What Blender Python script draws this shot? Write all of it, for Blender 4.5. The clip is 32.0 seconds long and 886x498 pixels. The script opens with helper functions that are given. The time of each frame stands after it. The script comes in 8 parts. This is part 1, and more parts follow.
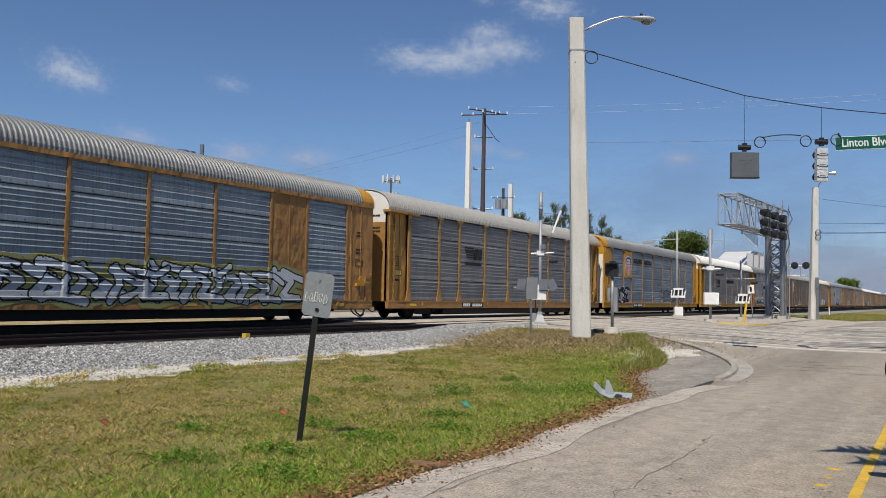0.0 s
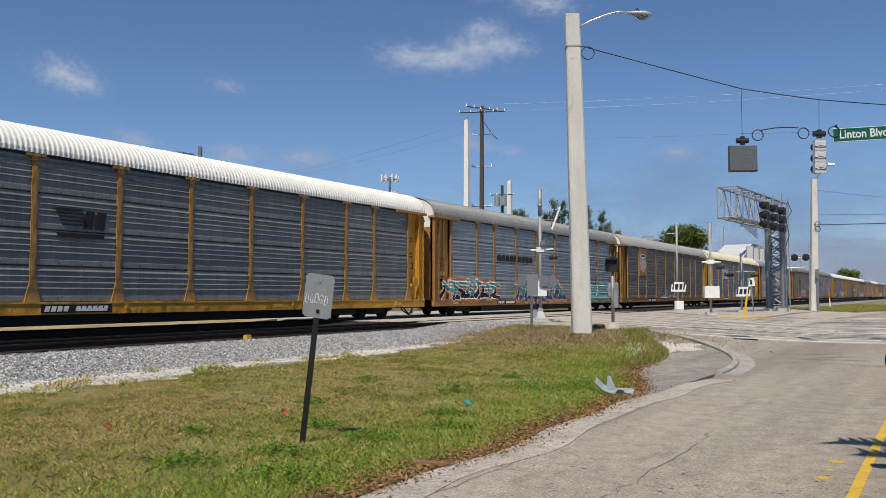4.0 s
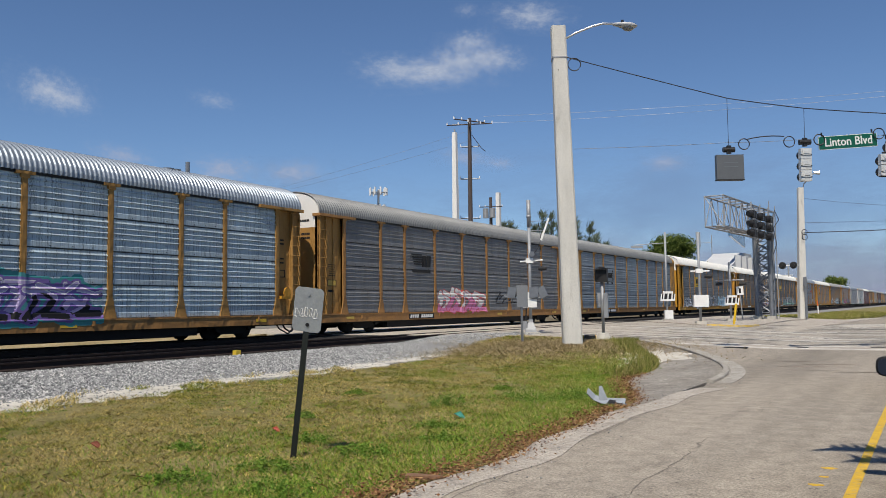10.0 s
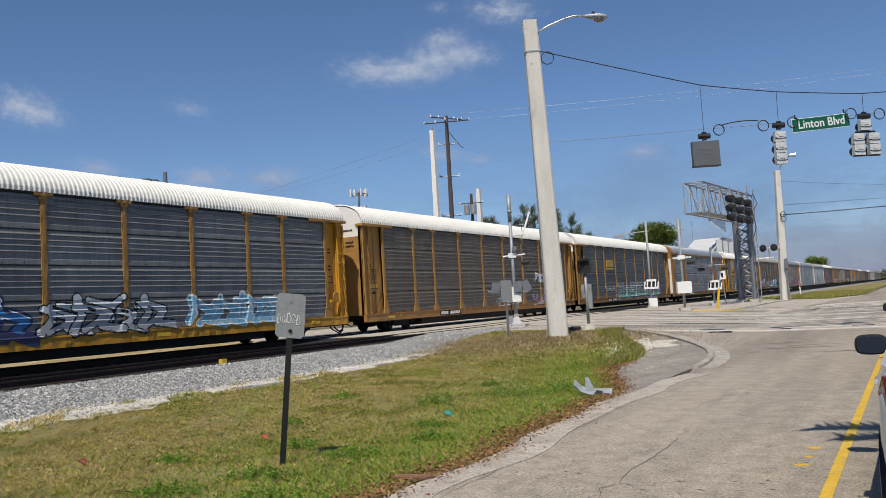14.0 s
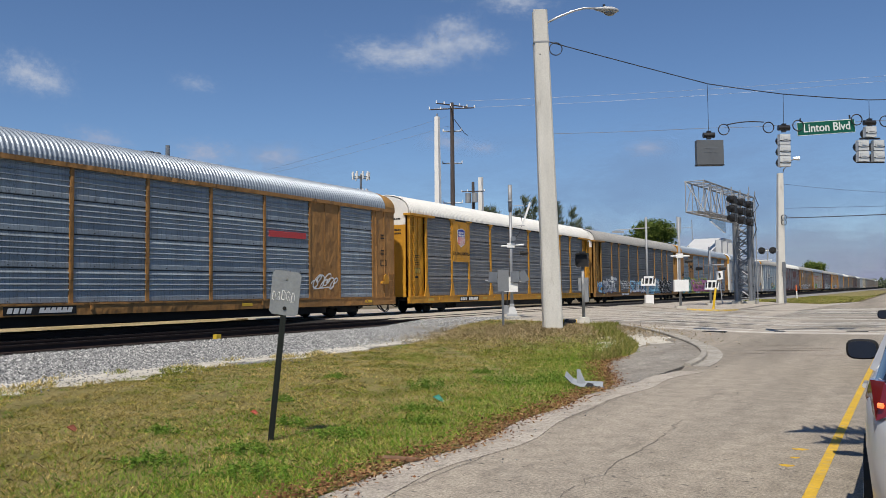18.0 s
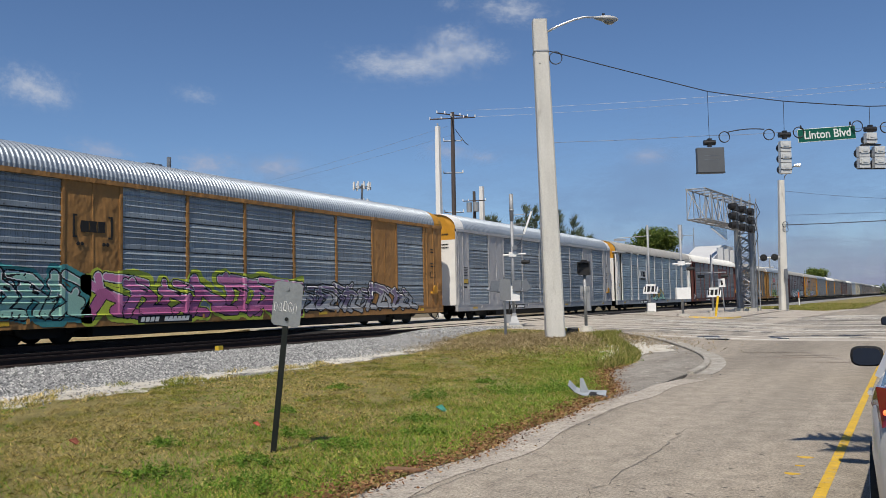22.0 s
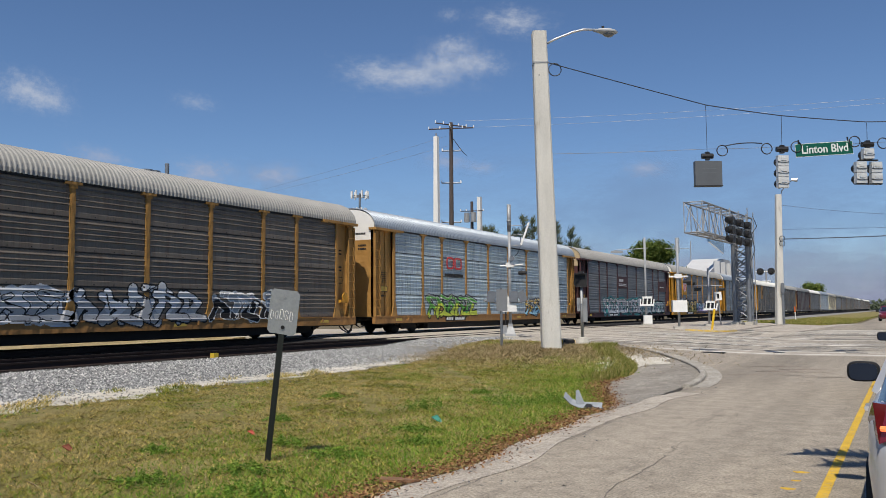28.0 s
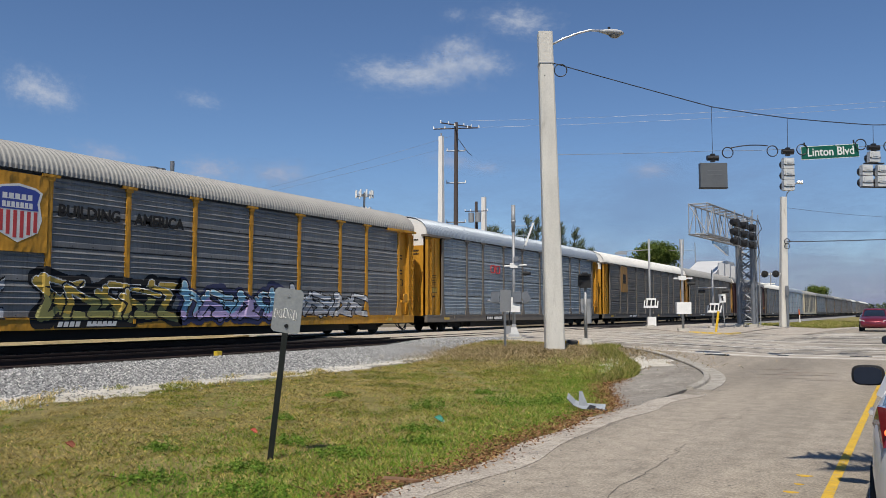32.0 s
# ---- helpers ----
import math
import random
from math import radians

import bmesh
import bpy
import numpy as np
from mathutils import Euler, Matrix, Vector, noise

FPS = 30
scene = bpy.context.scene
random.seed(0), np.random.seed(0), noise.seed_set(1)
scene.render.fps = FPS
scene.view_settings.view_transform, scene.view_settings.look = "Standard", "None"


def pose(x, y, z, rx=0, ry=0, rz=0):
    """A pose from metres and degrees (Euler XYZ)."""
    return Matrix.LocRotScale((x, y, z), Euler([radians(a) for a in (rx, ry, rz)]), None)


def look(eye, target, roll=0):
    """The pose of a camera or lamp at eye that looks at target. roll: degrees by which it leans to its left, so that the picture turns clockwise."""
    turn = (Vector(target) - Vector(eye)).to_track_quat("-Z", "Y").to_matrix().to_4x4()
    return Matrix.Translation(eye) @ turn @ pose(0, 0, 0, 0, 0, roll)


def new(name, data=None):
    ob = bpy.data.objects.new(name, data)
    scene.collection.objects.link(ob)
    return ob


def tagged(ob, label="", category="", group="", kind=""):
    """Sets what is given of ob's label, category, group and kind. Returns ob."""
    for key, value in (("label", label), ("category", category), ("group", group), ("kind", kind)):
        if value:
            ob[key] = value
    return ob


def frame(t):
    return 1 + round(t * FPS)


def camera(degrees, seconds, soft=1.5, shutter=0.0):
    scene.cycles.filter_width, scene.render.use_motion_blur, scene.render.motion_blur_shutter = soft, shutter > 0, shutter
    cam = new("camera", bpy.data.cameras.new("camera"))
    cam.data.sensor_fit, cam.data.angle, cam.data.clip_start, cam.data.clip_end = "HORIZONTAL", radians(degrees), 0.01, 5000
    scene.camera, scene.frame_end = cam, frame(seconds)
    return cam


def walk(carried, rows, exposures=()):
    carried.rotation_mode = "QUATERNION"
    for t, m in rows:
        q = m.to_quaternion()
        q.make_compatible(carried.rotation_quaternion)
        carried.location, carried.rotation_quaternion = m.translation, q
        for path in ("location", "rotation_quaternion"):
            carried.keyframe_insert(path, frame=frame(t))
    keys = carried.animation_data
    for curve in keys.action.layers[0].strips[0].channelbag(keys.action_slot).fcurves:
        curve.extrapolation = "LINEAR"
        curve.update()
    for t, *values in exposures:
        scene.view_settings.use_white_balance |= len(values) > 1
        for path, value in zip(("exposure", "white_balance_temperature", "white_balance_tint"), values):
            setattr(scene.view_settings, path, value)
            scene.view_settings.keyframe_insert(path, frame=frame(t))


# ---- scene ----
# Old road beside a double-track railway; x to the east, y along the rails to the north, z up.
cam = camera(55.68, 32.0, soft=0.7)
EYE_ROWS = [
    (0, -0.026, -0.044, 1.502, 31.01, 3.31, 0.96),
    (0.5, -0.043, -0.047, 1.509, 30.96, 3.25, 1.18),
    (1, -0.040, -0.035, 1.505, 30.98, 3.24, 1.15),
    (1.5, -0.022, -0.061, 1.512, 30.98, 3.23, 0.99),
    (2, -0.026, -0.049, 1.507, 31.00, 3.26, 0.74),
    (2.5, -0.030, -0.044, 1.515, 30.98, 3.18, 0.63),
    (3, -0.032, -0.033, 1.502, 31.00, 3.20, 0.34),
    (3.5, -0.014, -0.054, 1.513, 31.01, 3.19, 0.14),
    (5.5, -0.013, -0.058, 1.518, 30.99, 3.13, -0.38),
    (6, -0.013, -0.051, 1.515, 31.00, 3.14, -0.50),
    (6.5, -0.014, -0.053, 1.513, 30.89, 3.10, -0.65),
    (7, -0.023, -0.050, 1.514, 30.56, 3.13, -0.69),
    (7.5, -0.025, -0.053, 1.518, 30.42, 3.31, -0.77),
    (8, -0.010, -0.049, 1.514, 30.44, 3.51, -0.87),
    (8.5, -0.019, -0.047, 1.517, 30.43, 3.67, -1.00),
    (9, -0.012, -0.049, 1.516, 30.41, 3.86, -1.22),
    (9.5, 0.007, -0.062, 1.521, 30.47, 3.94, -1.15),
    (10, -0.031, -0.034, 1.507, 30.26, 4.02, -0.79),
    (10.5, -0.021, -0.043, 1.517, 30.17, 3.99, -0.56),
    (11, -0.012, -0.036, 1.520, 29.86, 3.99, -0.71),
    (11.5, -0.020, -0.024, 1.511, 29.69, 3.97, -0.79),
    (12, 0.006, -0.038, 1.513, 29.11, 3.97, -0.90),
    (12.5, 0.007, -0.035, 1.519, 29.21, 3.92, -1.93),
    (13, 0.010, -0.034, 1.526, 29.14, 3.83, -3.38),
    (13.5, -0.005, -0.018, 1.513, 29.15, 3.87, -3.57),
    (14, 0.006, -0.027, 1.518, 29.12, 3.84, -3.53),
    (14.5, 0.007, -0.036, 1.520, 29.11, 3.78, -3.20),
    (16.5, 0.027, -0.064, 1.425, 29.37, 2.79, -0.30),
    (17, 0.030, -0.053, 1.438, 29.22, 2.82, -1.04),
    (17.5, 0.016, -0.026, 1.469, 29.04, 2.90, -0.99),
    (18, 0.021, -0.018, 1.495, 29.10, 2.96, -0.76),
    (18.5, 0.007, -0.003, 1.500, 29.17, 2.91, -0.44),
    (19, 0.002, -0.009, 1.495, 29.20, 2.94, -0.35),
    (19.5, 0.003, -0.010, 1.496, 29.20, 2.99, -0.35),
    (20, 0.003, 0.004, 1.490, 29.21, 3.18, -0.36),
    (20.5, 0.010, 0.003, 1.491, 29.25, 3.32, -0.61),
    (21, 0.007, -0.008, 1.512, 29.22, 3.34, -0.70),
    (21.5, 0.026, -0.012, 1.508, 29.23, 3.48, -0.98),
    (22, 0.011, -0.008, 1.497, 29.19, 3.61, -1.19),
    (22.5, 0.012, -0.008, 1.497, 29.18, 3.71, -1.26),
    (23, 0.005, -0.005, 1.499, 29.16, 3.81, -1.20),
    (23.5, 0.008, -0.003, 1.494, 29.15, 3.96, -1.18),
    (24, 0.006, -0.018, 1.496, 29.14, 3.96, -0.96),
    (24.5, 0.009, -0.030, 1.498, 29.14, 4.03, -0.81),
    (25, 0.015, -0.017, 1.501, 29.15, 4.04, -0.66),
    (25.5, 0.007, -0.016, 1.501, 29.09, 4.05, -0.51),
    (27.5, 0.001, -0.006, 1.496, 29.03, 4.26, -0.40),
    (28, 0.004, -0.003, 1.498, 28.98, 4.28, -0.49),
    (28.5, 0.012, -0.008, 1.494, 28.96, 4.33, -0.67),
    (29, 0.008, -0.004, 1.495, 29.01, 4.42, -0.71),
    (29.5, -0.002, 0.001, 1.500, 29.06, 4.43, -0.79),
    (30, 0.012, -0.001, 1.493, 29.16, 4.45, -0.89),
    (30.5, 0.007, -0.004, 1.507, 29.16, 4.35, -0.72),
    (31, -0.004, 0.017, 1.488, 29.14, 4.34, -0.46),
    (31.5, 0.011, 0.005, 1.492, 29.23, 4.32, -0.21),
    (32, 0.000, -0.000, 1.500, 29.26, 4.27, 0.00),
]


def eye_pose(x, y, z, yaw, pitch, roll):
    """Yaw to the left of +y, pitch up, roll as in look()."""
    return Matrix.Translation((x, y, z)) @ Euler((0, 0, radians(yaw))).to_matrix().to_4x4() @ pose(0, 0, 0, 90 + pitch) @ pose(0, 0, 0, 0, 0, roll)


walk(cam, [(t, eye_pose(*row)) for t, *row in EYE_ROWS])

# ---------------------------------------------------------------- light
TO_SUN = Vector((0.22, -0.78, 1.2)).normalized()
world = bpy.data.worlds.new("world")
scene.world = world
world.use_nodes = True
wn = world.node_tree
sky = wn.nodes.new("ShaderNodeTexSky")
sky.sky_type, sky.sun_disc = "NISHITA", False
sky.sun_elevation = math.asin(TO_SUN.z)
sky.sun_rotation = math.atan2(TO_SUN.x, TO_SUN.y)
sky.air_density, sky.dust_density, sky.ozone_density = 0.9, 0.0, 4.5
wn.nodes["Background"].inputs["Strength"].default_value = 0.088
tint = wn.nodes.new("ShaderNodeMix")
tint.data_type, tint.blend_type = "RGBA", "MULTIPLY"
tint.inputs["Factor"].default_value = 1.0
tint.inputs["B"].default_value = (0.885, 0.965, 1.07, 1)
wn.links.new(sky.outputs["Color"], tint.inputs["A"])
wn.links.new(tint.outputs["Result"], wn.nodes["Background"].inputs["Color"])
sun = new("sun", bpy.data.lights.new("sun", "SUN"))
sun.data.energy, sun.data.angle, sun.data.color = 4.8, radians(0.53), (1.0, 0.915, 0.79)
sun.matrix_world = look((0, 0, 60), tuple(Vector((0, 0, 60)) - TO_SUN))
scene.view_settings.exposure = 0.0

# ---------------------------------------------------------------- materials
def nodes_of(name):
    m = bpy.data.materials.new(name)
    m.use_nodes = True
    return m, m.node_tree, m.node_tree.nodes["Principled BSDF"]


def noise_node(nt, scale, detail=4.0, rough=0.6, coord="Object", stretch=(1, 1, 1)):
    tc = nt.nodes.new("ShaderNodeTexCoord")
    mp = nt.nodes.new("ShaderNodeMapping")
    mp.inputs["Scale"].default_value = stretch
    n = nt.nodes.new("ShaderNodeTexNoise")
    n.inputs["Scale"].default_value, n.inputs["Detail"].default_value, n.inputs["Roughness"].default_value = scale, detail, rough
    nt.links.new(tc.outputs[coord], mp.inputs["Vector"])
    nt.links.new(mp.outputs["Vector"], n.inputs["Vector"])
    return n.outputs["Fac"]


def ramp_node(nt, fac, stops):
    r = nt.nodes.new("ShaderNodeValToRGB")
    els = r.color_ramp.elements
    while len(els) < len(stops):
        els.new(0.5)
    for e, (p, c) in zip(els, stops):
        e.position, e.color = p, (*c, 1) if len(c) == 3 else c
    nt.links.new(fac, r.inputs["Fac"])
    return r.outputs["Color"]


def mix_node(nt, fac, a, b, blend="MIX"):
    m = nt.nodes.new("ShaderNodeMix")
    m.data_type, m.blend_type = "RGBA", blend
    for sock, v in ((m.inputs["Factor"], fac), (m.inputs["A"], a), (m.inputs["B"], b)):
        if isinstance(v, (int, float)):
            sock.default_value = v
        elif isinstance(v, tuple):
            sock.default_value = (*v, 1)
        else:
            nt.links.new(v, sock)
    return m.outputs["Result"]


def bump_node(nt, fac, strength, distance, out):
    b = nt.nodes.new("ShaderNodeBump")
    b.inputs["Strength"].default_value, b.inputs["Distance"].default_value = strength, distance
    nt.links.new(fac, b.inputs["Height"])
    nt.links.new(b.outputs["Normal"], out.inputs["Normal"])


def mul(c, k):
    return tuple(min(1.0, v * k) for v in c)


def plain(name, col, rough=0.6, metal=0.0, vary=0.25, scale=3.0, grain=40.0, bump=0.15, dirt=None, dirt_at=0.62, stretch=(1, 1, 1), dent=0.0):
    """Paint, metal, plastic: a colour with broad stains, fine grain and optional dirt patches."""
    m, nt, p = nodes_of(name)
    big = ramp_node(nt, noise_node(nt, scale, 5, 0.65, stretch=stretch), [(0.3, mul(col, 1 - vary)), (0.7, mul(col, 1 + vary * 0.6))])
    fine = noise_node(nt, grain, 3, 0.6)
    c = mix_node(nt, 0.25, big, ramp_node(nt, fine, [(0.35, mul(col, 0.7)), (0.65, mul(col, 1.2))]))
    if dirt:
        mask = ramp_node(nt, noise_node(nt, scale * 1.7, 6, 0.7, stretch=stretch), [(dirt_at, (0, 0, 0)), (dirt_at + 0.12, (1, 1, 1))])
        c = mix_node(nt, mask, c, dirt)
    nt.links.new(c, p.inputs["Base Color"])
    p.inputs["Roughness"].default_value, p.inputs["Metallic"].default_value = rough, metal
    if dent:
        bump_node(nt, noise_node(nt, 1.5, 2, 0.5, stretch=(1, 1.4, 0.9)), dent, 0.25, p)
    elif bump:
        bump_node(nt, fine, bump, 0.01, p)
    return m


def glassy(name, col, rough=0.05, alpha=1.0):
    m, nt, p = nodes_of(name)
    p.inputs["Base Color"].default_value = (*col, 1)
    p.inputs["Roughness"].default_value = rough
    p.inputs["Coat Weight"].default_value = 0.6
    return m


def glow(name, col, power):
    m, nt, p = nodes_of(name)
    p.inputs["Base Color"].default_value = (*col, 1)
    p.inputs["Emission Color"].default_value = (*col, 1)
    p.inputs["Emission Strength"].default_value = power
    return m


def panel_metal(name, col, holes=0.0, dirt=(0.10, 0.09, 0.075), dirt_amount=0.5):
    """Galvanised corrugated siding: zinc mottling, rain streaks and columns of small dark perforations."""
    m, nt, p = nodes_of(name)
    oi = nt.nodes.new("ShaderNodeObjectInfo")
    tc = nt.nodes.new("ShaderNodeTexCoord")
    far = nt.nodes.new("ShaderNodeVectorMath")
    far.operation = "SCALE"
    far.inputs[0].default_value = (0.0, 37.0, 53.0)
    nt.links.new(oi.outputs["Random"], far.inputs["Scale"])
    at = nt.nodes.new("ShaderNodeVectorMath")
    nt.links.new(tc.outputs["Object"], at.inputs[0])
    nt.links.new(far.outputs["Vector"], at.inputs[1])

    def grain(stretch, detail, rough=0.6):
        sc = nt.nodes.new("ShaderNodeVectorMath")
        sc.operation = "MULTIPLY"
        sc.inputs[1].default_value = stretch
        n = nt.nodes.new("ShaderNodeTexNoise")
        n.inputs["Scale"].default_value, n.inputs["Detail"].default_value, n.inputs["Roughness"].default_value = 1.0, detail, rough
        nt.links.new(at.outputs["Vector"], sc.inputs[0])
        nt.links.new(sc.outputs["Vector"], n.inputs["Vector"])
        return n.outputs["Fac"]
    base = ramp_node(nt, grain((1, 3.0, 1.1), 5), [(0.3, mul(col, 0.80)), (0.7, mul(col, 1.12))])
    base = mix_node(nt, ramp_node(nt, grain((3, 9, 0.5), 4, 0.65), [(0.48, (0, 0, 0)), (0.74, (dirt_amount,) * 3)]), base, dirt)
    rub = ramp_node(nt, grain((1, 2.0, 9.0), 4, 0.7), [(0.58, (0, 0, 0)), (0.74, (0.25,) * 3)])
    base = mix_node(nt, rub, base, mul(col, 1.2))
    if holes:
        column = ramp_node(nt, grain((1, 44, 0.35), 1.5), [(0.48, (0, 0, 0)), (0.62, (holes,) * 3)])
        tick = ramp_node(nt, grain((1, 80, 15.0), 1.0), [(0.45, (0.05,) * 3), (0.58, (1, 1, 1))])
        base = mix_node(nt, mix_node(nt, 1.0, column, tick, "MULTIPLY"), base, mul(col, 0.22))
    base = mix_node(nt, 1.0, base, ramp_node(nt, oi.outputs["Random"], [(0.0, (0.84, 0.84, 0.85)), (1.0, (1.1, 1.1, 1.09))]), "MULTIPLY")
    nt.links.new(base, p.inputs["Base Color"])
    p.inputs["Metallic"].default_value, p.inputs["Roughness"].default_value = 0.15, 0.5
    bump_node(nt, grain((4, 12, 4), 3), 0.12, 0.02, p)
    return m


def ground_mat(name, a, b, c, big=0.35, fine=14.0, rough=0.95, bump=0.5, dist=0.03, spots=None, stretch=(1, 1, 1), grit=0.0, lanes=0.0):
    """Two-scale ground: broad patches between a and b, fine grain towards c."""
    m, nt, p = nodes_of(name)
    col = ramp_node(nt, noise_node(nt, big, 6, 0.62, stretch=stretch), [(0.32, a), (0.66, b)])
    f = noise_node(nt, fine, 5, 0.7)
    col = mix_node(nt, ramp_node(nt, f, [(0.45, (0, 0, 0)), (0.72, (0.75,) * 3)]), col, c)
    if spots:
        sp = noise_node(nt, big * 5, 5, 0.7, stretch=stretch)
        col = mix_node(nt, ramp_node(nt, sp, [(0.58, (0, 0, 0)), (0.7, (0.8,) * 3)]), col, spots)
    if grit:
        g = noise_node(nt, 42.0, 5, 0.85)
        col = mix_node(nt, 1.0, col, ramp_node(nt, g, [(0.36, (1 - grit,) * 3), (0.5, (1, 1, 1)), (0.66, (1 + 0.9 * grit, 1 + 0.88 * grit, 1 + 0.84 * grit))]), "MULTIPLY")
        w = noise_node(nt, 4.0, 7, 0.8)
        col = mix_node(nt, 1.0, col, ramp_node(nt, w, [(0.34, (0.74, 0.73, 0.72)), (0.64, (1.2, 1.2, 1.19))]), "MULTIPLY")
    if lanes:
        track = noise_node(nt, 1.0, 3, 0.6, stretch=(0.75, 0.035, 1))
        col = mix_node(nt, 1.0, col, ramp_node(nt, track, [(0.34, (1 - lanes,) * 3), (0.66, (1 + lanes, 1 + 0.97 * lanes, 1 + 0.92 * lanes))]), "MULTIPLY")
        chip = noise_node(nt, 17.0, 3, 0.7)
        col = mix_node(nt, 1.0, col, ramp_node(nt, chip, [(0.28, (0.6,) * 3), (0.40, (1, 1, 1)), (0.62, (1, 1, 1)), (0.74, (1.25, 1.24, 1.22))]), "MULTIPLY")
    nt.links.new(col, p.inputs["Base Color"])
    p.inputs["Roughness"].default_value = rough
    bump_node(nt, f, bump, dist, p)
    return m


def sward(name, stops, fine=1.0):
    """Grass blades: the colour drifts over the ground in patches, and each blade is lighter or darker."""
    m, nt, p = nodes_of(name)
    broad, close = noise_node(nt, 0.55, 6, 0.62), noise_node(nt, 5.5, 5, 0.68)
    add = nt.nodes.new("ShaderNodeMath")
    add.operation = "MULTIPLY_ADD"
    add.inputs[1].default_value = 0.5 * fine
    nt.links.new(close, add.inputs[0])
    nt.links.new(broad, add.inputs[2])
    g = nt.nodes.new("ShaderNodeNewGeometry")
    one = ramp_node(nt, g.outputs["Random Per Island"], [(0.0, (0.22, 0.24, 0.20)), (0.25, (0.55, 0.57, 0.5)), (0.6, (1.0, 1.0, 1.0)), (0.9, (1.5, 1.45, 1.4)), (1.0, (2.3, 2.1, 2.0))])
    nt.links.new(mix_node(nt, 1.0, ramp_node(nt, add.outputs["Value"], stops), one, "MULTIPLY"), p.inputs["Base Color"])
    p.inputs["Roughness"].default_value = 0.8
    p.inputs["Specular IOR Level"].default_value = 0.25
    return m


def island_mat(name, stops, rough=0.8, translucent=False):
    """Blades, leaves and stones: one colour per loose piece."""
    m, nt, p = nodes_of(name)
    g = nt.nodes.new("ShaderNodeNewGeometry")
    nt.links.new(ramp_node(nt, g.outputs["Random Per Island"], stops), p.inputs["Base Color"])
    p.inputs["Roughness"].default_value = rough
    p.inputs["Specular IOR Level"].default_value = 0.25
    return m


ASPHALT = ground_mat("worn_pale_asphalt", (0.250, 0.221, 0.180), (0.362, 0.321, 0.265), (0.16, 0.141, 0.115), 0.25, 40, 0.92, 0.8, 0.012, (0.19, 0.168, 0.14), (1.4, 0.22, 1), 0.55, 0.16)
CROSS_ROAD = ground_mat("bleached_asphalt", (0.33, 0.295, 0.248), (0.51, 0.465, 0.395), (0.275, 0.245, 0.203), 0.55, 30, 0.9, 0.3, 0.012, (0.19, 0.17, 0.148), (0.10, 1.5, 1), 0.3)
CONCRETE = plain("old_concrete", (0.46, 0.44, 0.39), 0.9, 0, 0.22, 1.2, 30, 0.3, (0.30, 0.28, 0.24), 0.6)
KERB_CONC = ground_mat("worn_kerb_concrete", (0.30, 0.28, 0.245), (0.42, 0.395, 0.35), (0.22, 0.2, 0.17), 1.0, 25, 0.92, 0.5, 0.015, (0.24, 0.22, 0.19), (1, 1, 1), 0.4)
SHOULDER = ground_mat("broken_shoulder", (0.34, 0.305, 0.26), (0.50, 0.455, 0.395), (0.24, 0.21, 0.175), 0.8, 25, 0.95, 0.6, 0.02, (0.23, 0.2, 0.16), (1, 1, 1), 0.5)
DIRT = ground_mat("sandy_ground", (0.10, 0.078, 0.042), (0.19, 0.15, 0.09), (0.06, 0.055, 0.027), 0.12, 6, 0.95, 0.5, 0.04, (0.16, 0.17, 0.07))
CORNER = ground_mat("broken_corner", (0.20, 0.18, 0.155), (0.36, 0.335, 0.295), (0.13, 0.115, 0.095), 0.7, 25, 0.95, 0.8, 0.03, (0.46, 0.43, 0.37), (1.6, 0.5, 1), 0.5)
SAND = ground_mat("white_sand", (0.44, 0.41, 0.34), (0.70, 0.67, 0.60), (0.33, 0.30, 0.25), 0.9, 12, 0.95, 0.8, 0.04, (0.30, 0.26, 0.15))
TURF = ground_mat("dry_turf", (0.16, 0.145, 0.030), (0.29, 0.235, 0.085), (0.07, 0.065, 0.016), 1.1, 28, 0.95, 1.0, 0.03, (0.30, 0.235, 0.13), (1, 1, 1), 0.6)
BALLAST = ground_mat("ballast_bed", (0.20, 0.20, 0.195), (0.32, 0.315, 0.305), (0.06, 0.06, 0.06), 0.6, 22, 0.9, 1.0, 0.05)
# Near black: shade about the rails is put into bed and stones.
TRACK_BED = ground_mat("shaded_track_bed", (0.010, 0.0085, 0.0075), (0.020, 0.017, 0.015), (0.007, 0.006, 0.006), 0.6, 20, 0.95, 1.0, 0.05)
DARK_STONE = island_mat("shaded_stone", [(0.0, (0.012, 0.011, 0.010)), (0.7, (0.032, 0.028, 0.024)), (1.0, (0.08, 0.07, 0.06))], 0.9)
STONE = island_mat("ballast_stone", [(0.0, (0.07, 0.072, 0.075)), (0.4, (0.20, 0.205, 0.205)), (0.8, (0.36, 0.365, 0.36)), (1.0, (0.62, 0.61, 0.59))], 0.9)
GRASS = sward("grass_blade", [(0.56, (0.11, 0.165, 0.016)), (0.68, (0.25, 0.25, 0.035)), (0.74, (0.37, 0.305, 0.085)), (0.82, (0.47, 0.37, 0.15)), (0.92, (0.28, 0.27, 0.05))])
LUSH = island_mat("green_blade", [(0.0, (0.08, 0.19, 0.012)), (0.5, (0.18, 0.32, 0.028)), (0.85, (0.29, 0.37, 0.05)), (1.0, (0.48, 0.44, 0.17))])
DRYGRASS = island_mat("straw_blade", [(0.0, (0.14, 0.13, 0.04)), (0.4, (0.30, 0.225, 0.12)), (0.75, (0.40, 0.30, 0.17)), (1.0, (0.56, 0.46, 0.30))])
WEED = island_mat("weed_leaf", [(0.0, (0.055, 0.125, 0.010)), (0.6, (0.115, 0.21, 0.02)), (1.0, (0.20, 0.29, 0.035))])
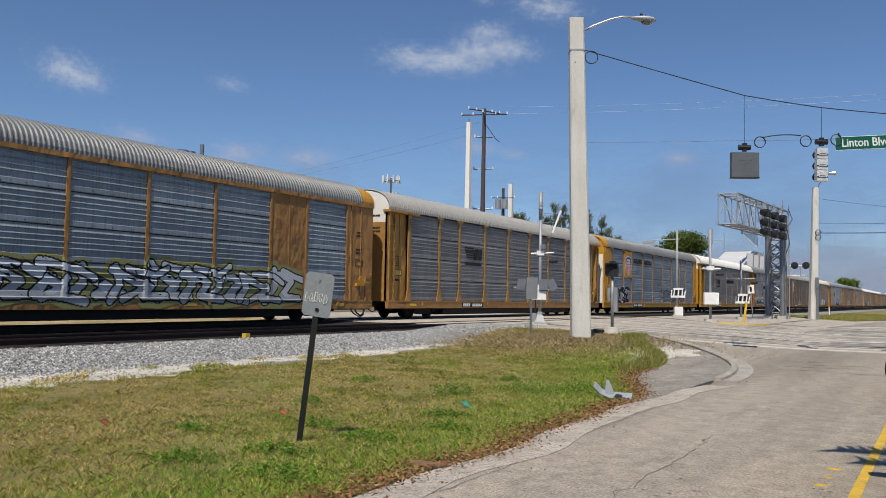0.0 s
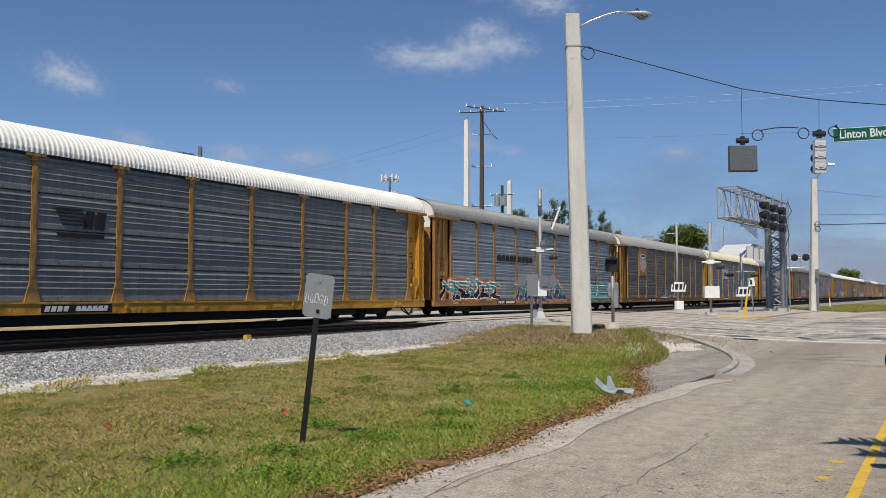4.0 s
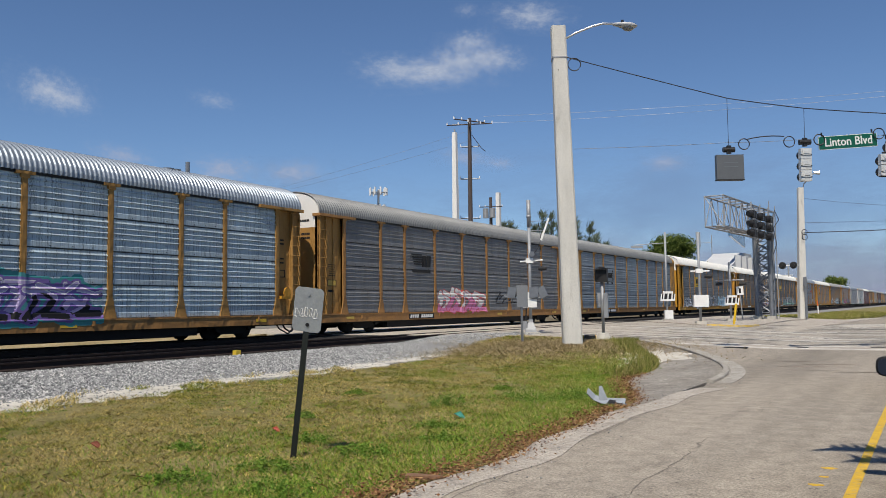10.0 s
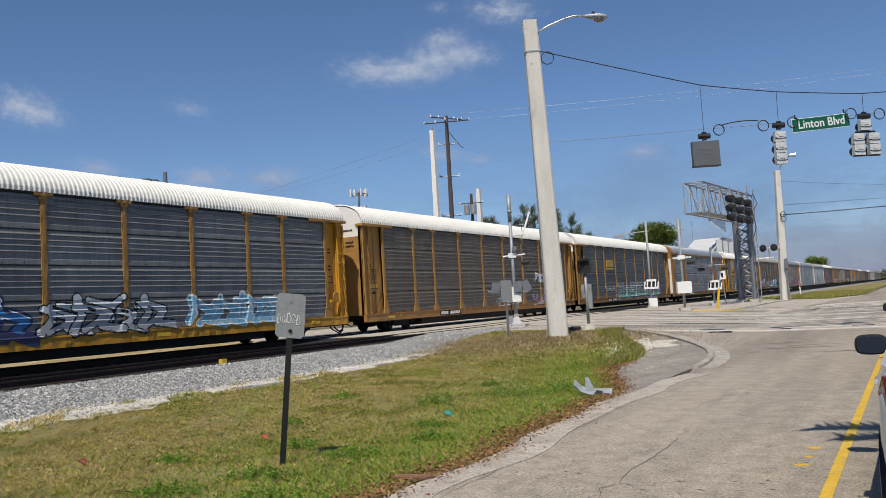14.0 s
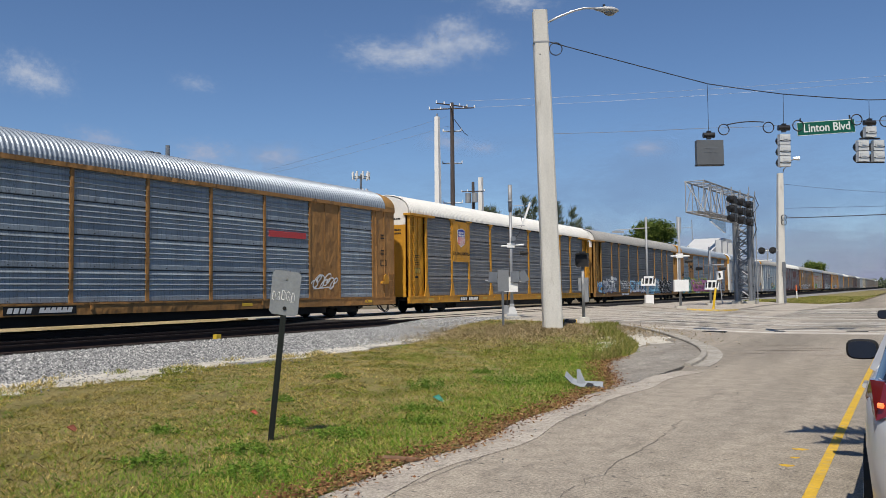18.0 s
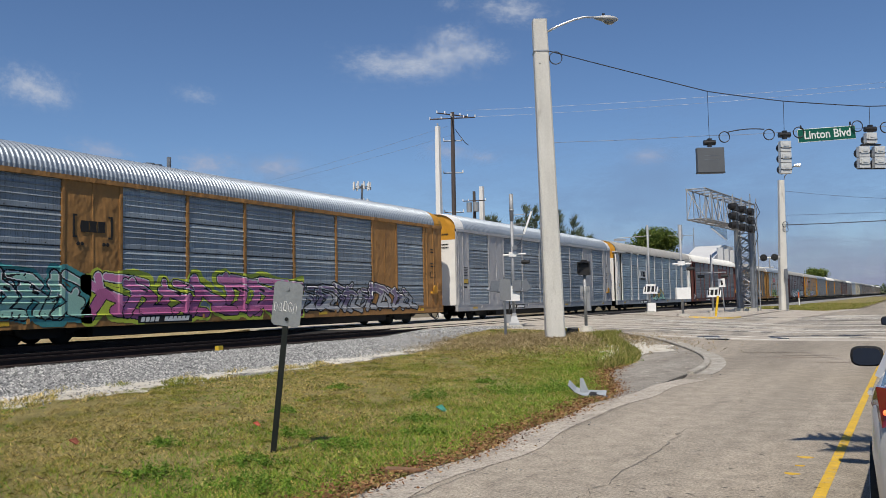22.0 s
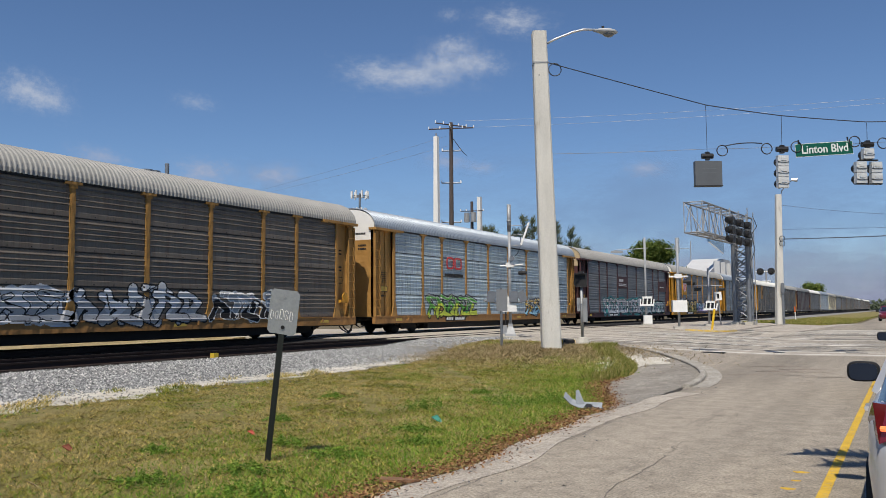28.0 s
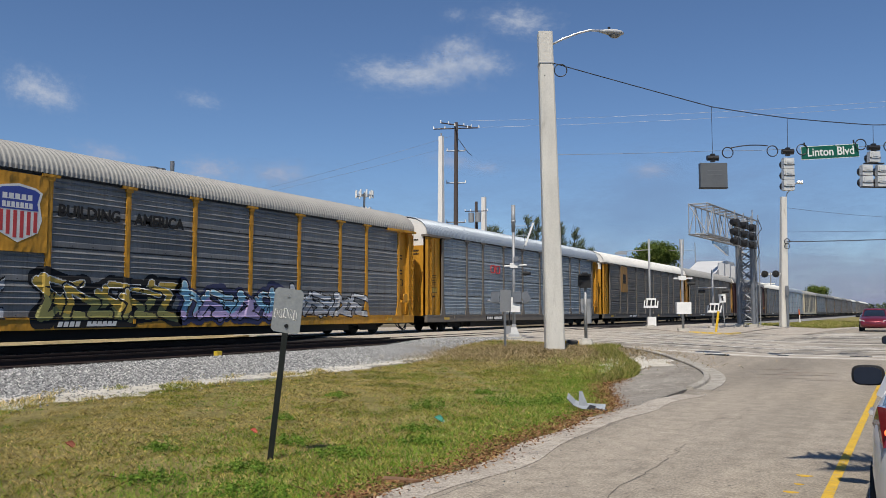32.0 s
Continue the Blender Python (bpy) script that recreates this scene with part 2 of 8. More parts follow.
LITTER = island_mat("dead_leaf", [(0.0, (0.10, 0.045, 0.022)), (0.5, (0.22, 0.10, 0.045)), (1.0, (0.40, 0.25, 0.11))])
# Rail rust, darkened to go with the shade painted into the bed.
RAIL_RUST = plain("rail_rust", (0.026, 0.014, 0.011), 0.8, 0.2, 0.3, 2.0, 40, 0.3)
RAIL_TOP = plain("rail_head", (0.042, 0.03, 0.026), 0.6, 0.3, 0.2, 2.0)
TIE = plain("tie_wood", (0.020, 0.016, 0.013), 0.9, 0, 0.3, 4.0, 30, 0.5)
# Black grime, darkened further: the shade under the cars is in the colour.
TRUCK_BLACK = plain("truck_grime_and_shade", (0.009, 0.008, 0.0075), 0.85, 0.1, 0.4, 4.0)
GALV = plain("galvanised_steel", (0.30, 0.31, 0.32), 0.55, 0.3, 0.15, 3.0, 50, 0.05)
GALV_DARK = plain("weathered_steel", (0.20, 0.215, 0.235), 0.5, 0.5, 0.2, 3.0, 50, 0.05)
ALU = plain("aluminium", (0.62, 0.63, 0.64), 0.4, 0.7, 0.1, 4.0, 50, 0.03)
WHITE = plain("white_paint", (0.74, 0.74, 0.72), 0.55, 0, 0.1, 2.0, 30, 0.05, (0.45, 0.43, 0.4), 0.68)
BLACK = plain("black_plastic", (0.010, 0.010, 0.011), 0.45, 0, 0.2, 6.0)
POLE_CONC = plain("pole_concrete", (0.60, 0.585, 0.54), 0.9, 0, 0.2, 0.9, 25, 0.25, (0.36, 0.34, 0.30), 0.61, (2, 2, 0.4))
POLE_WOOD = plain("pole_wood", (0.075, 0.06, 0.055), 0.9, 0, 0.3, 2.0, 30, 0.4, None, 0.6, (4, 4, 0.4))
CABLE = plain("cable_black", (0.02, 0.02, 0.022), 0.6)
PALE_WIRE = plain("bright_wire", (0.62, 0.63, 0.66), 0.4, 0.4)
WIRE = plain("wire_grey", (0.25, 0.26, 0.28), 0.5, 0.4)
YELLOW_LINE = plain("yellow_road_paint", (0.60, 0.38, 0.03), 0.8, 0, 0.2, 5.0, 30, 0.2, (0.34, 0.28, 0.17), 0.545)
WHITE_LINE = plain("white_road_paint", (0.66, 0.64, 0.59), 0.85, 0, 0.15, 2.0, 30, 0.2, (0.40, 0.37, 0.32), 0.56)
GREEN_SIGN = plain("green_sign", (0.0, 0.085, 0.05), 0.4, 0, 0.05, 3.0)
YELLOW_POST = plain("yellow_plastic", (0.72, 0.46, 0.02), 0.5)


# ---------------------------------------------------------------- mesh helpers
class Shape:
    """Collects vertices and faces of one mesh; slot: the material of the faces added next."""

    def __init__(self):
        self.v, self.f, self.s, self.slot = [], [], [], 0

    def add(self, verts, faces):
        n = len(self.v)
        self.v += [tuple(p) for p in verts]
        self.f += [tuple(i + n for i in f) for f in faces]
        self.s += [self.slot] * len(faces)
        return self

    def box(self, x0, x1, y0, y1, z0, z1):
        v = [(x, y, z) for x in (x0, x1) for y in (y0, y1) for z in (z0, z1)]
        return self.add(v, [(0, 1, 3, 2), (4, 6, 7, 5), (0, 4, 5, 1), (2, 3, 7, 6), (0, 2, 6, 4), (1, 5, 7, 3)])

    def loft(self, rings, closed=True, caps=True):
        """Rings of equally many points, joined one to the next."""
        k, n = len(rings[0]), len(self.v)
        v = [p for r in rings for p in r]
        f = []
        for a in range(len(rings) - 1):
            for b in range(k if closed else k - 1):
                c = (b + 1) % k
                f.append((a * k + b, a * k + c, (a + 1) * k + c, (a + 1) * k + b))
        if caps and closed:
            f += [tuple(range(k - 1, -1, -1)), tuple((len(rings) - 1) * k + b for b in range(k))]
        return self.add(v, f)

    def tube(self, points, radius, sides=8, taper=None):
        """A round bar along points; taper: the radius at its end."""
        pts = [Vector(p) for p in points]
        rings = []
        for i, p in enumerate(pts):
            d = (pts[min(i + 1, len(pts) - 1)] - pts[max(i - 1, 0)]).normalized()
            side = d.cross(Vector((0, 0, 1)) if abs(d.z) < 0.9 else Vector((1, 0, 0))).normalized()
            up = side.cross(d)
            r = radius if taper is None else radius + (taper - radius) * i / (len(pts) - 1)
            rings.append([p + r * (math.cos(a) * side + math.sin(a) * up) for a in (2 * math.pi * j / sides for j in range(sides))])
        return self.loft(rings)

    def disc(self, centre, axis, radius, depth, sides=20):
        c, a = Vector(centre), Vector(axis).normalized()
        return self.tube([c - a * depth / 2, c + a * depth / 2], radius, sides)

    def grid(self, xs, ys, height):
        v = [(x, y, height(x, y)) for x in xs for y in ys]
        k = len(ys)
        return self.add(v, [(i * k + j, (i + 1) * k + j, (i + 1) * k + j + 1, i * k + j + 1) for i in range(len(xs) - 1) for j in range(k - 1)])

    def mesh(self, name, smooth=False):
        me = bpy.data.meshes.new(name)
        me.from_pydata(self.v, [], self.f)
        me.polygons.foreach_set("material_index", self.s)
        if smooth:
            me.polygons.foreach_set("use_smooth", [True] * len(me.polygons))
        me.update()
        return me


def thing(name, label, category, at=None, group="", kind=""):
    ob = new(name)
    ob.empty_display_size = 0.2
    if at is not None:
        ob.matrix_basis = at
    return tagged(ob, label, category, group, kind)


def part(name, shape, material, parent, label="", smooth=False):
    """One mesh object under a thing or a part. shape: a Shape or a mesh that alike parts share."""
    me = shape.mesh(name, smooth) if isinstance(shape, Shape) else shape
    mats = material if isinstance(material, (list, tuple)) else [material]
    ob = new(name, me)
    if not me.materials:
        for m in mats:
            me.materials.append(m)
    else:
        for slot, m in zip(ob.material_slots, mats):
            slot.link, slot.material = "OBJECT", m
    ob.parent = parent
    if label:
        ob["label"] = label
    return ob


def solid(name, shape, material, label, category, group="", kind="", smooth=False, at=None):
    """A thing of one mesh."""
    me = shape.mesh(name, smooth) if isinstance(shape, Shape) else shape
    if not me.materials:
        for m in material if isinstance(material, (list, tuple)) else [material]:
            me.materials.append(m)
    ob = new(name, me)
    if at is not None:
        ob.matrix_basis = at
    return tagged(ob, label, category, group, kind)


def raw_mesh(name, verts, faces, smooth=False):
    """A mesh from arrays: verts (n, 3), faces (m, k) of equal size k."""
    me = bpy.data.meshes.new(name)
    verts, faces = np.asarray(verts, np.float32), np.asarray(faces, np.int32)
    me.vertices.add(len(verts))
    me.vertices.foreach_set("co", verts.ravel())
    me.loops.add(faces.size)
    me.loops.foreach_set("vertex_index", faces.ravel())
    me.polygons.add(len(faces))
    me.polygons.foreach_set("loop_start", np.arange(0, faces.size, faces.shape[1], dtype=np.int32))
    me.polygons.foreach_set("loop_total", np.full(len(faces), faces.shape[1], np.int32))
    if smooth:
        me.polygons.foreach_set("use_smooth", np.ones(len(faces), bool))
    me.update(calc_edges=True)
    return me


def lettering(name, text, size, material, parent, m, label="", squeeze=1.0, thick=0.004, bold=0.0):
    """Built-in font as a mesh; lies in the x-z plane of m, reading along x."""
    cu = bpy.data.curves.new(name, "FONT")
    cu.body, cu.size, cu.align_x, cu.align_y, cu.extrude, cu.resolution_u = text, size, "CENTER", "CENTER", thick, 3
    cu.offset = bold
    tmp = bpy.data.objects.new(name, cu)
    me = bpy.data.meshes.new_from_object(tmp)
    bpy.data.objects.remove(tmp)
    me.materials.clear()
    me.materials.append(material)
    me.transform(m @ pose(0, 0, 0, 90) @ Matrix.Diagonal((squeeze, 1, 1, 1)))
    ob = new(name, me)
    ob.parent = parent
    if label:
        ob["label"] = label
    return ob


# ---------------------------------------------------------------- the lie of the land
RAIL_Z, FAR_TRACK, NEAR_TRACK = 0.45, -23.6, -18.2
CROSS_Y0, CROSS_Y1 = 30.5, 55.0


def step(a, b, v):
    t = min(1.0, max(0.0, (v - a) / (b - a)))
    return t * t * (3 - 2 * t)


def crossing(y):
    return step(CROSS_Y0 - 8, CROSS_Y0 - 1, y) * (1 - step(CROSS_Y1 + 25, CROSS_Y1 + 60, y))


def land(x, y):
    """Height of the ground."""
    verge = 0.12 * step(-4.0, -11.4, x)
    ramp = 0.42 * min(1.0, max(0.0, (-4.5 - x) / 10.5))
    if x < FAR_TRACK - 3:
        ramp = 0.42 - 0.25 * step(FAR_TRACK - 3, FAR_TRACK - 20, x)
    c = crossing(y)
    z = verge * (1 - c) + ramp * c + 0.24 * step(38, 58, y) * step(-6.5, -4.2, x)
    return z + 0.16 * math.exp(-(((x + 9.6) / 2.6) ** 2) - ((y - 24.8) / 3.0) ** 2)


def spaced(a, b, d):
    n = max(1, int(round((b - a) / d)))
    return [a + (b - a) * i / n for i in range(n + 1)]


# The ground is one sheet to the horizon, 6 cm under what lies on it near the camera.
xs = [-2400, -900, -400, -200, -120, -80, -60, -45] + spaced(-36, 8, 2.0) + [12, 20, 40, 90, 200, 500, 1200, 2400]
ys = [-2400, -800, -300, -100, -50, -20] + spaced(-10, 80, 2.5) + [90, 110, 140, 200, 320, 600, 1200, 2400]
solid("ground", Shape().grid(xs, ys, lambda x, y: land(x, y) - 0.10), DIRT, "sandy ground with patches of dry grass beside the railway", "ground", kind="structure", smooth=True)


def edge_x(y):
    """The road's left edge: straight beside the verge, then the mouth of the cross street."""
    return -3.92 - 0.1 * math.sin(y * 0.7) - 0.06 * math.sin(y * 2.3)


def sheet(name, outline_left, outline_right, ys, lift, material, label, category="road", cols=6, drop=0.25):
    """A slab that follows the land between two lines x(y), with skirts."""
    sh = Shape()
    v = []
    for y in ys:
        a, b = outline_left(y), outline_right(y)
        for i in range(cols + 1):
            x = a + (b - a) * i / cols
            v.append((x, y, land(x, y) + lift))
    k = cols + 1
    f = [(r * k + c, r * k + c + 1, (r + 1) * k + c + 1, (r + 1) * k + c) for r in range(len(ys) - 1) for c in range(cols)]
    n = len(v)
    ring = [r * k for r in range(len(ys))] + [(len(ys) - 1) * k + c for c in range(1, k)] + [r * k + cols for r in range(len(ys) - 2, -1, -1)] + [c for c in range(cols - 1, 0, -1)]
    v += [(v[i][0], v[i][1], v[i][2] - drop) for i in ring]
    m = len(ring)
    f += [(ring[i], ring[(i + 1) % m], n + (i + 1) % m, n + i) for i in range(m)]
    return solid(name, sh.add(v, f), material, label, category, kind="structure")


def kerb_x(y):
    return -3.78 - 5.3 * (max(0.0, y - 16.6) / 13.2) ** 1.9


sheet("road", lambda y: edge_x(y) if y < 16 else min(edge_x(y), kerb_x(y)) + 0.0, lambda y: 3.2, spaced(-70, CROSS_Y0 - 1.2, 1.5), 0.0, ASPHALT, "pale worn asphalt road with cracks and a yellow line")
sheet("road_cross", lambda y: -70.0, lambda y: 45.0, spaced(CROSS_Y0 - 1.2, CROSS_Y1, 1.0), 0.001, CROSS_ROAD, "bleached wide cross street with tyre marks over the tracks", cols=70)
sheet("road_beyond", lambda y: -3.6 - 0.6 * step(75, 55, y) * 4, lambda y: 3.2, spaced(CROSS_Y1, 420, 8), 0.0, ASPHALT, "pale asphalt road going on beside the railway")


def verge_right(y):
    """Where grass ends: at the road, then round the corner."""
    if y < 12.0:
        return edge_x(y) - 0.02
    return -4.05 - 1.5 * step(12.0, 17.5, y) - 3.6 * step(17.5, 29.5, y) ** 1.2


sheet("verge", lambda y: -11.5 - 0.15 * math.sin(y * 0.8) - 0.12 * math.sin(y * 2.9) - 2.8 * step(17, 29, y), verge_right, spaced(-30, 30.2, 0.7), 0.012, TURF, "verge of patchy green and straw-dry grass", "grass", cols=16, drop=0.1)


def corner_right(y):
    """Outer line of the broken corner pavement, at the kerb."""
    return min(-3.9, -3.78 - 5.2 * step(16.5, 31.5, y) ** 1.5)


sheet("pavement_corner", verge_right, corner_right, spaced(12.2, 29.2, 0.5), 0.006, CORNER, "broken sandy pavement at the street corner", "pavement", cols=6, drop=0.12)
# A strip of gravelly concrete along the road's edge, and the seam beside it.
sheet("shoulder", lambda y: edge_x(y) + 0.0, lambda y: edge_x(y) + 0.42 + 0.06 * math.sin(y * 1.7), spaced(-12, 15.5, 0.5), 0.008, SHOULDER, "pale gravelly strip along the edge of the road", "pavement", cols=2, drop=0.05)

# Kerb round the corner, with its gutter.
kerb_line = []
for i in range(25):
    y = 16.6 + (29.8 - 16.6) * i / 24
    kerb_line.append((-3.78 - 5.3 * ((y - 16.6) / 13.2) ** 1.9, y))


def ribbon(line, profile):
    """Sweeps a profile of (out, up) along a line of (x, y); out is to its right."""
    rings = []
    for i, (x, y) in enumerate(line):
        a, b = line[max(i - 1, 0)], line[min(i + 1, len(line) - 1)]
        d = Vector((b[0] - a[0], b[1] - a[1])).normalized()
        rings.append([(x + d.y * o, y - d.x * o, land(x, y) + u) for o, u in profile])
    return Shape().loft(rings)


solid("kerb", ribbon(kerb_line, [(-0.12, -0.1), (-0.12, 0.055), (-0.10, 0.07), (-0.03, 0.066), (0.01, 0.045), (0.04, -0.1)]), KERB_CONC, "worn concrete kerb round the street corner", "kerb", kind="structure")
solid("gutter", ribbon(kerb_line, [(0.05, -0.1), (0.05, 0.008), (0.34, 0.012), (0.36, 0.010), (0.36, -0.1)]), KERB_CONC, "pale concrete gutter along the kerb", "gutter", kind="structure")

# White sand at the toe of the ballast.
sheet("sand_strip", lambda y: -12.9 + 0.2 * math.sin(y * 0.6) - 1.6 * step(17, 26, y), lambda y: -1.6 * step(17, 26, y) - 11.35 + 0.18 * math.sin(y * 0.9) + 0.15 * math.sin(y * 2.7 + 1) + 0.12 * math.sin(y * 5.3) + 0.09 * math.sin(y * 11.7 + 2) - 0.35 * step(9, 13.5, y), spaced(-30, 24, 0.2), 0.02, SAND, "white sand washed out along the foot of the ballast", "ground", cols=4, drop=0.1)


def bed(x, lo=-16.3, hi=-12.4):
    """Height of the ballast shoulder over the plain."""
    return RAIL_Z - 0.2 if x < lo else 0.12 + (RAIL_Z - 0.32) * step(hi, lo, x)


def toe(x, y):
    """Top of the ballast, never under the verge beside it."""
    return max(bed(x), land(x, y) - 0.02) if x > FAR_TRACK else 0.12 + (RAIL_Z - 0.32) * step(FAR_TRACK - 6.3, FAR_TRACK - 2.5, x)


def ballast_sheet(name, y0, y1, x0, x1, mat, label):
    sh = Shape().grid(spaced(x0, x1, 0.6), spaced(y0, y1, 3), toe)
    return solid(name, sh, mat, label, "ballast", kind="structure", smooth=True)


SHOULDER_SAYS, BED_SAYS = "grey crushed-stone ballast beside the tracks", "dark ballast bed between the rails, shade put into its colour"
ballast_sheet("ballast", -120, CROSS_Y0 - 1.0, -17.05, -11.1, BALLAST, SHOULDER_SAYS)
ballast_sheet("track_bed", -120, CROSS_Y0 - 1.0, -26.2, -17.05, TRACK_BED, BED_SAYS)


def sand_ring(r, lift):
    """One outline of the sand spilled over the corner pavement."""
    out = []
    for j in range(44):
        a = 2 * math.pi * j / 44
        k = r * (1 + 0.22 * math.sin(3 * a) + 0.16 * math.sin(7 * a + 1) + 0.1 * math.sin(11 * a))
        x, y = -6.75 + 0.8 * k * math.cos(a) - 0.2 * k * math.sin(a), 22.7 + 2.6 * k * math.sin(a)
        out.append((x, y, land(x, y) + lift))
    return out


solid("sand_patch", Shape().loft([sand_ring(1.0, 0.012), sand_ring(0.8, 0.026), sand_ring(0.5, 0.034), sand_ring(0.2, 0.04)]), SAND, "white sand spilled over the corner pavement", "ground", kind="structure")
STRAW = ground_mat("straw_and_sand", (0.24, 0.18, 0.075), (0.46, 0.36, 0.20), (0.12, 0.10, 0.04), 0.4, 5, 0.95, 0.8, 0.04, (0.60, 0.55, 0.45), (1, 1, 1), 0.5)
sheet("verge_far_side", lambda y: -60.0, lambda y: -26.3, spaced(-70, 29, 3), 0.03, STRAW, "straw grass and pale sand beyond the tracks", "grass", cols=8, drop=0.1)
ballast_sheet("ballast", CROSS_Y1 + 1.0, 900, -17.05, -13.6, BALLAST, SHOULDER_SAYS)
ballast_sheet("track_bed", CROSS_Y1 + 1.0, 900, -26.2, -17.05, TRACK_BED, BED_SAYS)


def rail(x):
    """One rail: foot, web and head; the head is bright."""
    sh = Shape()
    z = RAIL_Z
    prof = [(-0.075, z - 0.18), (-0.075, z - 0.165), (-0.012, z - 0.14), (-0.012, z - 0.05), (-0.036, z - 0.04), (-0.036, z - 0.004), (0.036, z - 0.004), (0.036, z - 0.04), (0.012, z - 0.05), (0.012, z - 0.14), (0.075, z - 0.165), (0.075, z - 0.18)]
    ys = spaced(-150, 900, 50)
    sh.loft([[(x + a, y, b) for a, b in prof] for y in ys])
    sh.slot = 1
    sh.add([(x + a, y, z) for y in (-150, 900) for a in (-0.030, 0.030)], [(0, 1, 3, 2)])
    return sh


for track, say in ((NEAR_TRACK, "empty near track"), (FAR_TRACK, "track under the train")):
    tr = thing("railway_track", "rusty steel rails on ties, " + say, "railway track", kind="structure")
    for s in (-0.7525, 0.7525):
        part("rail", rail(track + s), [RAIL_RUST, RAIL_TOP], tr)
    me = Shape().box(-1.3, 1.3, -0.115, 0.115, -0.13, 0.03).mesh("tie")
    me.materials.append(TIE)
    far = Shape()
    for i in range(-20, 220):
        y = i * 0.6 + 0.3
        if CROSS_Y0 - 1.5 < y < CROSS_Y1 + 0.5:
            continue
        if y < 28 and len(tr.children) < 62:
            o = part("tie", me, TIE, tr)
            o.location = (track, y, RAIL_Z - 0.2)
        else:
            far.box(track - 1.3, track + 1.3, y - 0.115, y + 0.115, RAIL_Z - 0.33, RAIL_Z - 0.17)
    tagged(part("tie_row", far, TIE, tr), kind="stuff")

# Road markings.
solid("yellow_line", Shape().grid([-0.713, -0.67, -0.627], spaced(-40, 23.5, 1.5), lambda x, y: 0.004), YELLOW_LINE, "worn yellow centre line on the road", "road marking", kind="structure")
for y, x0, x1, w in ((29.95, -8.2, 4.5, 0.16), (31.6, -7.5, 5.5, 0.14), (36.2, -12, 10, 0.12), (44.5, -14, 14, 0.12), (52.6, -10, 12, 0.14)):
    solid("white_line", Shape().grid(spaced(x0, x1, 1.0), [y - w, y + w], lambda x, y: land(x, y) + 0.006), WHITE_LINE, "worn white line painted across the street", "road marking", kind="structure")


# ---------------------------------------------------------------- the train of autoracks
PITCH, SPEED, HEAD_Y = 28.6, 20.33, 30.24
NEND = PITCH - 0.38
# Slack in the couplings: how far each car runs behind its even place.
SLACK = {-2: 1.2, -1: 1.2, 0: 1.08, 1: 0.86, 2: 1.04, 3: 0.6, 4: 0.15, 5: 0.06, 6: 0.07, 7: -0.1, 8: -0.29, 9: -0.18, 10: -0.1, 11: -0.45, 12: -0.4, 13: -0.38, 14: -0.49, 15: -0.28, 16: 0.03, 17: 0.22, 18: -0.2, 19: -0.54, 20: -0.29, 21: -0.27, 22: -0.22}
POSTS_A = [2.25, 5.05, 7.1, 9.95, 12.85, 15.75, 18.65, 21.5, 23.55, 26.35]
POSTS_B = [1.95, 4.6, 6.7, 9.55, 12.45, 15.35, 18.25, 21.1, 23.2, 25.85]
WALL_Z0, WALL_Z1, EAVE = 0.87, 5.04, 5.10
TIER = (WALL_Z1 - WALL_Z0) / 4
LIP = 0.17
RIBS = [TIER - d for d in (0.645, 0.475, 0.305, 0.135)]


def rib_x(h):
    """How far the siding stands out at height h of its tier."""
    for r in RIBS:
        d = h - r
        if -0.03 < d < 0.044:
            return 0.038 * max(0.0, min(1.0, (d + 0.03) / 0.012, (0.044 - d) / 0.046))
    return 0.0


def tier_profile():
    """Heights at which the siding bends, over one tier."""
    hs = [0.0, 0.03]
    for r in RIBS:
        hs += [r - 0.03, r - 0.018, r - 0.002, r + 0.044]
    return sorted(hs + [LIP, LIP + 0.02, TIER - 0.02, TIER])


def panel_shape(tiers=1):
    """Corrugated siding of unit width along y; its frame lips stand at the tier's ends."""
    sh = Shape()
    line = []
    for k in range(tiers):
        for h in tier_profile():
            x = rib_x(h) + (0.016 if 0.01 < h < LIP + 0.01 else 0.0) - (0.014 if h in (0.0, TIER) else 0)
            line.append((x, h + k * TIER))
    sh.loft([[(x, y, z) for x, z in line] for y in (0.0, 1.0)], closed=False)
    for k in range(tiers):
        sh.slot = 1
        sh.box(-0.01, 0.010, 0.0, 1.0, k * TIER - 0.014, k * TIER + 0.012)
        for yy in (0.28, 0.55, 0.8):
            sh.box(0.0, 0.03, yy - 0.006, yy + 0.006, k * TIER + 0.06, k * TIER + 0.085)
    return sh


def post_shape(gusset):
    sh = Shape()
    half = 0.095 if gusset else 0.07
    sh.box(-0.02, 0.048, -half, half, WALL_Z0 - 0.05, WALL_Z1 - 0.02)
    sh.box(0.048, 0.056, -half * 0.55, half * 0.55, WALL_Z0 + 0.7, WALL_Z1 - 0.05)
    if gusset:
        sh.loft([[(0.0, -0.26, WALL_Z0 - 0.05), (0.066, -0.26, WALL_Z0 - 0.05), (0.066, 0.26, WALL_Z0 - 0.05), (0.0, 0.26, WALL_Z0 - 0.05)],
                 [(0.0, -0.19, WALL_Z0 + 0.22), (0.066, -0.19, WALL_Z0 + 0.22), (0.066, 0.19, WALL_Z0 + 0.22), (0.0, 0.19, WALL_Z0 + 0.22)],
                 [(0.0, -0.1, WALL_Z0 + 0.62), (0.066, -0.1, WALL_Z0 + 0.62), (0.066, 0.1, WALL_Z0 + 0.62), (0.0, 0.1, WALL_Z0 + 0.62)]])
        sh.box(-0.02, 0.10, -0.3, 0.3, WALL_Z1 - 0.03, WALL_Z1 + 0.05)
        sh.box(0.0, 0.085, -0.13, 0.13, WALL_Z1 - 0.14, WALL_Z1 - 0.03)
    return sh


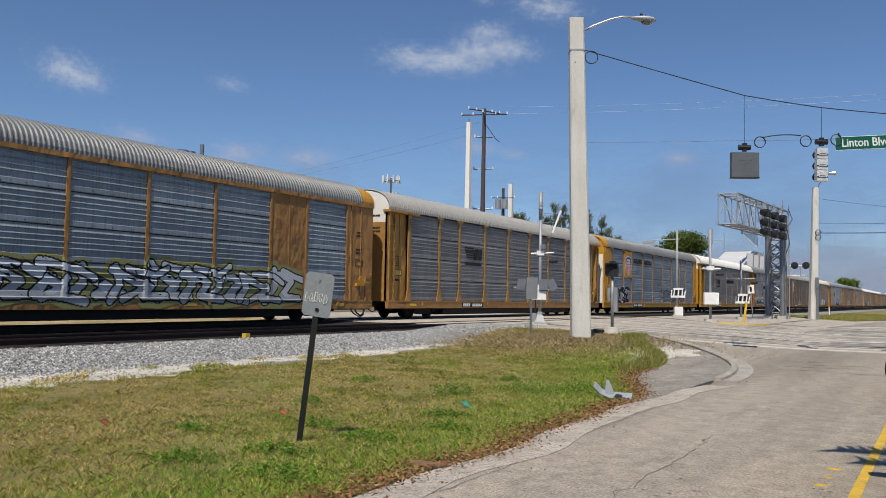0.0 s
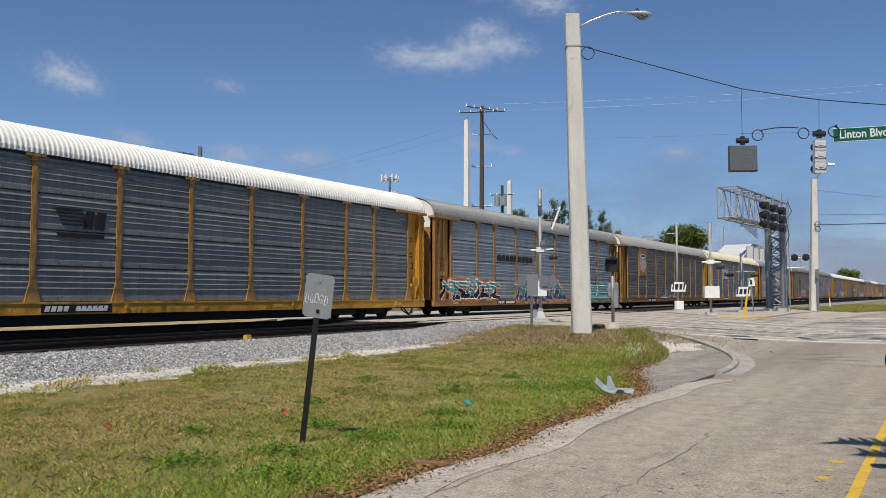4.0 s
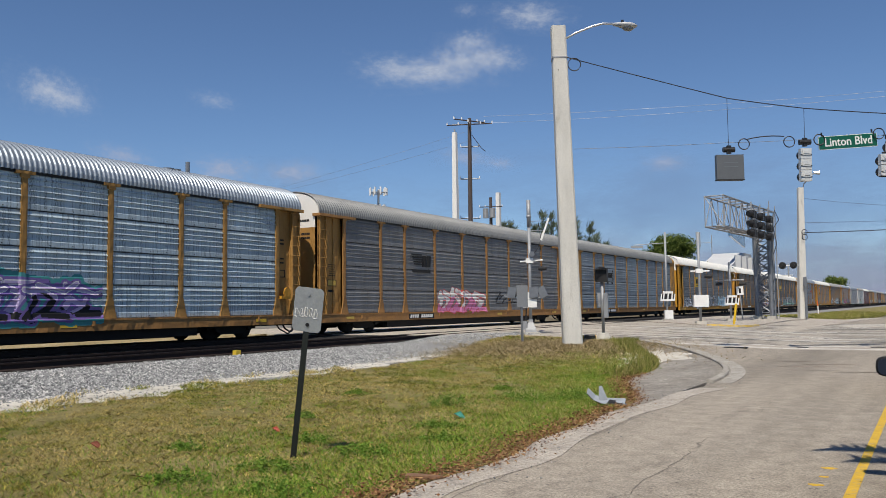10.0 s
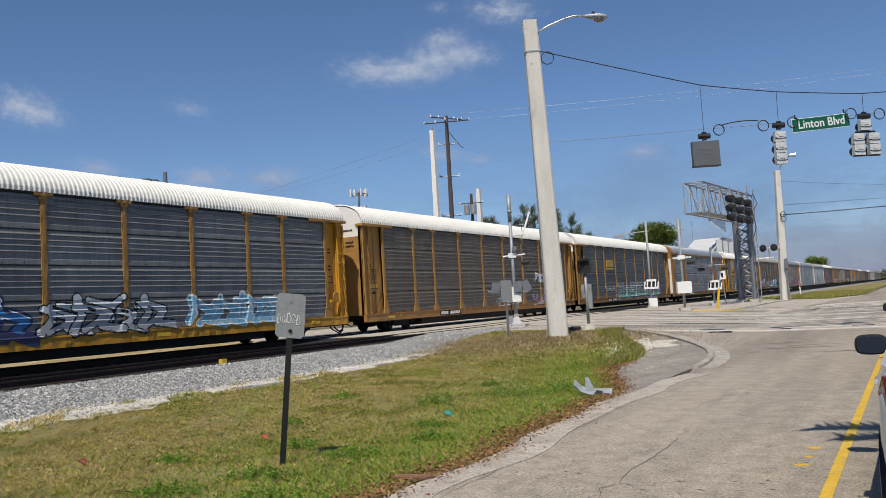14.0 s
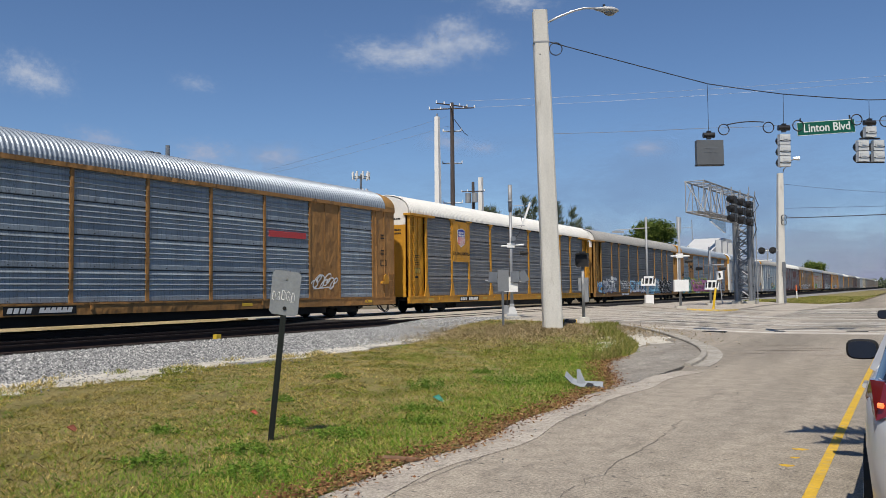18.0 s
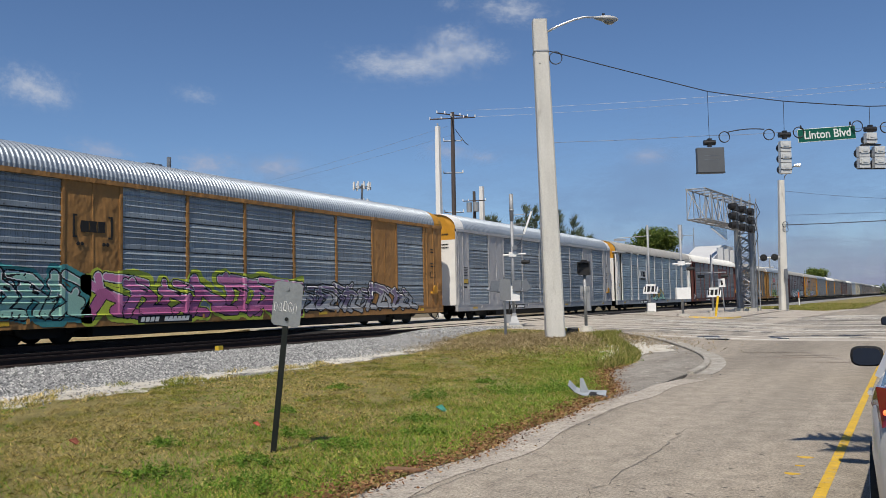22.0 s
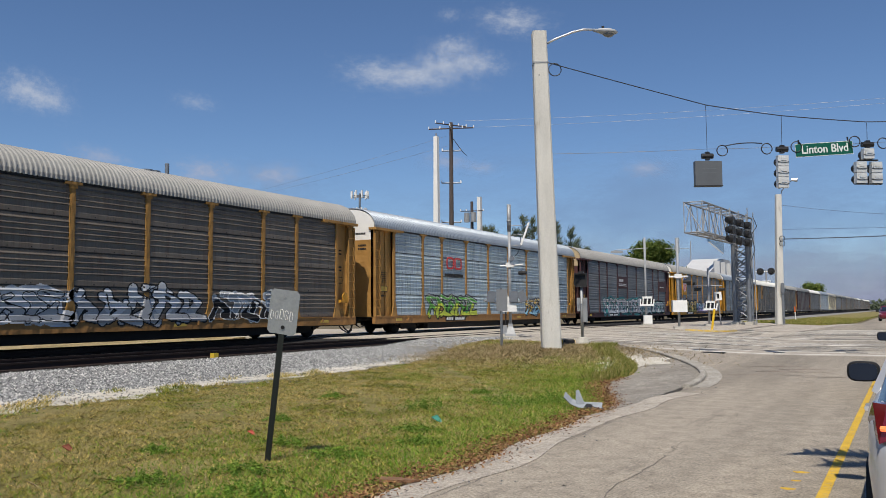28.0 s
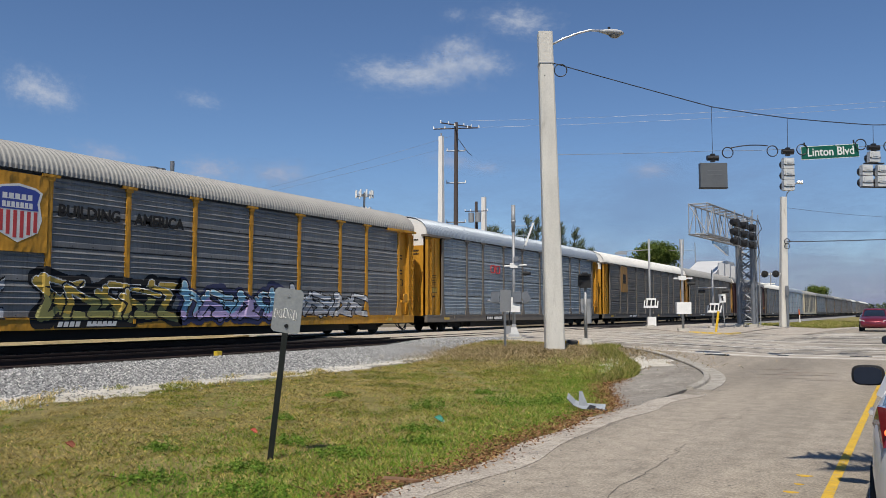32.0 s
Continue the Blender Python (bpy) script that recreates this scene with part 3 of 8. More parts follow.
ARCH = [(1.52, 5.10), (1.53, 5.23), (1.47, 5.43), (1.32, 5.66), (1.06, 5.85), (0.7, 5.99), (0.3, 6.06), (0.0, 6.07)]
ARCH = [(a[0] + (b[0] - a[0]) * t, a[1] + (b[1] - a[1]) * t + 0.012 * math.sin(math.pi * t)) for a, b in zip(ARCH[:-1], ARCH[1:]) for t in (0.0, 0.5)] + [ARCH[-1]]
ARCH = ARCH + [(-x, z) for x, z in ARCH[-2::-1]]


def arch_ring(y, grow=0.0):
    return [(x * (1 + grow / 1.6), y, z + grow * (z - 4.77)) for x, z in ARCH]


def roof_shape(y0, y1, ribs=True):
    sh = Shape()
    if not ribs:
        sh.loft([arch_ring(y0), arch_ring(y1)], closed=False)
    else:
        rings = []
        n = int((y1 - y0) / 0.165)
        for i in range(n):
            y = y0 + (y1 - y0) * i / n
            for f, g in ((0.0, 0.0), (0.05, 0.032), (0.11, 0.032), (0.16, 0.0)):
                rings.append(arch_ring(y + f * (y1 - y0) / n / 0.25, g))
        rings.append(arch_ring(y1))
        sh.loft(rings, closed=False)
    return sh


def cap_shape(south):
    """The plain hood at a roof's end, dipping to the end wall."""
    ys = (0.42, 0.9, 1.35) if south else (NEND - 0.42, NEND - 0.9, NEND - 1.35)
    low = [(x * 0.97, ys[0], EAVE + (z - EAVE) * 0.93) for x, z in ARCH]
    mid = [(x, ys[1], EAVE + (z - EAVE) * 1.0) for x, z in ARCH]
    return Shape().loft([low, mid, arch_ring(ys[2], 0.012)], closed=False)


def end_wall_shape(south, z0, z1):
    y = 0.5 if south else NEND - 0.5
    s = 1 if south else -1
    top = [(x * 0.96, EAVE + (z - EAVE) * 0.95) for x, z in ARCH]
    ring = [(1.4, z0), (1.4, min(z1, EAVE))] + ([p for p in top] if z1 > 5 else []) + [(-1.4, min(z1, EAVE)), (-1.4, z0)]
    sh = Shape().loft([[(x, y, z) for x, z in ring], [(x, y + 0.06 * s, z) for x, z in ring]])
    sh.slot = 1
    sh.box(-0.045, 0.045, y - 0.03, y + 0.05, z0, z1 - 0.05)
    return sh


def side_sill_shape(side):
    sh = Shape()
    s = side
    a, b = sorted((1.36 * s, 1.53 * s))
    sh.box(a, b, 0.5, NEND - 0.5, 0.51, 0.84)
    a, b = sorted((1.30 * s, 1.55 * s))
    sh.box(a, b, 0.5, NEND - 0.5, 0.82, 0.875)
    for y in (3.4, 10.2, 18.0, 25.2):
        a, b = sorted((1.45 * s, 1.58 * s))
        sh.box(a, b, y, y + 0.08, 0.66, 0.80)
    return sh


def underframe_shape():
    sh = Shape()
    sh.box(-0.35, 0.35, 0.1, NEND - 0.1, 0.62, 0.9)
    sh.box(-0.55, 0.55, 6.2, NEND - 6.2, 0.16, 0.7)
    sh.box(1.1, 1.3, 5.8, NEND - 5.8, 0.22, 0.62)
    sh.box(1.15, 1.32, 0.8, NEND - 0.8, 0.46, 0.62)
    sh.box(-1.42, 1.42, 0.52, NEND - 0.52, 0.80, 0.84)
    for y in (6.5, 9.0, 12.0, 14.3, 16.6, 19.6, 22.1):
        sh.box(-1.4, 1.4, y - 0.08, y + 0.08, 0.58, 0.88)
    sh.box(-0.9, 0.2, 11.0, 12.6, 0.35, 0.75)
    sh.box(-0.9, 0.5, 0.0, 0.5, 0.45, 0.8)
    sh.tube([(0.3, 0.4, 0.55), (0.32, 0.2, 0.25), (0.3, 0.0, 0.16), (0.28, -0.25, 0.3), (0.2, -0.4, 0.6)], 0.035, 6)
    sh.tube([(0.8, 0.6, 0.6), (0.85, 0.45, 0.4), (0.8, 0.25, 0.35), (0.5, 0.1, 0.55)], 0.025, 6)
    sh.box(-0.12, 0.12, -0.3, 0.3, 0.62, 0.86)
    sh.box(-0.12, 0.12, NEND - 0.3, PITCH + 0.3, 0.62, 0.86)
    return sh


def truck_shape():
    """Side frames, springs and bolster of a two-axle truck, centred on its pin."""
    sh = Shape()
    for x in (-0.98, 0.98):
        prof = [(-1.25, 0.38), (-1.25, 0.58), (-0.7, 0.70), (0.7, 0.70), (1.25, 0.58), (1.25, 0.38), (0.95, 0.38), (0.5, 0.20), (-0.5, 0.20), (-0.95, 0.38)]
        sh.loft([[(x - 0.07, y, z) for y, z in prof], [(x + 0.07, y, z) for y, z in prof]])
        for y in (-0.16, 0.0, 0.16):
            sh.tube([(x, y, 0.24), (x, y, 0.6)], 0.06, 8)
        for y in (-0.84, 0.84):
            sh.disc((x + 0.1 * (1 if x > 0 else -1), y, 0.43), (1, 0, 0), 0.11, 0.14, 10)
    sh.box(-1.0, 1.0, -0.2, 0.2, 0.42, 0.6)
    return sh


def wheelset_shape():
    sh = Shape()
    sh.tube([(-0.95, 0, 0), (0.95, 0, 0)], 0.08, 8)
    for x in (-0.75, 0.75):
        sh.disc((x, 0, 0), (1, 0, 0), 0.42, 0.11, 24)
        sh.disc((x - 0.05 * (1 if x > 0 else -1), 0, 0), (1, 0, 0), 0.445, 0.03, 24)
    return sh


def ladder_shape(y0, y1, z0, z1, rungs):
    sh = Shape()
    for y in (y0, y1):
        sh.box(1.44, 1.52, y - 0.025, y + 0.025, z0, z1)
    for i in range(rungs):
        z = z0 + 0.18 + (z1 - z0 - 0.3) * i / (rungs - 1)
        sh.tube([(1.53, y0, z), (1.53, y1, z)], 0.018, 6)
    return sh


def end_panel_shape(y0, y1, depth):
    """The plain steel sheet between the end wall and the first post, with its door frame."""
    w = y1 - y0
    x0, x1, x2 = 1.36 - depth, 1.44 - depth, 1.47 - depth
    ring = [(x0, y0), (x1, y0)]
    if w > 1.0:
        for a, b in ((0.12, 0.17), (0.5, 0.53)):
            ring += [(x1, y0 + a * w), (x2, y0 + a * w), (x2, y0 + b * w), (x1, y0 + b * w)]
    ring += [(x1, y1), (x0, y1)]
    sh = Shape().loft([[(x, y, z) for x, y in ring] for z in (WALL_Z0 - 0.04, WALL_Z1 + 0.02)])
    return sh


def comb(y0, y1, z0, z1, n, xa, xb, back=0.14):
    """One bar in the size of a word, notched n times."""
    w = (y1 - y0) / n
    top = []
    for i in range(n):
        top += [(y0 + i * w, z1), (y0 + (i + 0.74) * w, z1)]
        if i < n - 1:
            top += [(y0 + (i + 0.74) * w, z0 + back * (z1 - z0)), (y0 + (i + 1) * w, z0 + back * (z1 - z0))]
    ring = [(y0, z0)] + top + [(top[-1][0], z0)]
    return Shape().loft([[(x, p, q) for p, q in ring] for x in (xa, xb)])


def box_shape(*b):
    return Shape().box(*b)


MESH = {
    "panel": panel_shape().mesh("panel"), "panel_stack": panel_shape(4).mesh("panel_stack"),
    "post_a": post_shape(True).mesh("post"), "post_b": post_shape(False).mesh("post"),
    "roof": roof_shape(1.3, NEND - 1.3).mesh("roof"), "roof_long": roof_shape(0.47, NEND - 0.47).mesh("roof"),
    "cap_s": cap_shape(True).mesh("roof_cap"), "cap_n": cap_shape(False).mesh("roof_cap"),
    "door_s": end_wall_shape(True, 0.84, 4.52).mesh("end_door"), "door_n": end_wall_shape(False, 0.84, 4.52).mesh("end_door"),
    "top_s": end_wall_shape(True, 4.52, 5.87).mesh("end_top"), "top_n": end_wall_shape(False, 4.52, 5.87).mesh("end_top"),
    "sill_e": side_sill_shape(1).mesh("side_sill"), "sill_w": side_sill_shape(-1).mesh("side_sill"),
    "under": underframe_shape().mesh("underframe"), "truck": truck_shape().mesh("truck"), "wheel": wheelset_shape().mesh("wheel", True),
    "ladder_s": ladder_shape(0.56, 0.98, 0.70, 4.92, 11).mesh("ladder"), "ladder_n": ladder_shape(NEND - 0.98, NEND - 0.56, 0.70, 4.92, 11).mesh("ladder"),
    "ladder_low_s": ladder_shape(0.62, 1.02, 0.5, 2.1, 5).mesh("ladder"), "ladder_low_n": ladder_shape(NEND - 1.02, NEND - 0.62, 0.5, 2.1, 5).mesh("ladder"),
    "epa_s": end_panel_shape(1.0, 2.2, 0.12).mesh("end_panel"), "epa_n": end_panel_shape(NEND - 2.2, NEND - 1.0, 0.12).mesh("end_panel"),
    "epb_s": end_panel_shape(0.52, 1.95, -0.05).mesh("end_panel"), "epb_n": end_panel_shape(25.85, NEND - 0.52, -0.05).mesh("end_panel"),
    "epc_s": end_panel_shape(0.52, 2.16, -0.05).mesh("end_panel"), "epc_n": end_panel_shape(NEND - 1.78, NEND - 0.52, -0.05).mesh("end_panel"),
    "corner_s": box_shape(1.28, 1.42, 0.5, 1.0, 0.84, 5.07).mesh("corner_post"), "corner_n": box_shape(1.28, 1.42, NEND - 1.0, NEND - 0.5, 0.84, 5.07).mesh("corner_post"),
    "beam_s": box_shape(1.2, 1.62, 0.42, 2.95, 4.99, 5.10).mesh("end_beam"), "beam_n": box_shape(1.2, 1.62, NEND - 2.95, NEND - 0.42, 4.99, 5.10).mesh("end_beam"),
    "eave": box_shape(1.40, 1.50, 0.6, NEND - 0.6, 5.04, 5.12).mesh("eave_strip"),
    "rail_b": box_shape(1.40, 1.55, 0.52, NEND - 0.52, 4.97, 5.12).mesh("top_rail"),
}


def end_comb(x0, x1, z0, z1, n):
    sh = comb(x0, x1, z0, z1, n, 0.485, 0.51)
    sh.v = [(p, y, z) for y, p, z in sh.v]
    return sh


MESH["note"] = comb(NEND - 1.72, NEND - 1.3, 2.9, 2.96, 5, 1.30, 1.335).mesh("stencil")
MESH["frame_note"] = Shape().loft([[(x, NEND - 1.75 + a, 2.35 + b) for a, b in ((0, 0), (0.5, 0), (0.5, 0.3), (0.02, 0.3), (0.02, 0.27), (0.47, 0.27), (0.47, 0.03), (0.03, 0.03), (0.03, 0.285), (0.0, 0.285))] for x in (1.30, 1.336)]).mesh("stencil")
MESH["reflector"] = box_shape(1.50, 1.537, -0.28, 0.28, 0.62, 0.74).mesh("reflector")
MESH["hose"] = Shape().tube([(0.55, -0.1, 0.55), (0.75, -0.35, 0.22), (0.75, -0.62, 0.10), (0.6, -0.95, 0.3), (0.5, -1.1, 0.55)], 0.03, 6).mesh("brake_hose")
STENCILS = []
for i, (a, b, z, n) in enumerate(((0.15, 1.0, 4.79, 6), (-1.0, -0.15, 4.79, 6), (0.55, 1.02, 4.22, 5), (0.55, 1.02, 4.05, 5))):
    STENCILS.append("stencil_%d" % i)
    MESH[STENCILS[-1]] = end_comb(a, b, z, z + 0.08, n).mesh("stencil")
west = Shape()
for a, b in zip(POSTS_A[:-1], POSTS_A[1:]):
    west.box(-1.47, -1.44, a, b, WALL_Z0, WALL_Z1)
for a in POSTS_A:
    west.box(-1.55, -1.44, a - 0.08, a + 0.08, WALL_Z0, WALL_Z1)
west.box(-1.44, -1.36, 0.5, 2.25, WALL_Z0, WALL_Z1 + 0.06).box(-1.44, -1.36, 26.35, 28.1, WALL_Z0, WALL_Z1 + 0.06).box(-1.5, -1.40, 0.5, 28.1, WALL_Z1, 5.12)
MESH["west"] = west.mesh("far_side")

# Colours of the cars.
SEAM = plain("panel_seam", (0.018, 0.018, 0.019), 0.7, 0.2)
YEL = plain("yellow_car_paint", (0.50, 0.24, 0.016), 0.62, 0, 0.16, 0.8, 20, 0.05, (0.24, 0.13, 0.045), 0.64, (1, 1, 0.4), dent=0.5)
TAN = plain("faded_yellow_paint", (0.335, 0.178, 0.044), 0.72, 0, 0.2, 0.8, 20, 0.08, (0.22, 0.12, 0.05), 0.62, (1, 1, 0.4), dent=0.5)
BROWN = plain("rusty_ochre_paint", (0.31, 0.155, 0.045), 0.75, 0, 0.2, 0.7, 18, 0.08, (0.17, 0.085, 0.035), 0.6, (1, 1, 0.4), dent=0.5)
WORN = plain("grimed_grey_paint", (0.15, 0.132, 0.112), 0.75, 0, 0.25, 0.7, 18, 0.08, (0.11, 0.085, 0.06), 0.6, (1, 1, 0.4))
DUSTY = plain("dusty_grey_paint", (0.22, 0.207, 0.185), 0.75, 0, 0.2, 0.7, 18, 0.08, (0.16, 0.13, 0.10), 0.6, (1, 1, 0.4))
MAROON = plain("oxide_red_paint", (0.060, 0.020, 0.022), 0.65, 0, 0.25, 0.8, 20, 0.08, (0.05, 0.02, 0.02), 0.62)
RUSTRED = plain("red_oxide_paint", (0.14, 0.045, 0.036), 0.7, 0, 0.25, 0.8, 20, 0.08, (0.08, 0.03, 0.025), 0.62)
PALE = plain("pale_grey_car_paint", (0.36, 0.36, 0.37), 0.55, 0.1, 0.14, 0.8, 20, 0.05, (0.30, 0.28, 0.26), 0.64, (1, 1, 0.4), dent=0.5)
CHALK = plain("chalky_grey_paint", (0.50, 0.50, 0.49), 0.65, 0, 0.15, 1.0, 20, 0.05, (0.30, 0.28, 0.25), 0.64)
BUFF = plain("dirty_buff_paint", (0.42, 0.33, 0.20), 0.75, 0, 0.2, 1.0, 20, 0.05, (0.25, 0.17, 0.10), 0.6)
CARWHITE = plain("white_car_paint", (0.72, 0.71, 0.68), 0.6, 0, 0.1, 1.0, 20, 0.05, (0.42, 0.40, 0.36), 0.68)
CREAM = plain("cream_roof_paint", (0.62, 0.57, 0.42), 0.7, 0, 0.12, 0.8, 20, 0.05, (0.4, 0.36, 0.27), 0.66)
ROOF_GREY = plain("zinc_roof", (0.175, 0.183, 0.186), 0.55, 0.25, 0.18, 0.6, 15, 0.05, (0.24, 0.24, 0.22), 0.64)
ROOF_SILVER = plain("bright_zinc_roof", (0.24, 0.28, 0.33), 0.45, 0.35, 0.12, 0.6, 15, 0.05)
ROOF_WHITE = plain("white_roof_paint", (0.66, 0.655, 0.62), 0.65, 0, 0.09, 0.7, 15, 0.05, (0.5, 0.48, 0.44), 0.7)
ROOF_PALE = plain("chalky_roof_paint", (0.29, 0.287, 0.275), 0.7, 0.05, 0.14, 0.7, 15, 0.05, (0.36, 0.34, 0.31), 0.64)
P_DARK = panel_metal("grimy_siding", (0.125, 0.125, 0.126), 0.3, (0.075, 0.065, 0.055), 0.75)
P_MID = panel_metal("grey_siding", (0.192, 0.197, 0.203), 0.35, (0.12, 0.11, 0.10), 0.55)
P_BLUE = panel_metal("zinc_siding", (0.268, 0.312, 0.352), 0.55, (0.16, 0.15, 0.13), 0.4)
P_LIGHT = panel_metal("bright_siding", (0.425, 0.515, 0.57), 0.9, (0.20, 0.19, 0.17), 0.35)
P_STEEL = panel_metal("steel_blue_siding", (0.175, 0.21, 0.25), 0.3, (0.10, 0.095, 0.09), 0.45)
P_SKY = panel_metal("pale_blue_siding", (0.315, 0.395, 0.45), 0.4, (0.19, 0.20, 0.20), 0.4)
P_BROWN = panel_metal("rust_grimed_siding", (0.15, 0.128, 0.105), 0.3, (0.10, 0.065, 0.045), 0.7)


def flat_paint(name, col, rough=0.6):
    return plain("paint_" + name, col, 0.9 if name == "black" else rough, 0, 0.08, 3.0, 25, 0.03)


INK = {n: flat_paint(n, c) for n, c in {
    "black": (0.010, 0.010, 0.011), "white": (0.68, 0.68, 0.66), "navy": (0.03, 0.035, 0.10), "grey": (0.36, 0.37, 0.39), "silver": (0.52, 0.54, 0.57),
    "teal": (0.05, 0.25, 0.25), "mint": (0.30, 0.52, 0.42), "pink": (0.60, 0.20, 0.38), "lime": (0.45, 0.52, 0.05), "blue": (0.06, 0.20, 0.46),
    "sky": (0.25, 0.48, 0.62), "red": (0.50, 0.05, 0.05), "orange": (0.55, 0.20, 0.05), "purple": (0.17, 0.11, 0.33), "olive": (0.25, 0.24, 0.08),
    "green": (0.10, 0.33, 0.05), "gold": (0.50, 0.34, 0.06), "shield": (0.035, 0.06, 0.30), "yellow": (0.68, 0.42, 0.03), "lilac": (0.42, 0.34, 0.55), "plum": (0.15, 0.12, 0.20), "rose": (0.46, 0.12, 0.27)}.items()}


def wall_surface_all(Y, Z, posts):
    """The outermost x of the side at many places, for what is painted on it."""
    h = (Z - WALL_Z0) % TIER
    x = np.zeros_like(Z)
    for r in RIBS:
        x = np.maximum(x, 0.038 * np.clip(np.minimum((h - r + 0.03) / 0.012, (r + 0.044 - h) / 0.046), 0, 1))
    x = 1.445 + x + np.where(h < LIP + 0.02, 0.016, 0.0)
    for p in posts:
        half = (0.11 + 0.2 * np.clip((WALL_Z0 + 0.62 - Z) / 0.64, 0, 1)) if posts is POSTS_A else 0.085
        x = np.where(np.abs(Y - p) < half, np.maximum(x, 1.514), x)
    if posts is POSTS_B:
        for i in (1, 7):
            x = np.where((Y > posts[i]) & (Y < posts[i + 1]), np.maximum(x, 1.485), x)
        x = np.where((Y < posts[0]) | (Y > posts[-1]), np.maximum(x, 1.52), x)
    return np.where(Z < WALL_Z0 + 0.005, np.where(Z > 0.815, 1.556, 1.532), x) + 0.006


def spray(Y, Z, line):
    """Distance to a run of points."""
    d = np.full(Y.shape, 9.0)
    for (ay, az), (by, bz) in zip(line[:-1], line[1:]):
        ll = max((by - ay) ** 2 + (bz - az) ** 2, 1e-6)
        t = np.clip(((Y - ay) * (by - ay) + (Z - az) * (bz - az)) / ll, 0, 1)
        d = np.minimum(d, np.hypot(Y - ay - t * (by - ay), Z - az - t * (bz - az)))
    return d


def swell(rng, a, w, h):
    """One fat bubble: a leaning stem and a lobe or two, with a slit in it."""
    lean = rng.uniform(-0.18, 0.22) * w
    c = a + w * rng.uniform(0.4, 0.55)
    r = min(w * 0.5, h * 0.38)
    top, low = h - r * rng.uniform(0.8, 1.1), r * rng.uniform(0.8, 1.0)
    lobes = [([(c - lean, low), (c, h * 0.5), (c + lean, top)], r * 0.8)]
    for q in rng.sample([0.22, 0.5, 0.78], 2):
        side = rng.choice((-1, 1)) * w * 0.24
        lobes.append(([(c, h * q), (c + side, h * q + rng.uniform(-0.1, 0.1) * h)], r * rng.uniform(0.55, 0.8)))
    z = h * rng.uniform(0.35, 0.65)
    slit = [(c - 0.12 * w, z), (c + 0.1 * w, z + 0.06 * h)]
    return lobes, slit


def shard(rng, a, w, h):
    """One wild sprayed sign: bent blades and bars that tangle with the next; it spells nothing."""
    r = min(0.115 * h, 0.17 * w)
    lean = rng.uniform(-0.1, 0.25)

    def at(x, z):
        return a + w * (0.5 + (x - 0.5) * 1.15) + lean * h * (z - 0.5), r + (h - 2 * r) * z
    runs = []
    x = rng.uniform(0.0, 0.25)
    runs.append(([at(x - 0.15, rng.uniform(0.0, 0.15)), at(x + 0.1, 0.5), at(x, rng.uniform(0.85, 1.05))], r * rng.uniform(0.9, 1.2)))
    x = rng.uniform(0.65, 0.95)
    z = rng.uniform(0.3, 0.7)
    runs.append(([at(0.0, rng.uniform(0.75, 0.95)), at(0.5, z + 0.15), at(x, z), at(x - 0.25, 0.15), at(x + 0.35, rng.uniform(-0.05, 0.2))], r))
    if rng.random() < 0.7:
        runs.append(([at(0.35, 1.0), at(1.0, rng.uniform(0.75, 1.0)), at(1.3, rng.uniform(0.6, 1.1))], r * 0.85))
    if rng.random() < 0.5:
        runs.append(([at(0.2, 0.05), at(0.6, 0.3), at(0.75, 0.6)], r * 0.8))
    return runs, [at(0.35, 0.72), at(0.5, 0.66)]


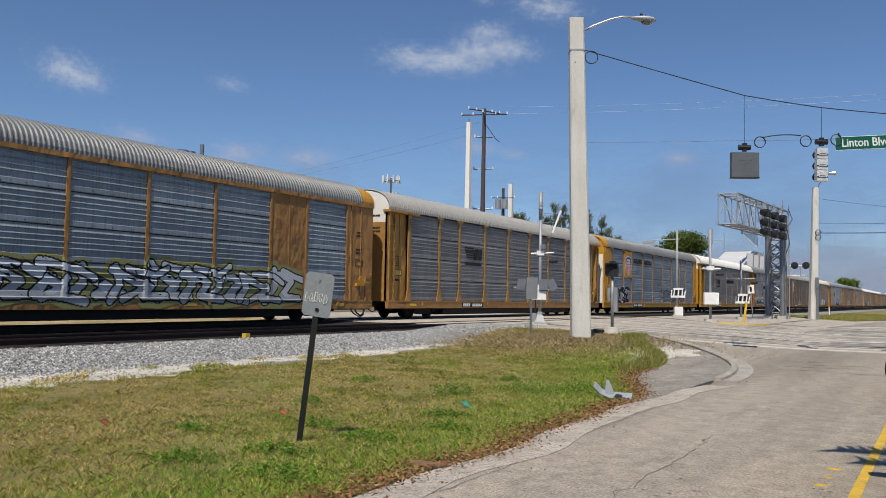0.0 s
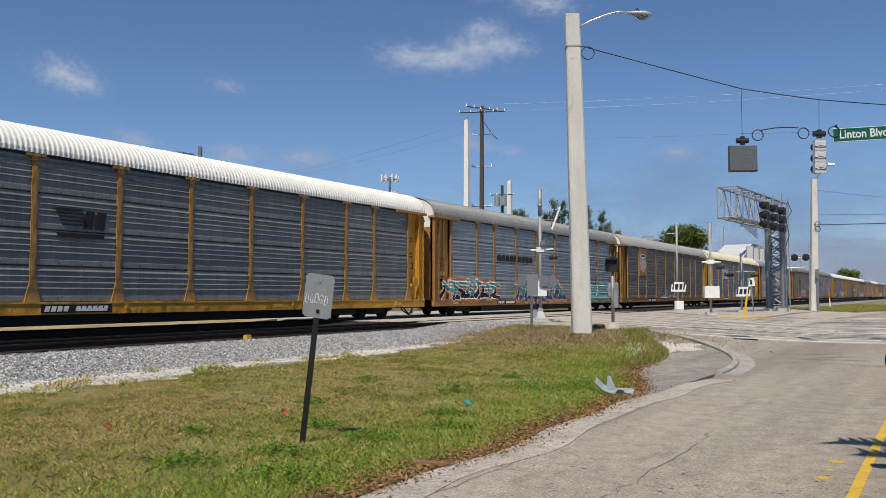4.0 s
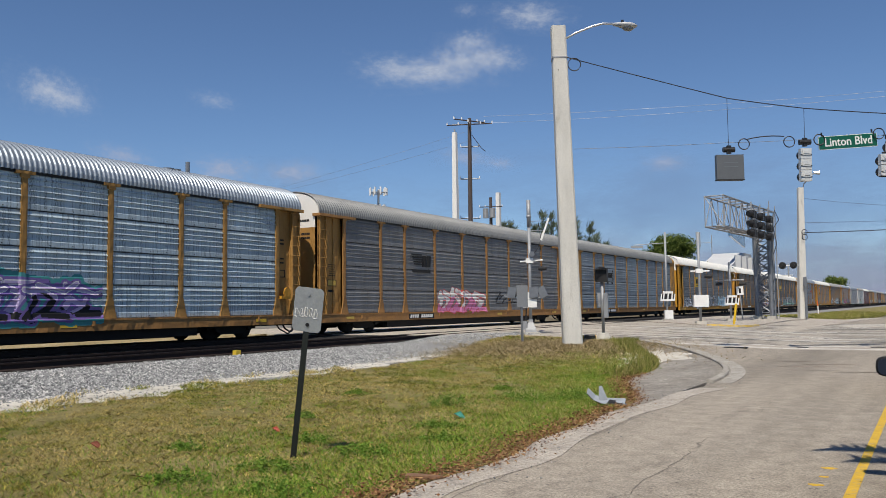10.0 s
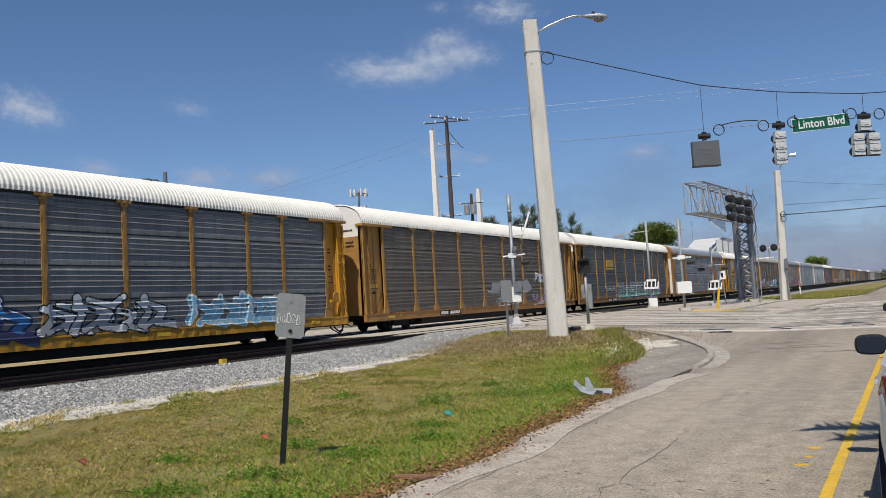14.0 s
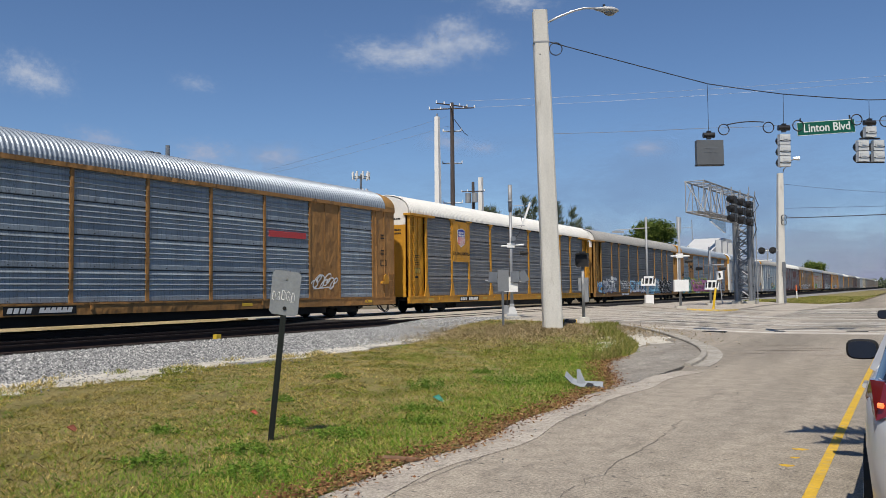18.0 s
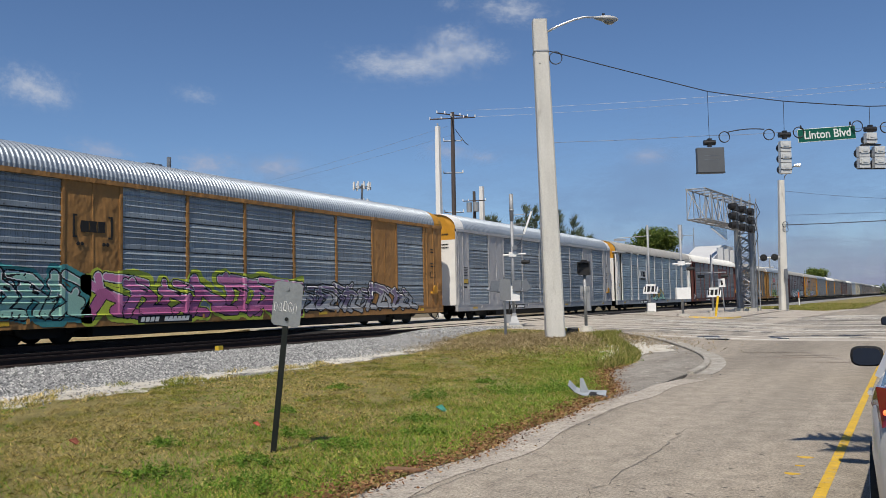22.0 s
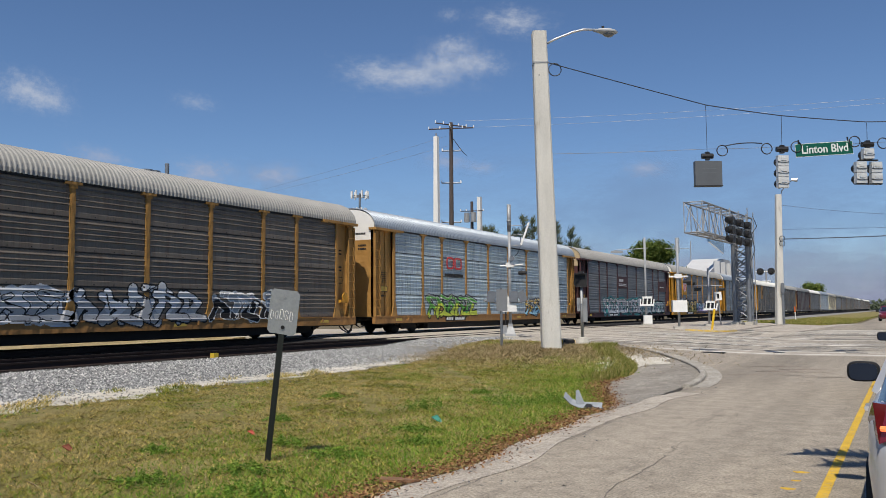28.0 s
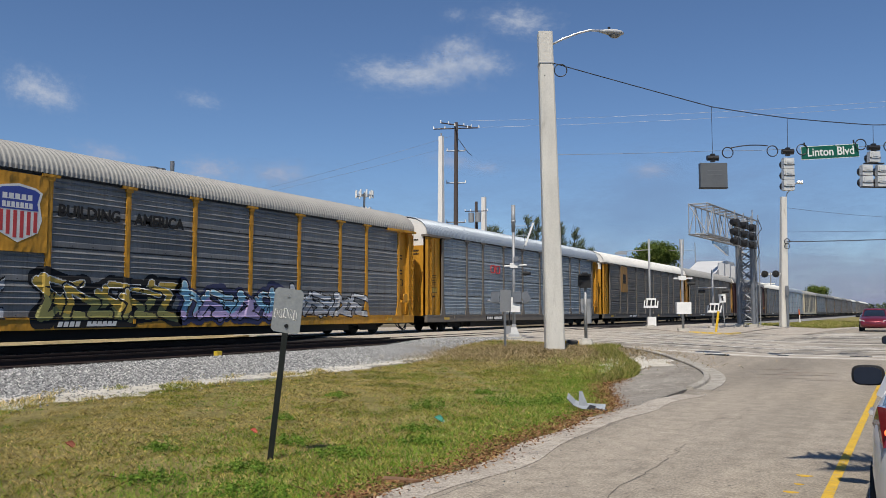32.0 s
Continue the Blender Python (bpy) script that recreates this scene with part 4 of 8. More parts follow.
def graffiti(car, y0, y1, z0, z1, fill, line, seed, posts, halo=None, count=0, fat=0.17, edge=0.06, fill2=None):
    """Sprayed signs that follow the siding: body, outline and, with halo, a cloud behind them. They are shapes, no letters."""
    rng = random.Random(seed)
    n = count or max(2, int((y1 - y0) / 1.15))
    h, w = z1 - z0, (y1 - y0) / n
    cell = 0.029
    zs = sorted({round(z0 - 0.1 + i * cell, 4) for i in range(int((h + 0.3) / cell) + 1)} | {round(WALL_Z0 + k * TIER + t, 4) for k in range(4) for t in tier_profile() if z0 - 0.1 < WALL_Z0 + k * TIER + t < z1 + 0.2})
    ygrid, zgrid = np.linspace(-0.4, y1 - y0 + 0.4, int((y1 - y0 + 0.8) / cell) + 1), np.array(zs) - z0
    Y, Z = np.meshgrid((ygrid[:-1] + ygrid[1:]) / 2, (zgrid[:-1] + zgrid[1:]) / 2)
    pick = np.full(Y.shape, -1)
    wob = 0.02 * np.sin(Y * 5 + seed) * np.sin(Z * 6 + seed * 2)
    if fat < 0.09:
        # A thin scrawl: one loose looping line.
        pts = []
        m, turns = n * 26, n * 1.7
        for i in range(m + 1):
            s, a = i / m, 2 * math.pi * turns * i / m
            pts.append(((y1 - y0) * s + 0.28 * h * math.cos(a + seed), h * (0.5 + 0.24 * math.sin(a) + 0.18 * math.sin(a * 0.37 + seed))))
        pick[spray(Y, Z, pts) + wob * 0.3 < max(fat, 0.02) * 0.6 + 0.012] = 0
        pick[spray(Y, Z, [(0, 0.08 * h), ((y1 - y0) * 0.9, 0.2 * h)]) < 0.022] = 1
    else:
        wild = seed not in (13, 53)
        near = np.full(Y.shape, 9.0)
        lot = []
        for i in range(n):
            tall = h * rng.uniform(0.82, 1.0)
            lobes, slit = (shard if wild else swell)(rng, i * w, w * 1.04, tall)
            d = np.full(Y.shape, 9.0)
            for run, r in lobes:
                d = np.minimum(d, spray(Y, Z, run) - r)
            d = d + wob
            near = np.minimum(near, d)
            lot.append((d, spray(Y, Z, slit)))
        if halo:
            pick[near < 0.14 + 0.1 * np.sin(Y * 2.2 + seed) * np.sin(Z * 3 + seed)] = 2
        edge = max(edge * 0.8, 0.035)
        for d, s in lot[::2] + lot[1::2]:
            pick[d < edge * 0.4] = 1
            inside = d < -edge * 0.6
            pick[inside] = -1 if fill == "none" else 0
            if fill not in ("black", "white", "silver", "none"):
                pick[inside & (d > -edge * 0.6 - 0.03) & (Z > h * 0.5)] = 4
            if fill2:
                pick[inside & (Z < h * (0.42 + 0.2 * np.sin(Y * 3.1 + seed)))] = 3
            pick[inside & (s < 0.035 + 0.02 * np.sin(Y * 9))] = 1
            for _ in range(3):
                a, b = rng.uniform(0, y1 - y0), rng.uniform(0.1, 0.9) * h
                pick[(pick == 0) & (spray(Y, Z, [(a, b), (a + rng.uniform(-0.3, 0.3), b + rng.uniform(-0.3, 0.3) * h), (a + rng.uniform(-0.2, 0.5), b + rng.uniform(-0.2, 0.2) * h)]) < 0.022)] = 1
    mats = [INK.get(n, INK["black"]) for n in (fill, line, halo or line, fill2 or fill, "white")]
    r, c = np.nonzero(pick >= 0)
    if not len(r):
        return
    k = len(ygrid)
    quad = np.stack([r * k + c, r * k + c + 1, (r + 1) * k + c + 1, (r + 1) * k + c], 1)
    used, inv = np.unique(quad, return_inverse=True)
    vy, vz = y0 + ygrid[used % k], z0 + zgrid[used // k]
    me = raw_mesh("graffiti", np.stack([wall_surface_all(vy, vz, posts), vy, vz], 1), inv.reshape(-1, 4))
    me.polygons.foreach_set("material_index", pick[r, c].astype(np.int32))
    part("graffiti", me, mats, car, ("sprayed signs in %s outline" % line) if fill == "none" else "sprayed %s signs outlined in %s" % (fill, line))


def plate(car, name, y0, y1, z0, z1, mat, x=1.498, label=""):
    return part(name, Shape().box(x - 0.03, x, y0, y1, z0, z1), mat, car, label)


def shield(car, y, z, s):
    """A heraldic shield: blue head, red and white stripes, white rim."""
    out = [(-.5, .42), (-.36, .5), (0, .56), (.36, .5), (.5, .42), (.44, .2), (.5, -.1), (.42, -.36), (0, -.56), (-.42, -.36), (-.5, -.1), (-.44, .2)]
    sh = Shape().loft([[(x, y + a * s, z + b * s) for a, b in out] for x in (1.53, 1.537)])
    em = part("emblem", sh, INK["white"], car, "blue, red and white shield emblem")
    head = [(-.44, .4), (-.34, .46), (0, .51), (.34, .46), (.44, .4), (.385, .2), (.42, .06), (-.42, .06), (-.385, .2)]
    part("shield_head", Shape().loft([[(x, y + a * s, z + b * s) for a, b in head] for x in (1.535, 1.541)]), INK["shield"], em)
    for i in range(6):
        a = -.38 + i * 0.14
        low = -.33 - .17 * (1 - abs(a + 0.035) / 0.42)
        part("stripe", Shape().loft([[(x, y + p * s, z + q * s) for p, q in ((a, .04), (a + .075, .04), (a + .075, low), (a, low))] for x in (1.535, 1.541)]), INK["red"], em)
    for r, n in ((.36, 5), (.2, 7)):
        part("name_bar", comb(y - .33 * s, y + .31 * s, z + (r - .11) * s, z + r * s, n, 1.539, 1.544), INK["white"], em)


def block_word(car, y0, y1, z0, z1, mat, n, x=1.500, label="block emblem", name="emblem"):
    """Unlettered bars in the size of a word or number."""
    part(name, comb(y0, y1, z0, z1, n, x - 0.03, x), mat, car, label)


def stripe_emblem(car, y, z, s, mat):
    """A run of slanting stripes before two bold blocks."""
    em = part("emblem", Shape().box(1.47, 1.502, y - 0.9 * s, y + 0.95 * s, z - 0.62 * s, z - 0.47 * s), mat, car, "striped emblem")
    for i in range(5):
        a = y - 1.0 * s + i * 0.07 * s
        zz = z + (0.32 - i * 0.13) * s
        part("stripe", Shape().box(1.47, 1.502, a, y + (0.05 + 0.05 * i) * s, zz, zz + 0.065 * s), mat, em)
    for a, b in ((0.15, 0.5), (0.62, 0.98)):
        part("block", Shape().loft([[(x, y + (p + q * 0.12) * s, z + q * s) for p, q in ((a, -0.3), (b, -0.3), (b, 0.34), (a, 0.34))] for x in (1.47, 1.502)]), mat, em)


def bracket_emblem(car, y, z, s, mat, x=1.502):
    em = part("emblem", Shape().loft([[(xx, y + p * s, z + q * s) for p, q in ((-0.6, -0.24), (-0.24, -0.24), (-0.24, 0.24), (-0.6, 0.24), (-0.64, 0.0))] for xx in (x - 0.05, x)]), mat, car, "dark blocks of a bracketed emblem")
    for a, b in ((-0.19, 0.18), (0.23, 0.62)):
        part("block", Shape().loft([[(xx, y + p * s, z + q * s) for p, q in ((a, -0.24), (b, -0.24), (b - 0.05, 0.0), (b, 0.24), (a, 0.24), (a + 0.05, 0.0))] for xx in (x - 0.05, x)]), mat, em)
    for k in (-1, 1):
        ring = [(k * a * s + y, b * s + z) for a, b in ((0.8, 0.5), (1.0, 0.5), (1.0, -0.5), (0.8, -0.5), (0.8, -0.42), (0.92, -0.42), (0.92, 0.42), (0.8, 0.42))]
        part("bracket", Shape().loft([[(xx, p, q) for p, q in ring] for xx in (x - 0.05, x)]), mat, em)
        for d in (0.55, 0.75):
            part("dot", Shape().disc((x - 0.02, y + k * d * s, z - 0.75 * s), (1, 0, 0), 0.08 * s, 0.05, 10), mat, em)


def loop_emblem(car, y, z, s):
    """Two joined rounded loops in red outline."""
    for k in (-1, 1):
        c = y + 0.58 * s * k
        rim = []
        for g in (1.0, 0.62):
            rim.append([(c + 0.52 * s * math.copysign(abs(math.cos(a)) ** 0.5, math.cos(a)) * (1 - (1 - g) * 0.6), z + 0.42 * s * math.copysign(abs(math.sin(a)) ** 0.5, math.sin(a)) * (1 - (1 - g) * 0.75)) for a in (2 * math.pi * j / 20 for j in range(20))])
        rings = [[(1.50, p, q) for p, q in rim[0]], [(1.53, p, q) for p, q in rim[0]], [(1.53, p, q) for p, q in rim[1]], [(1.50, p, q) for p, q in rim[1]]]
        part("emblem", Shape().loft(rings, caps=False), INK["red"], car, "red outlined loop of an emblem")


def autorack(k, spec, near):
    """One enclosed auto carrier; origin at its south coupling, at rail height."""
    body, panel, roof, cap, top, post = (spec.get(n) for n in ("body", "panel", "roof", "cap", "top", "post"))
    flush = spec.get("flush", False)
    posts = POSTS_B if flush else POSTS_A
    spec.setdefault("sill", BROWN if body is TAN else body)
    car = thing("autorack_car", spec["label"], "rail car", pose(FAR_TRACK, HEAD_Y + k * PITCH + SLACK.get(k, -0.25), RAIL_Z), "autorack cars of the passing train")
    part("underframe", MESH["under"], TRUCK_BLACK, car)
    part("side_sill", MESH["sill_e"], spec.get("sill", body), car)
    part("side_sill", MESH["sill_w"], body, car)
    part("far_side", MESH["west"], body, car)
    for y in (4.25, PITCH - 4.25):
        tk = part("truck", MESH["truck"], TRUCK_BLACK, car)
        tk.location = (0, y, 0)
        for d in (-0.84, 0.84):
            w = part("wheel", MESH["wheel"], TRUCK_BLACK, tk)
            w.location = (0, d, 0.43)
    if spec.get("capped"):
        part("roof", MESH["roof"], roof, car)
        part("roof_cap", MESH["cap_s"], cap, car)
        part("roof_cap", MESH["cap_n"], cap, car)
    else:
        part("roof", MESH["roof_long"], roof, car)
    for e in "sn":
        part("end_door", MESH["door_" + e], [spec.get("door", body), BLACK], car)
        part("end_top", MESH["top_" + e], [top, BLACK], car)
        if flush or spec.get("capped"):
            part("end_panel", MESH[("epb_" if flush else "epc_") + e], body, car)
            part("ladder", MESH["ladder_low_" + e], body, car)
        else:
            part("end_panel", MESH["epa_" + e], body, car)
            part("corner_post", MESH["corner_" + e], body, car)
            part("ladder", MESH["ladder_" + e], body, car)
            part("end_beam", MESH["beam_" + e], post, car)
    if flush:
        part("top_rail", MESH["rail_b"], body, car)
    else:
        part("eave_strip", MESH["eave"], SEAM, car)
    for y in posts:
        o = part("post", MESH["post_b" if flush else "post_a"], post, car)
        o.location = (1.45, y, 0)
    for i, (a, b) in enumerate(zip(posts[:-1], posts[1:])):
        if flush and i in (1, 7):
            part("solid_panel", Shape().box(1.40, 1.475, a, b, WALL_Z0, WALL_Z1).box(1.475, 1.49, (a + b) / 2 - 0.03, (a + b) / 2 + 0.03, WALL_Z0, WALL_Z1), body, car)
            continue
        for t in range(4 if near else 1):
            o = part("siding_panel", MESH["panel" if near else "panel_stack"], [panel, SEAM], car)
            o.location = (1.445, a + 0.07, WALL_Z0 + t * TIER)
            o.scale = (1, b - a - 0.14, 1)
    # Brake stand, placards and the reporting mark as bars.
    part("brake_stand", Shape().box(1.45, 1.60, NEND - 1.75, NEND - 1.2, 1.5, 1.62).disc((1.58, NEND - 1.4, 1.75), (1, 0, 0), 0.2, 0.05, 14), YEL, car)
    y = spec.get("board", 7.35)
    plate(car, "number_board", y, y + 2.35, 0.555, 0.795, INK["black"], 1.540)
    for a, b, n, say in ((0.12, 0.92, 4, "white bars of a reporting mark"), (1.12, 2.25, 6, "white bars of a car number")):
        mark = comb(y + a, y + b, 0.60, 0.755, n, 1.515, 1.545, 0.0 if n == 4 else 0.5)
        mark.v = [(p, q + (r - 0.68) * 0.3, r) for p, q, r in mark.v]
        part("number_mark", mark, INK["white"], car, say)
    for y in (2.6, 9.0, 17.2, 25.4):
        o = part("reflector", MESH["reflector"], INK["gold"] if k % 3 else INK["yellow"], car)
        o.location.y = y
    part("brake_hose", MESH["hose"], BLACK, car)
    if near:
        for dz in (0.0, 0.16, 0.75, 0.9):
            o = part("stencil", MESH["note"], INK["black"], car)
            o.location = (0.17 if flush else 0.0, 0, dz)
        o = part("stencil", MESH["frame_note"], INK["black"], car)
        o.location.x = 0.17 if flush else 0.0
    face = 1.503 if flush or spec.get("capped") else 1.335
    plate(car, "placard", 1.25, 1.85, 2.05, 2.33, INK["black"], face, "black-rimmed yellow placard")
    plate(car, "placard", 1.28, 1.82, 2.08, 2.30, INK["gold"], face + 0.003)
    for dz, w in ((0.0, 0.42), (0.09, 0.36), (0.18, 0.4), (0.27, 0.3), (0.36, 0.44), (0.45, 0.5)):
        plate(car, "stencil", 1.55 - w / 2, 1.55 + w / 2, 2.5 + dz, 2.53 + dz, INK["black"], face + 0.002)
    block_word(car, 1.3, 1.7, 1.8, 1.9, INK["black"], 5, face + 0.002, "small dark stencil bars", "stencil")
    # South end: stencil bars on the white hood and the number on the door.
    for n in STENCILS if near else STENCILS[:2]:
        part("stencil", MESH[n], INK["black"], car, "dark stencil bars on the end door")
    return car, posts


def logo_panel(car, y0, y1, z0, z1, mat):
    plate(car, "logo_panel", y0 + 0.08, y1 - 0.08, z0, z1, mat, 1.528, "plain painted panel over the siding")


def car_specs():
    """What sets each car apart, from the first that passes to the last of the far ones."""
    def s(label, body=TAN, panel=P_MID, roof=ROOF_GREY, cap=None, top=CARWHITE, post=None, **more):
        return dict(label=label, body=body, panel=panel, roof=roof, cap=cap or CARWHITE, top=top, post=post or body, **more)
    return {
        -2: s("ochre autorack rail car with grey siding"),
        -1: s("ochre flush-sided autorack car with zinc siding and grey graffiti", BROWN, P_BLUE, ROOF_GREY, YEL, YEL, flush=True, capped=True),
        0: s("faded yellow autorack rail car with dark grey ribbed siding", TAN, P_MID, ROOF_PALE),
        1: s("yellow autorack rail car with zinc siding, shield emblem and black graffiti", YEL, P_BLUE, ROOF_GREY, YEL, YEL, BROWN, capped=True, door=CARWHITE),
        2: s("yellow autorack rail car with dark siding under a white roof", YEL, P_MID, ROOF_WHITE, post=TAN),
        3: s("ochre autorack rail car with zinc siding and teal graffiti", BROWN, P_BLUE, ROOF_GREY),
        4: s("faded yellow autorack rail car with grimy siding and a shield emblem", TAN, P_BROWN, ROOF_PALE),
        5: s("yellow autorack rail car with blue-grey siding under a cream roof", YEL, P_STEEL, CREAM),
        6: s("ochre autorack rail car with bright zinc siding and purple graffiti", TAN, P_LIGHT, ROOF_SILVER),
        7: s("faded yellow autorack rail car with streaked grey siding and pale graffiti", TAN, P_MID, ROOF_GREY, post=BROWN),
        8: s("yellow-ended autorack car with zinc siding and a small drawing", TAN, P_BLUE, ROOF_GREY, YEL, YEL, capped=True, door=CARWHITE),
        9: s("yellow autorack car with white roof and yellow logo panel", YEL, P_MID, ROOF_WHITE, post=TAN),
        10: s("weathered yellow autorack rail car with grimy siding", TAN, P_BROWN, ROOF_WHITE),
        11: s("dark-sided autorack rail car with gold emblem and dark graffiti", TAN, P_DARK, ROOF_WHITE),
        12: s("ochre flush-sided autorack rail car with zinc siding", BROWN, P_BLUE, ROOF_SILVER, TAN, TAN, flush=True, capped=True, door=CARWHITE),
        13: s("bright yellow autorack rail car with grey siding under a white roof", YEL, P_MID, ROOF_WHITE, board=5.8),
        14: s("faded yellow autorack rail car with dark siding and many-coloured graffiti", TAN, P_DARK, ROOF_PALE, sill=BROWN),
        15: s("ochre flush-sided autorack rail car with pink and green graffiti", BROWN, P_BLUE, ROOF_SILVER, YEL, YEL, flush=True, capped=True, door=CARWHITE),
        16: s("silver flush-sided autorack rail car with zinc panels", PALE, P_BLUE, ROOF_SILVER, CARWHITE, YEL, flush=True, capped=True, door=CARWHITE),
        17: s("pale grey autorack rail car with zinc siding and brown graffiti", CARWHITE, P_SKY, ROOF_PALE, PALE, YEL, CHALK, sill=PALE),
        18: s("oxide-red autorack rail car with pale siding under a white roof", RUSTRED, P_MID, ROOF_WHITE),
        19: s("weathered autorack car with grimy siding and a torn white sticker", TAN, P_BROWN, ROOF_PALE),
        20: s("ochre autorack rail car with bright siding and a red emblem", TAN, P_LIGHT, ROOF_SILVER),
        21: s("maroon autorack rail car with dark siding and pale graffiti", MAROON, P_MID, ROOF_PALE, top=BUFF),
        22: s("bright yellow autorack rail car with shield emblem and graffiti", YEL, P_MID, ROOF_PALE),
        23: s("yellow-ended autorack rail car with zinc siding and a blue-grey roof", YEL, P_BLUE, ROOF_SILVER, post=WORN, sill=WORN),
        24: s("yellow-ended autorack rail car with brown siding under a white roof", YEL, P_BROWN, ROOF_WHITE, post=WORN, sill=WORN),
        25: s("weathered autorack rail car with brown siding", TAN, P_BROWN, ROOF_PALE, post=WORN, sill=WORN),
        26: s("maroon autorack rail car with dark siding", MAROON, P_BROWN, ROOF_GREY, sill=WORN),
        28: s("pale autorack rail car with bright zinc siding", PALE, P_LIGHT, ROOF_SILVER),
        29: s("cream autorack rail car under a pale roof", CREAM, P_BROWN, ROOF_PALE),
    }


CARS = []
SPECS = car_specs()
for k in range(-2, 40):
    if k in SPECS:
        spec = SPECS[k]
    else:
        r = random.Random(k * 7 + 1)
        spec = dict(label="weathered autorack rail car far down the train", body=r.choice([WORN, WORN, WORN, DUSTY]), panel=r.choice([P_MID, P_BROWN, P_BLUE]), roof=r.choice([ROOF_GREY, ROOF_WHITE, ROOF_PALE]), cap=CARWHITE, top=CARWHITE)
        spec["post"] = spec["body"]
    CARS.append((k, *autorack(k, spec, -1 <= k <= 24)))

# Emblems, graffiti and placards of the cars that pass near.
for k, car, posts in CARS:
    A = posts
    if k == -1:
        graffiti(car, 10.0, 22.6, 0.62, 2.15, "silver", "black", 11, A, "olive", 9, 0.2, 0.07, "grey")
    elif k == 0:
        stripe_emblem(car, 8.6, 3.4, 0.95, INK["black"])
    elif k == 1:
        logo_panel(car, A[1], A[2], 2.9, 5.0, YEL)
        shield(car, 6.08, 3.85, 1.45)
        lettering("slogan", "BUILDING", 0.5, INK["black"], car, pose(1.502, 8.55, 4.3, 0, 0, 90), "black capital lettering", 1.0, 0.006, 0.018)
        lettering("slogan", "AMERICA", 0.5, INK["black"], car, pose(1.502, 11.3, 4.3, 0, 0, 90), "black capital lettering", 1.0, 0.006, 0.018)
        graffiti(car, 2.0, 6.2, 0.75, 2.35, "black", "white", 5, A, None, 4, 0.3, 0.035)
        graffiti(car, 12.6, 15.8, 0.95, 2.0, "grey", "white", 6, A, None, 3, 0.08, 0.03)
        graffiti(car, 15.2, 22.4, 0.95, 2.3, "none", "black", 7, A, None, 5, 0.2, 0.06)
    elif k == 2:
        stripe_emblem(car, 8.6, 3.3, 0.85, INK["black"])
    elif k == 3:
        block_word(car, 7.5, 12.3, 3.05, 3.4, INK["black"], 9, 1.502, "dark bars of a company name")
        graffiti(car, 1.5, 7.4, 0.75, 2.1, "teal", "white", 8, A, "orange", 5, 0.22, 0.05, "black")
        graffiti(car, 10.2, 17.2, 0.65, 2.2, "teal", "silver", 9, A, "orange", 6, 0.2, 0.05, "navy")
        graffiti(car, 19.5, 25.5, 0.7, 1.9, "mint", "teal", 10, A, "mint", 5, 0.1, 0.04)
    elif k == 4:
        logo_panel(car, A[1], A[2], 2.75, 5.0, TAN)
        shield(car, 6.08, 3.8, 1.4)
        graffiti(car, 10.5, 16.5, 0.75, 1.75, "grey", "silver", 12, A, None, 5, 0.05, 0.03)
    elif k == 5:
        plate(car, "logo_panel", 7.3, 9.75, 2.95, 4.05, INK["silver"], 1.49)
        bracket_emblem(car, 8.5, 3.5, 0.85, INK["black"])
        graffiti(car, 14.0, 20.6, 0.72, 2.2, "white", "navy", 13, A, "navy", 5, 0.2, 0.06)
        graffiti(car, 3.0, 4.3, 1.0, 1.5, "black", "black", 14, A, None, 3, 0.03, 0.02)
    elif k == 6:
        stripe_emblem(car, 8.6, 3.35, 0.95, INK["black"])
        graffiti(car, 12.6, 18.0, 0.75, 2.2, "lilac", "purple", 15, A, "teal", 5, 0.16, 0.1, "black")
    elif k == 7:
        stripe_emblem(car, 8.6, 3.4, 0.9, INK["black"])
        graffiti(car, 10.4, 15.2, 0.72, 2.2, "white", "red", 16, A, None, 4, 0.24, 0.03, "pink")
        graffiti(car, 16.8, 21.0, 1.2, 2.0, "black", "black", 17, A, None, 6, 0.03, 0.02)
    elif k == 8:
        bracket_emblem(car, 8.5, 3.45, 0.8, INK["black"])
        graffiti(car, 24.2, 26.0, 0.8, 1.9, "black", "black", 18, A, None, 1, 0.04, 0.03)
    elif k == 9:
        plate(car, "logo_panel", A[2] + 0.1, A[3] - 0.1, 2.95, 4.0, INK["yellow"], 1.50, "yellow logo panel")
        block_word(car, 7.6, 9.4, 3.3, 3.8, INK["black"], 3, 1.505, "three black blocks of an emblem")
        plate(car, "emblem", 7.6, 9.4, 3.1, 3.17, INK["black"], 1.505)
        graffiti(car, 2.4, 5.9, 0.75, 1.9, "silver", "black", 18, A, None, 3, 0.17, 0.05)
        graffiti(car, 7.2, 12.2, 0.65, 2.2, "blue", "navy", 21, A, None, 5, 0.16, 0.09, "navy")
        graffiti(car, 12.8, 17.4, 0.8, 2.1, "silver", "black", 21, A, None, 4, 0.16, 0.06, "grey")
        graffiti(car, 18.6, 24.0, 0.75, 2.1, "sky", "white", 22, A, None, 5, 0.12, 0.04)
    elif k == 10:
        graffiti(car, 14.6, 18.2, 0.75, 1.7, "grey", "white", 23, A, None, 4, 0.05, 0.03)
        graffiti(car, 20.8, 25.0, 2.2, 3.0, "silver", "white", 24, A, None, 4, 0.1, 0.03)
        graffiti(car, 20.0, 25.4, 0.7, 1.6, "lilac", "white", 25, A, None, 5, 0.06, 0.03)
    elif k == 11:
        block_word(car, 7.6, 9.4, 3.45, 4.0, INK["gold"], 3, 1.502, "three gold blocks of an emblem")
        plate(car, "emblem", 7.5, 9.5, 3.2, 3.34, INK["gold"], 1.502)
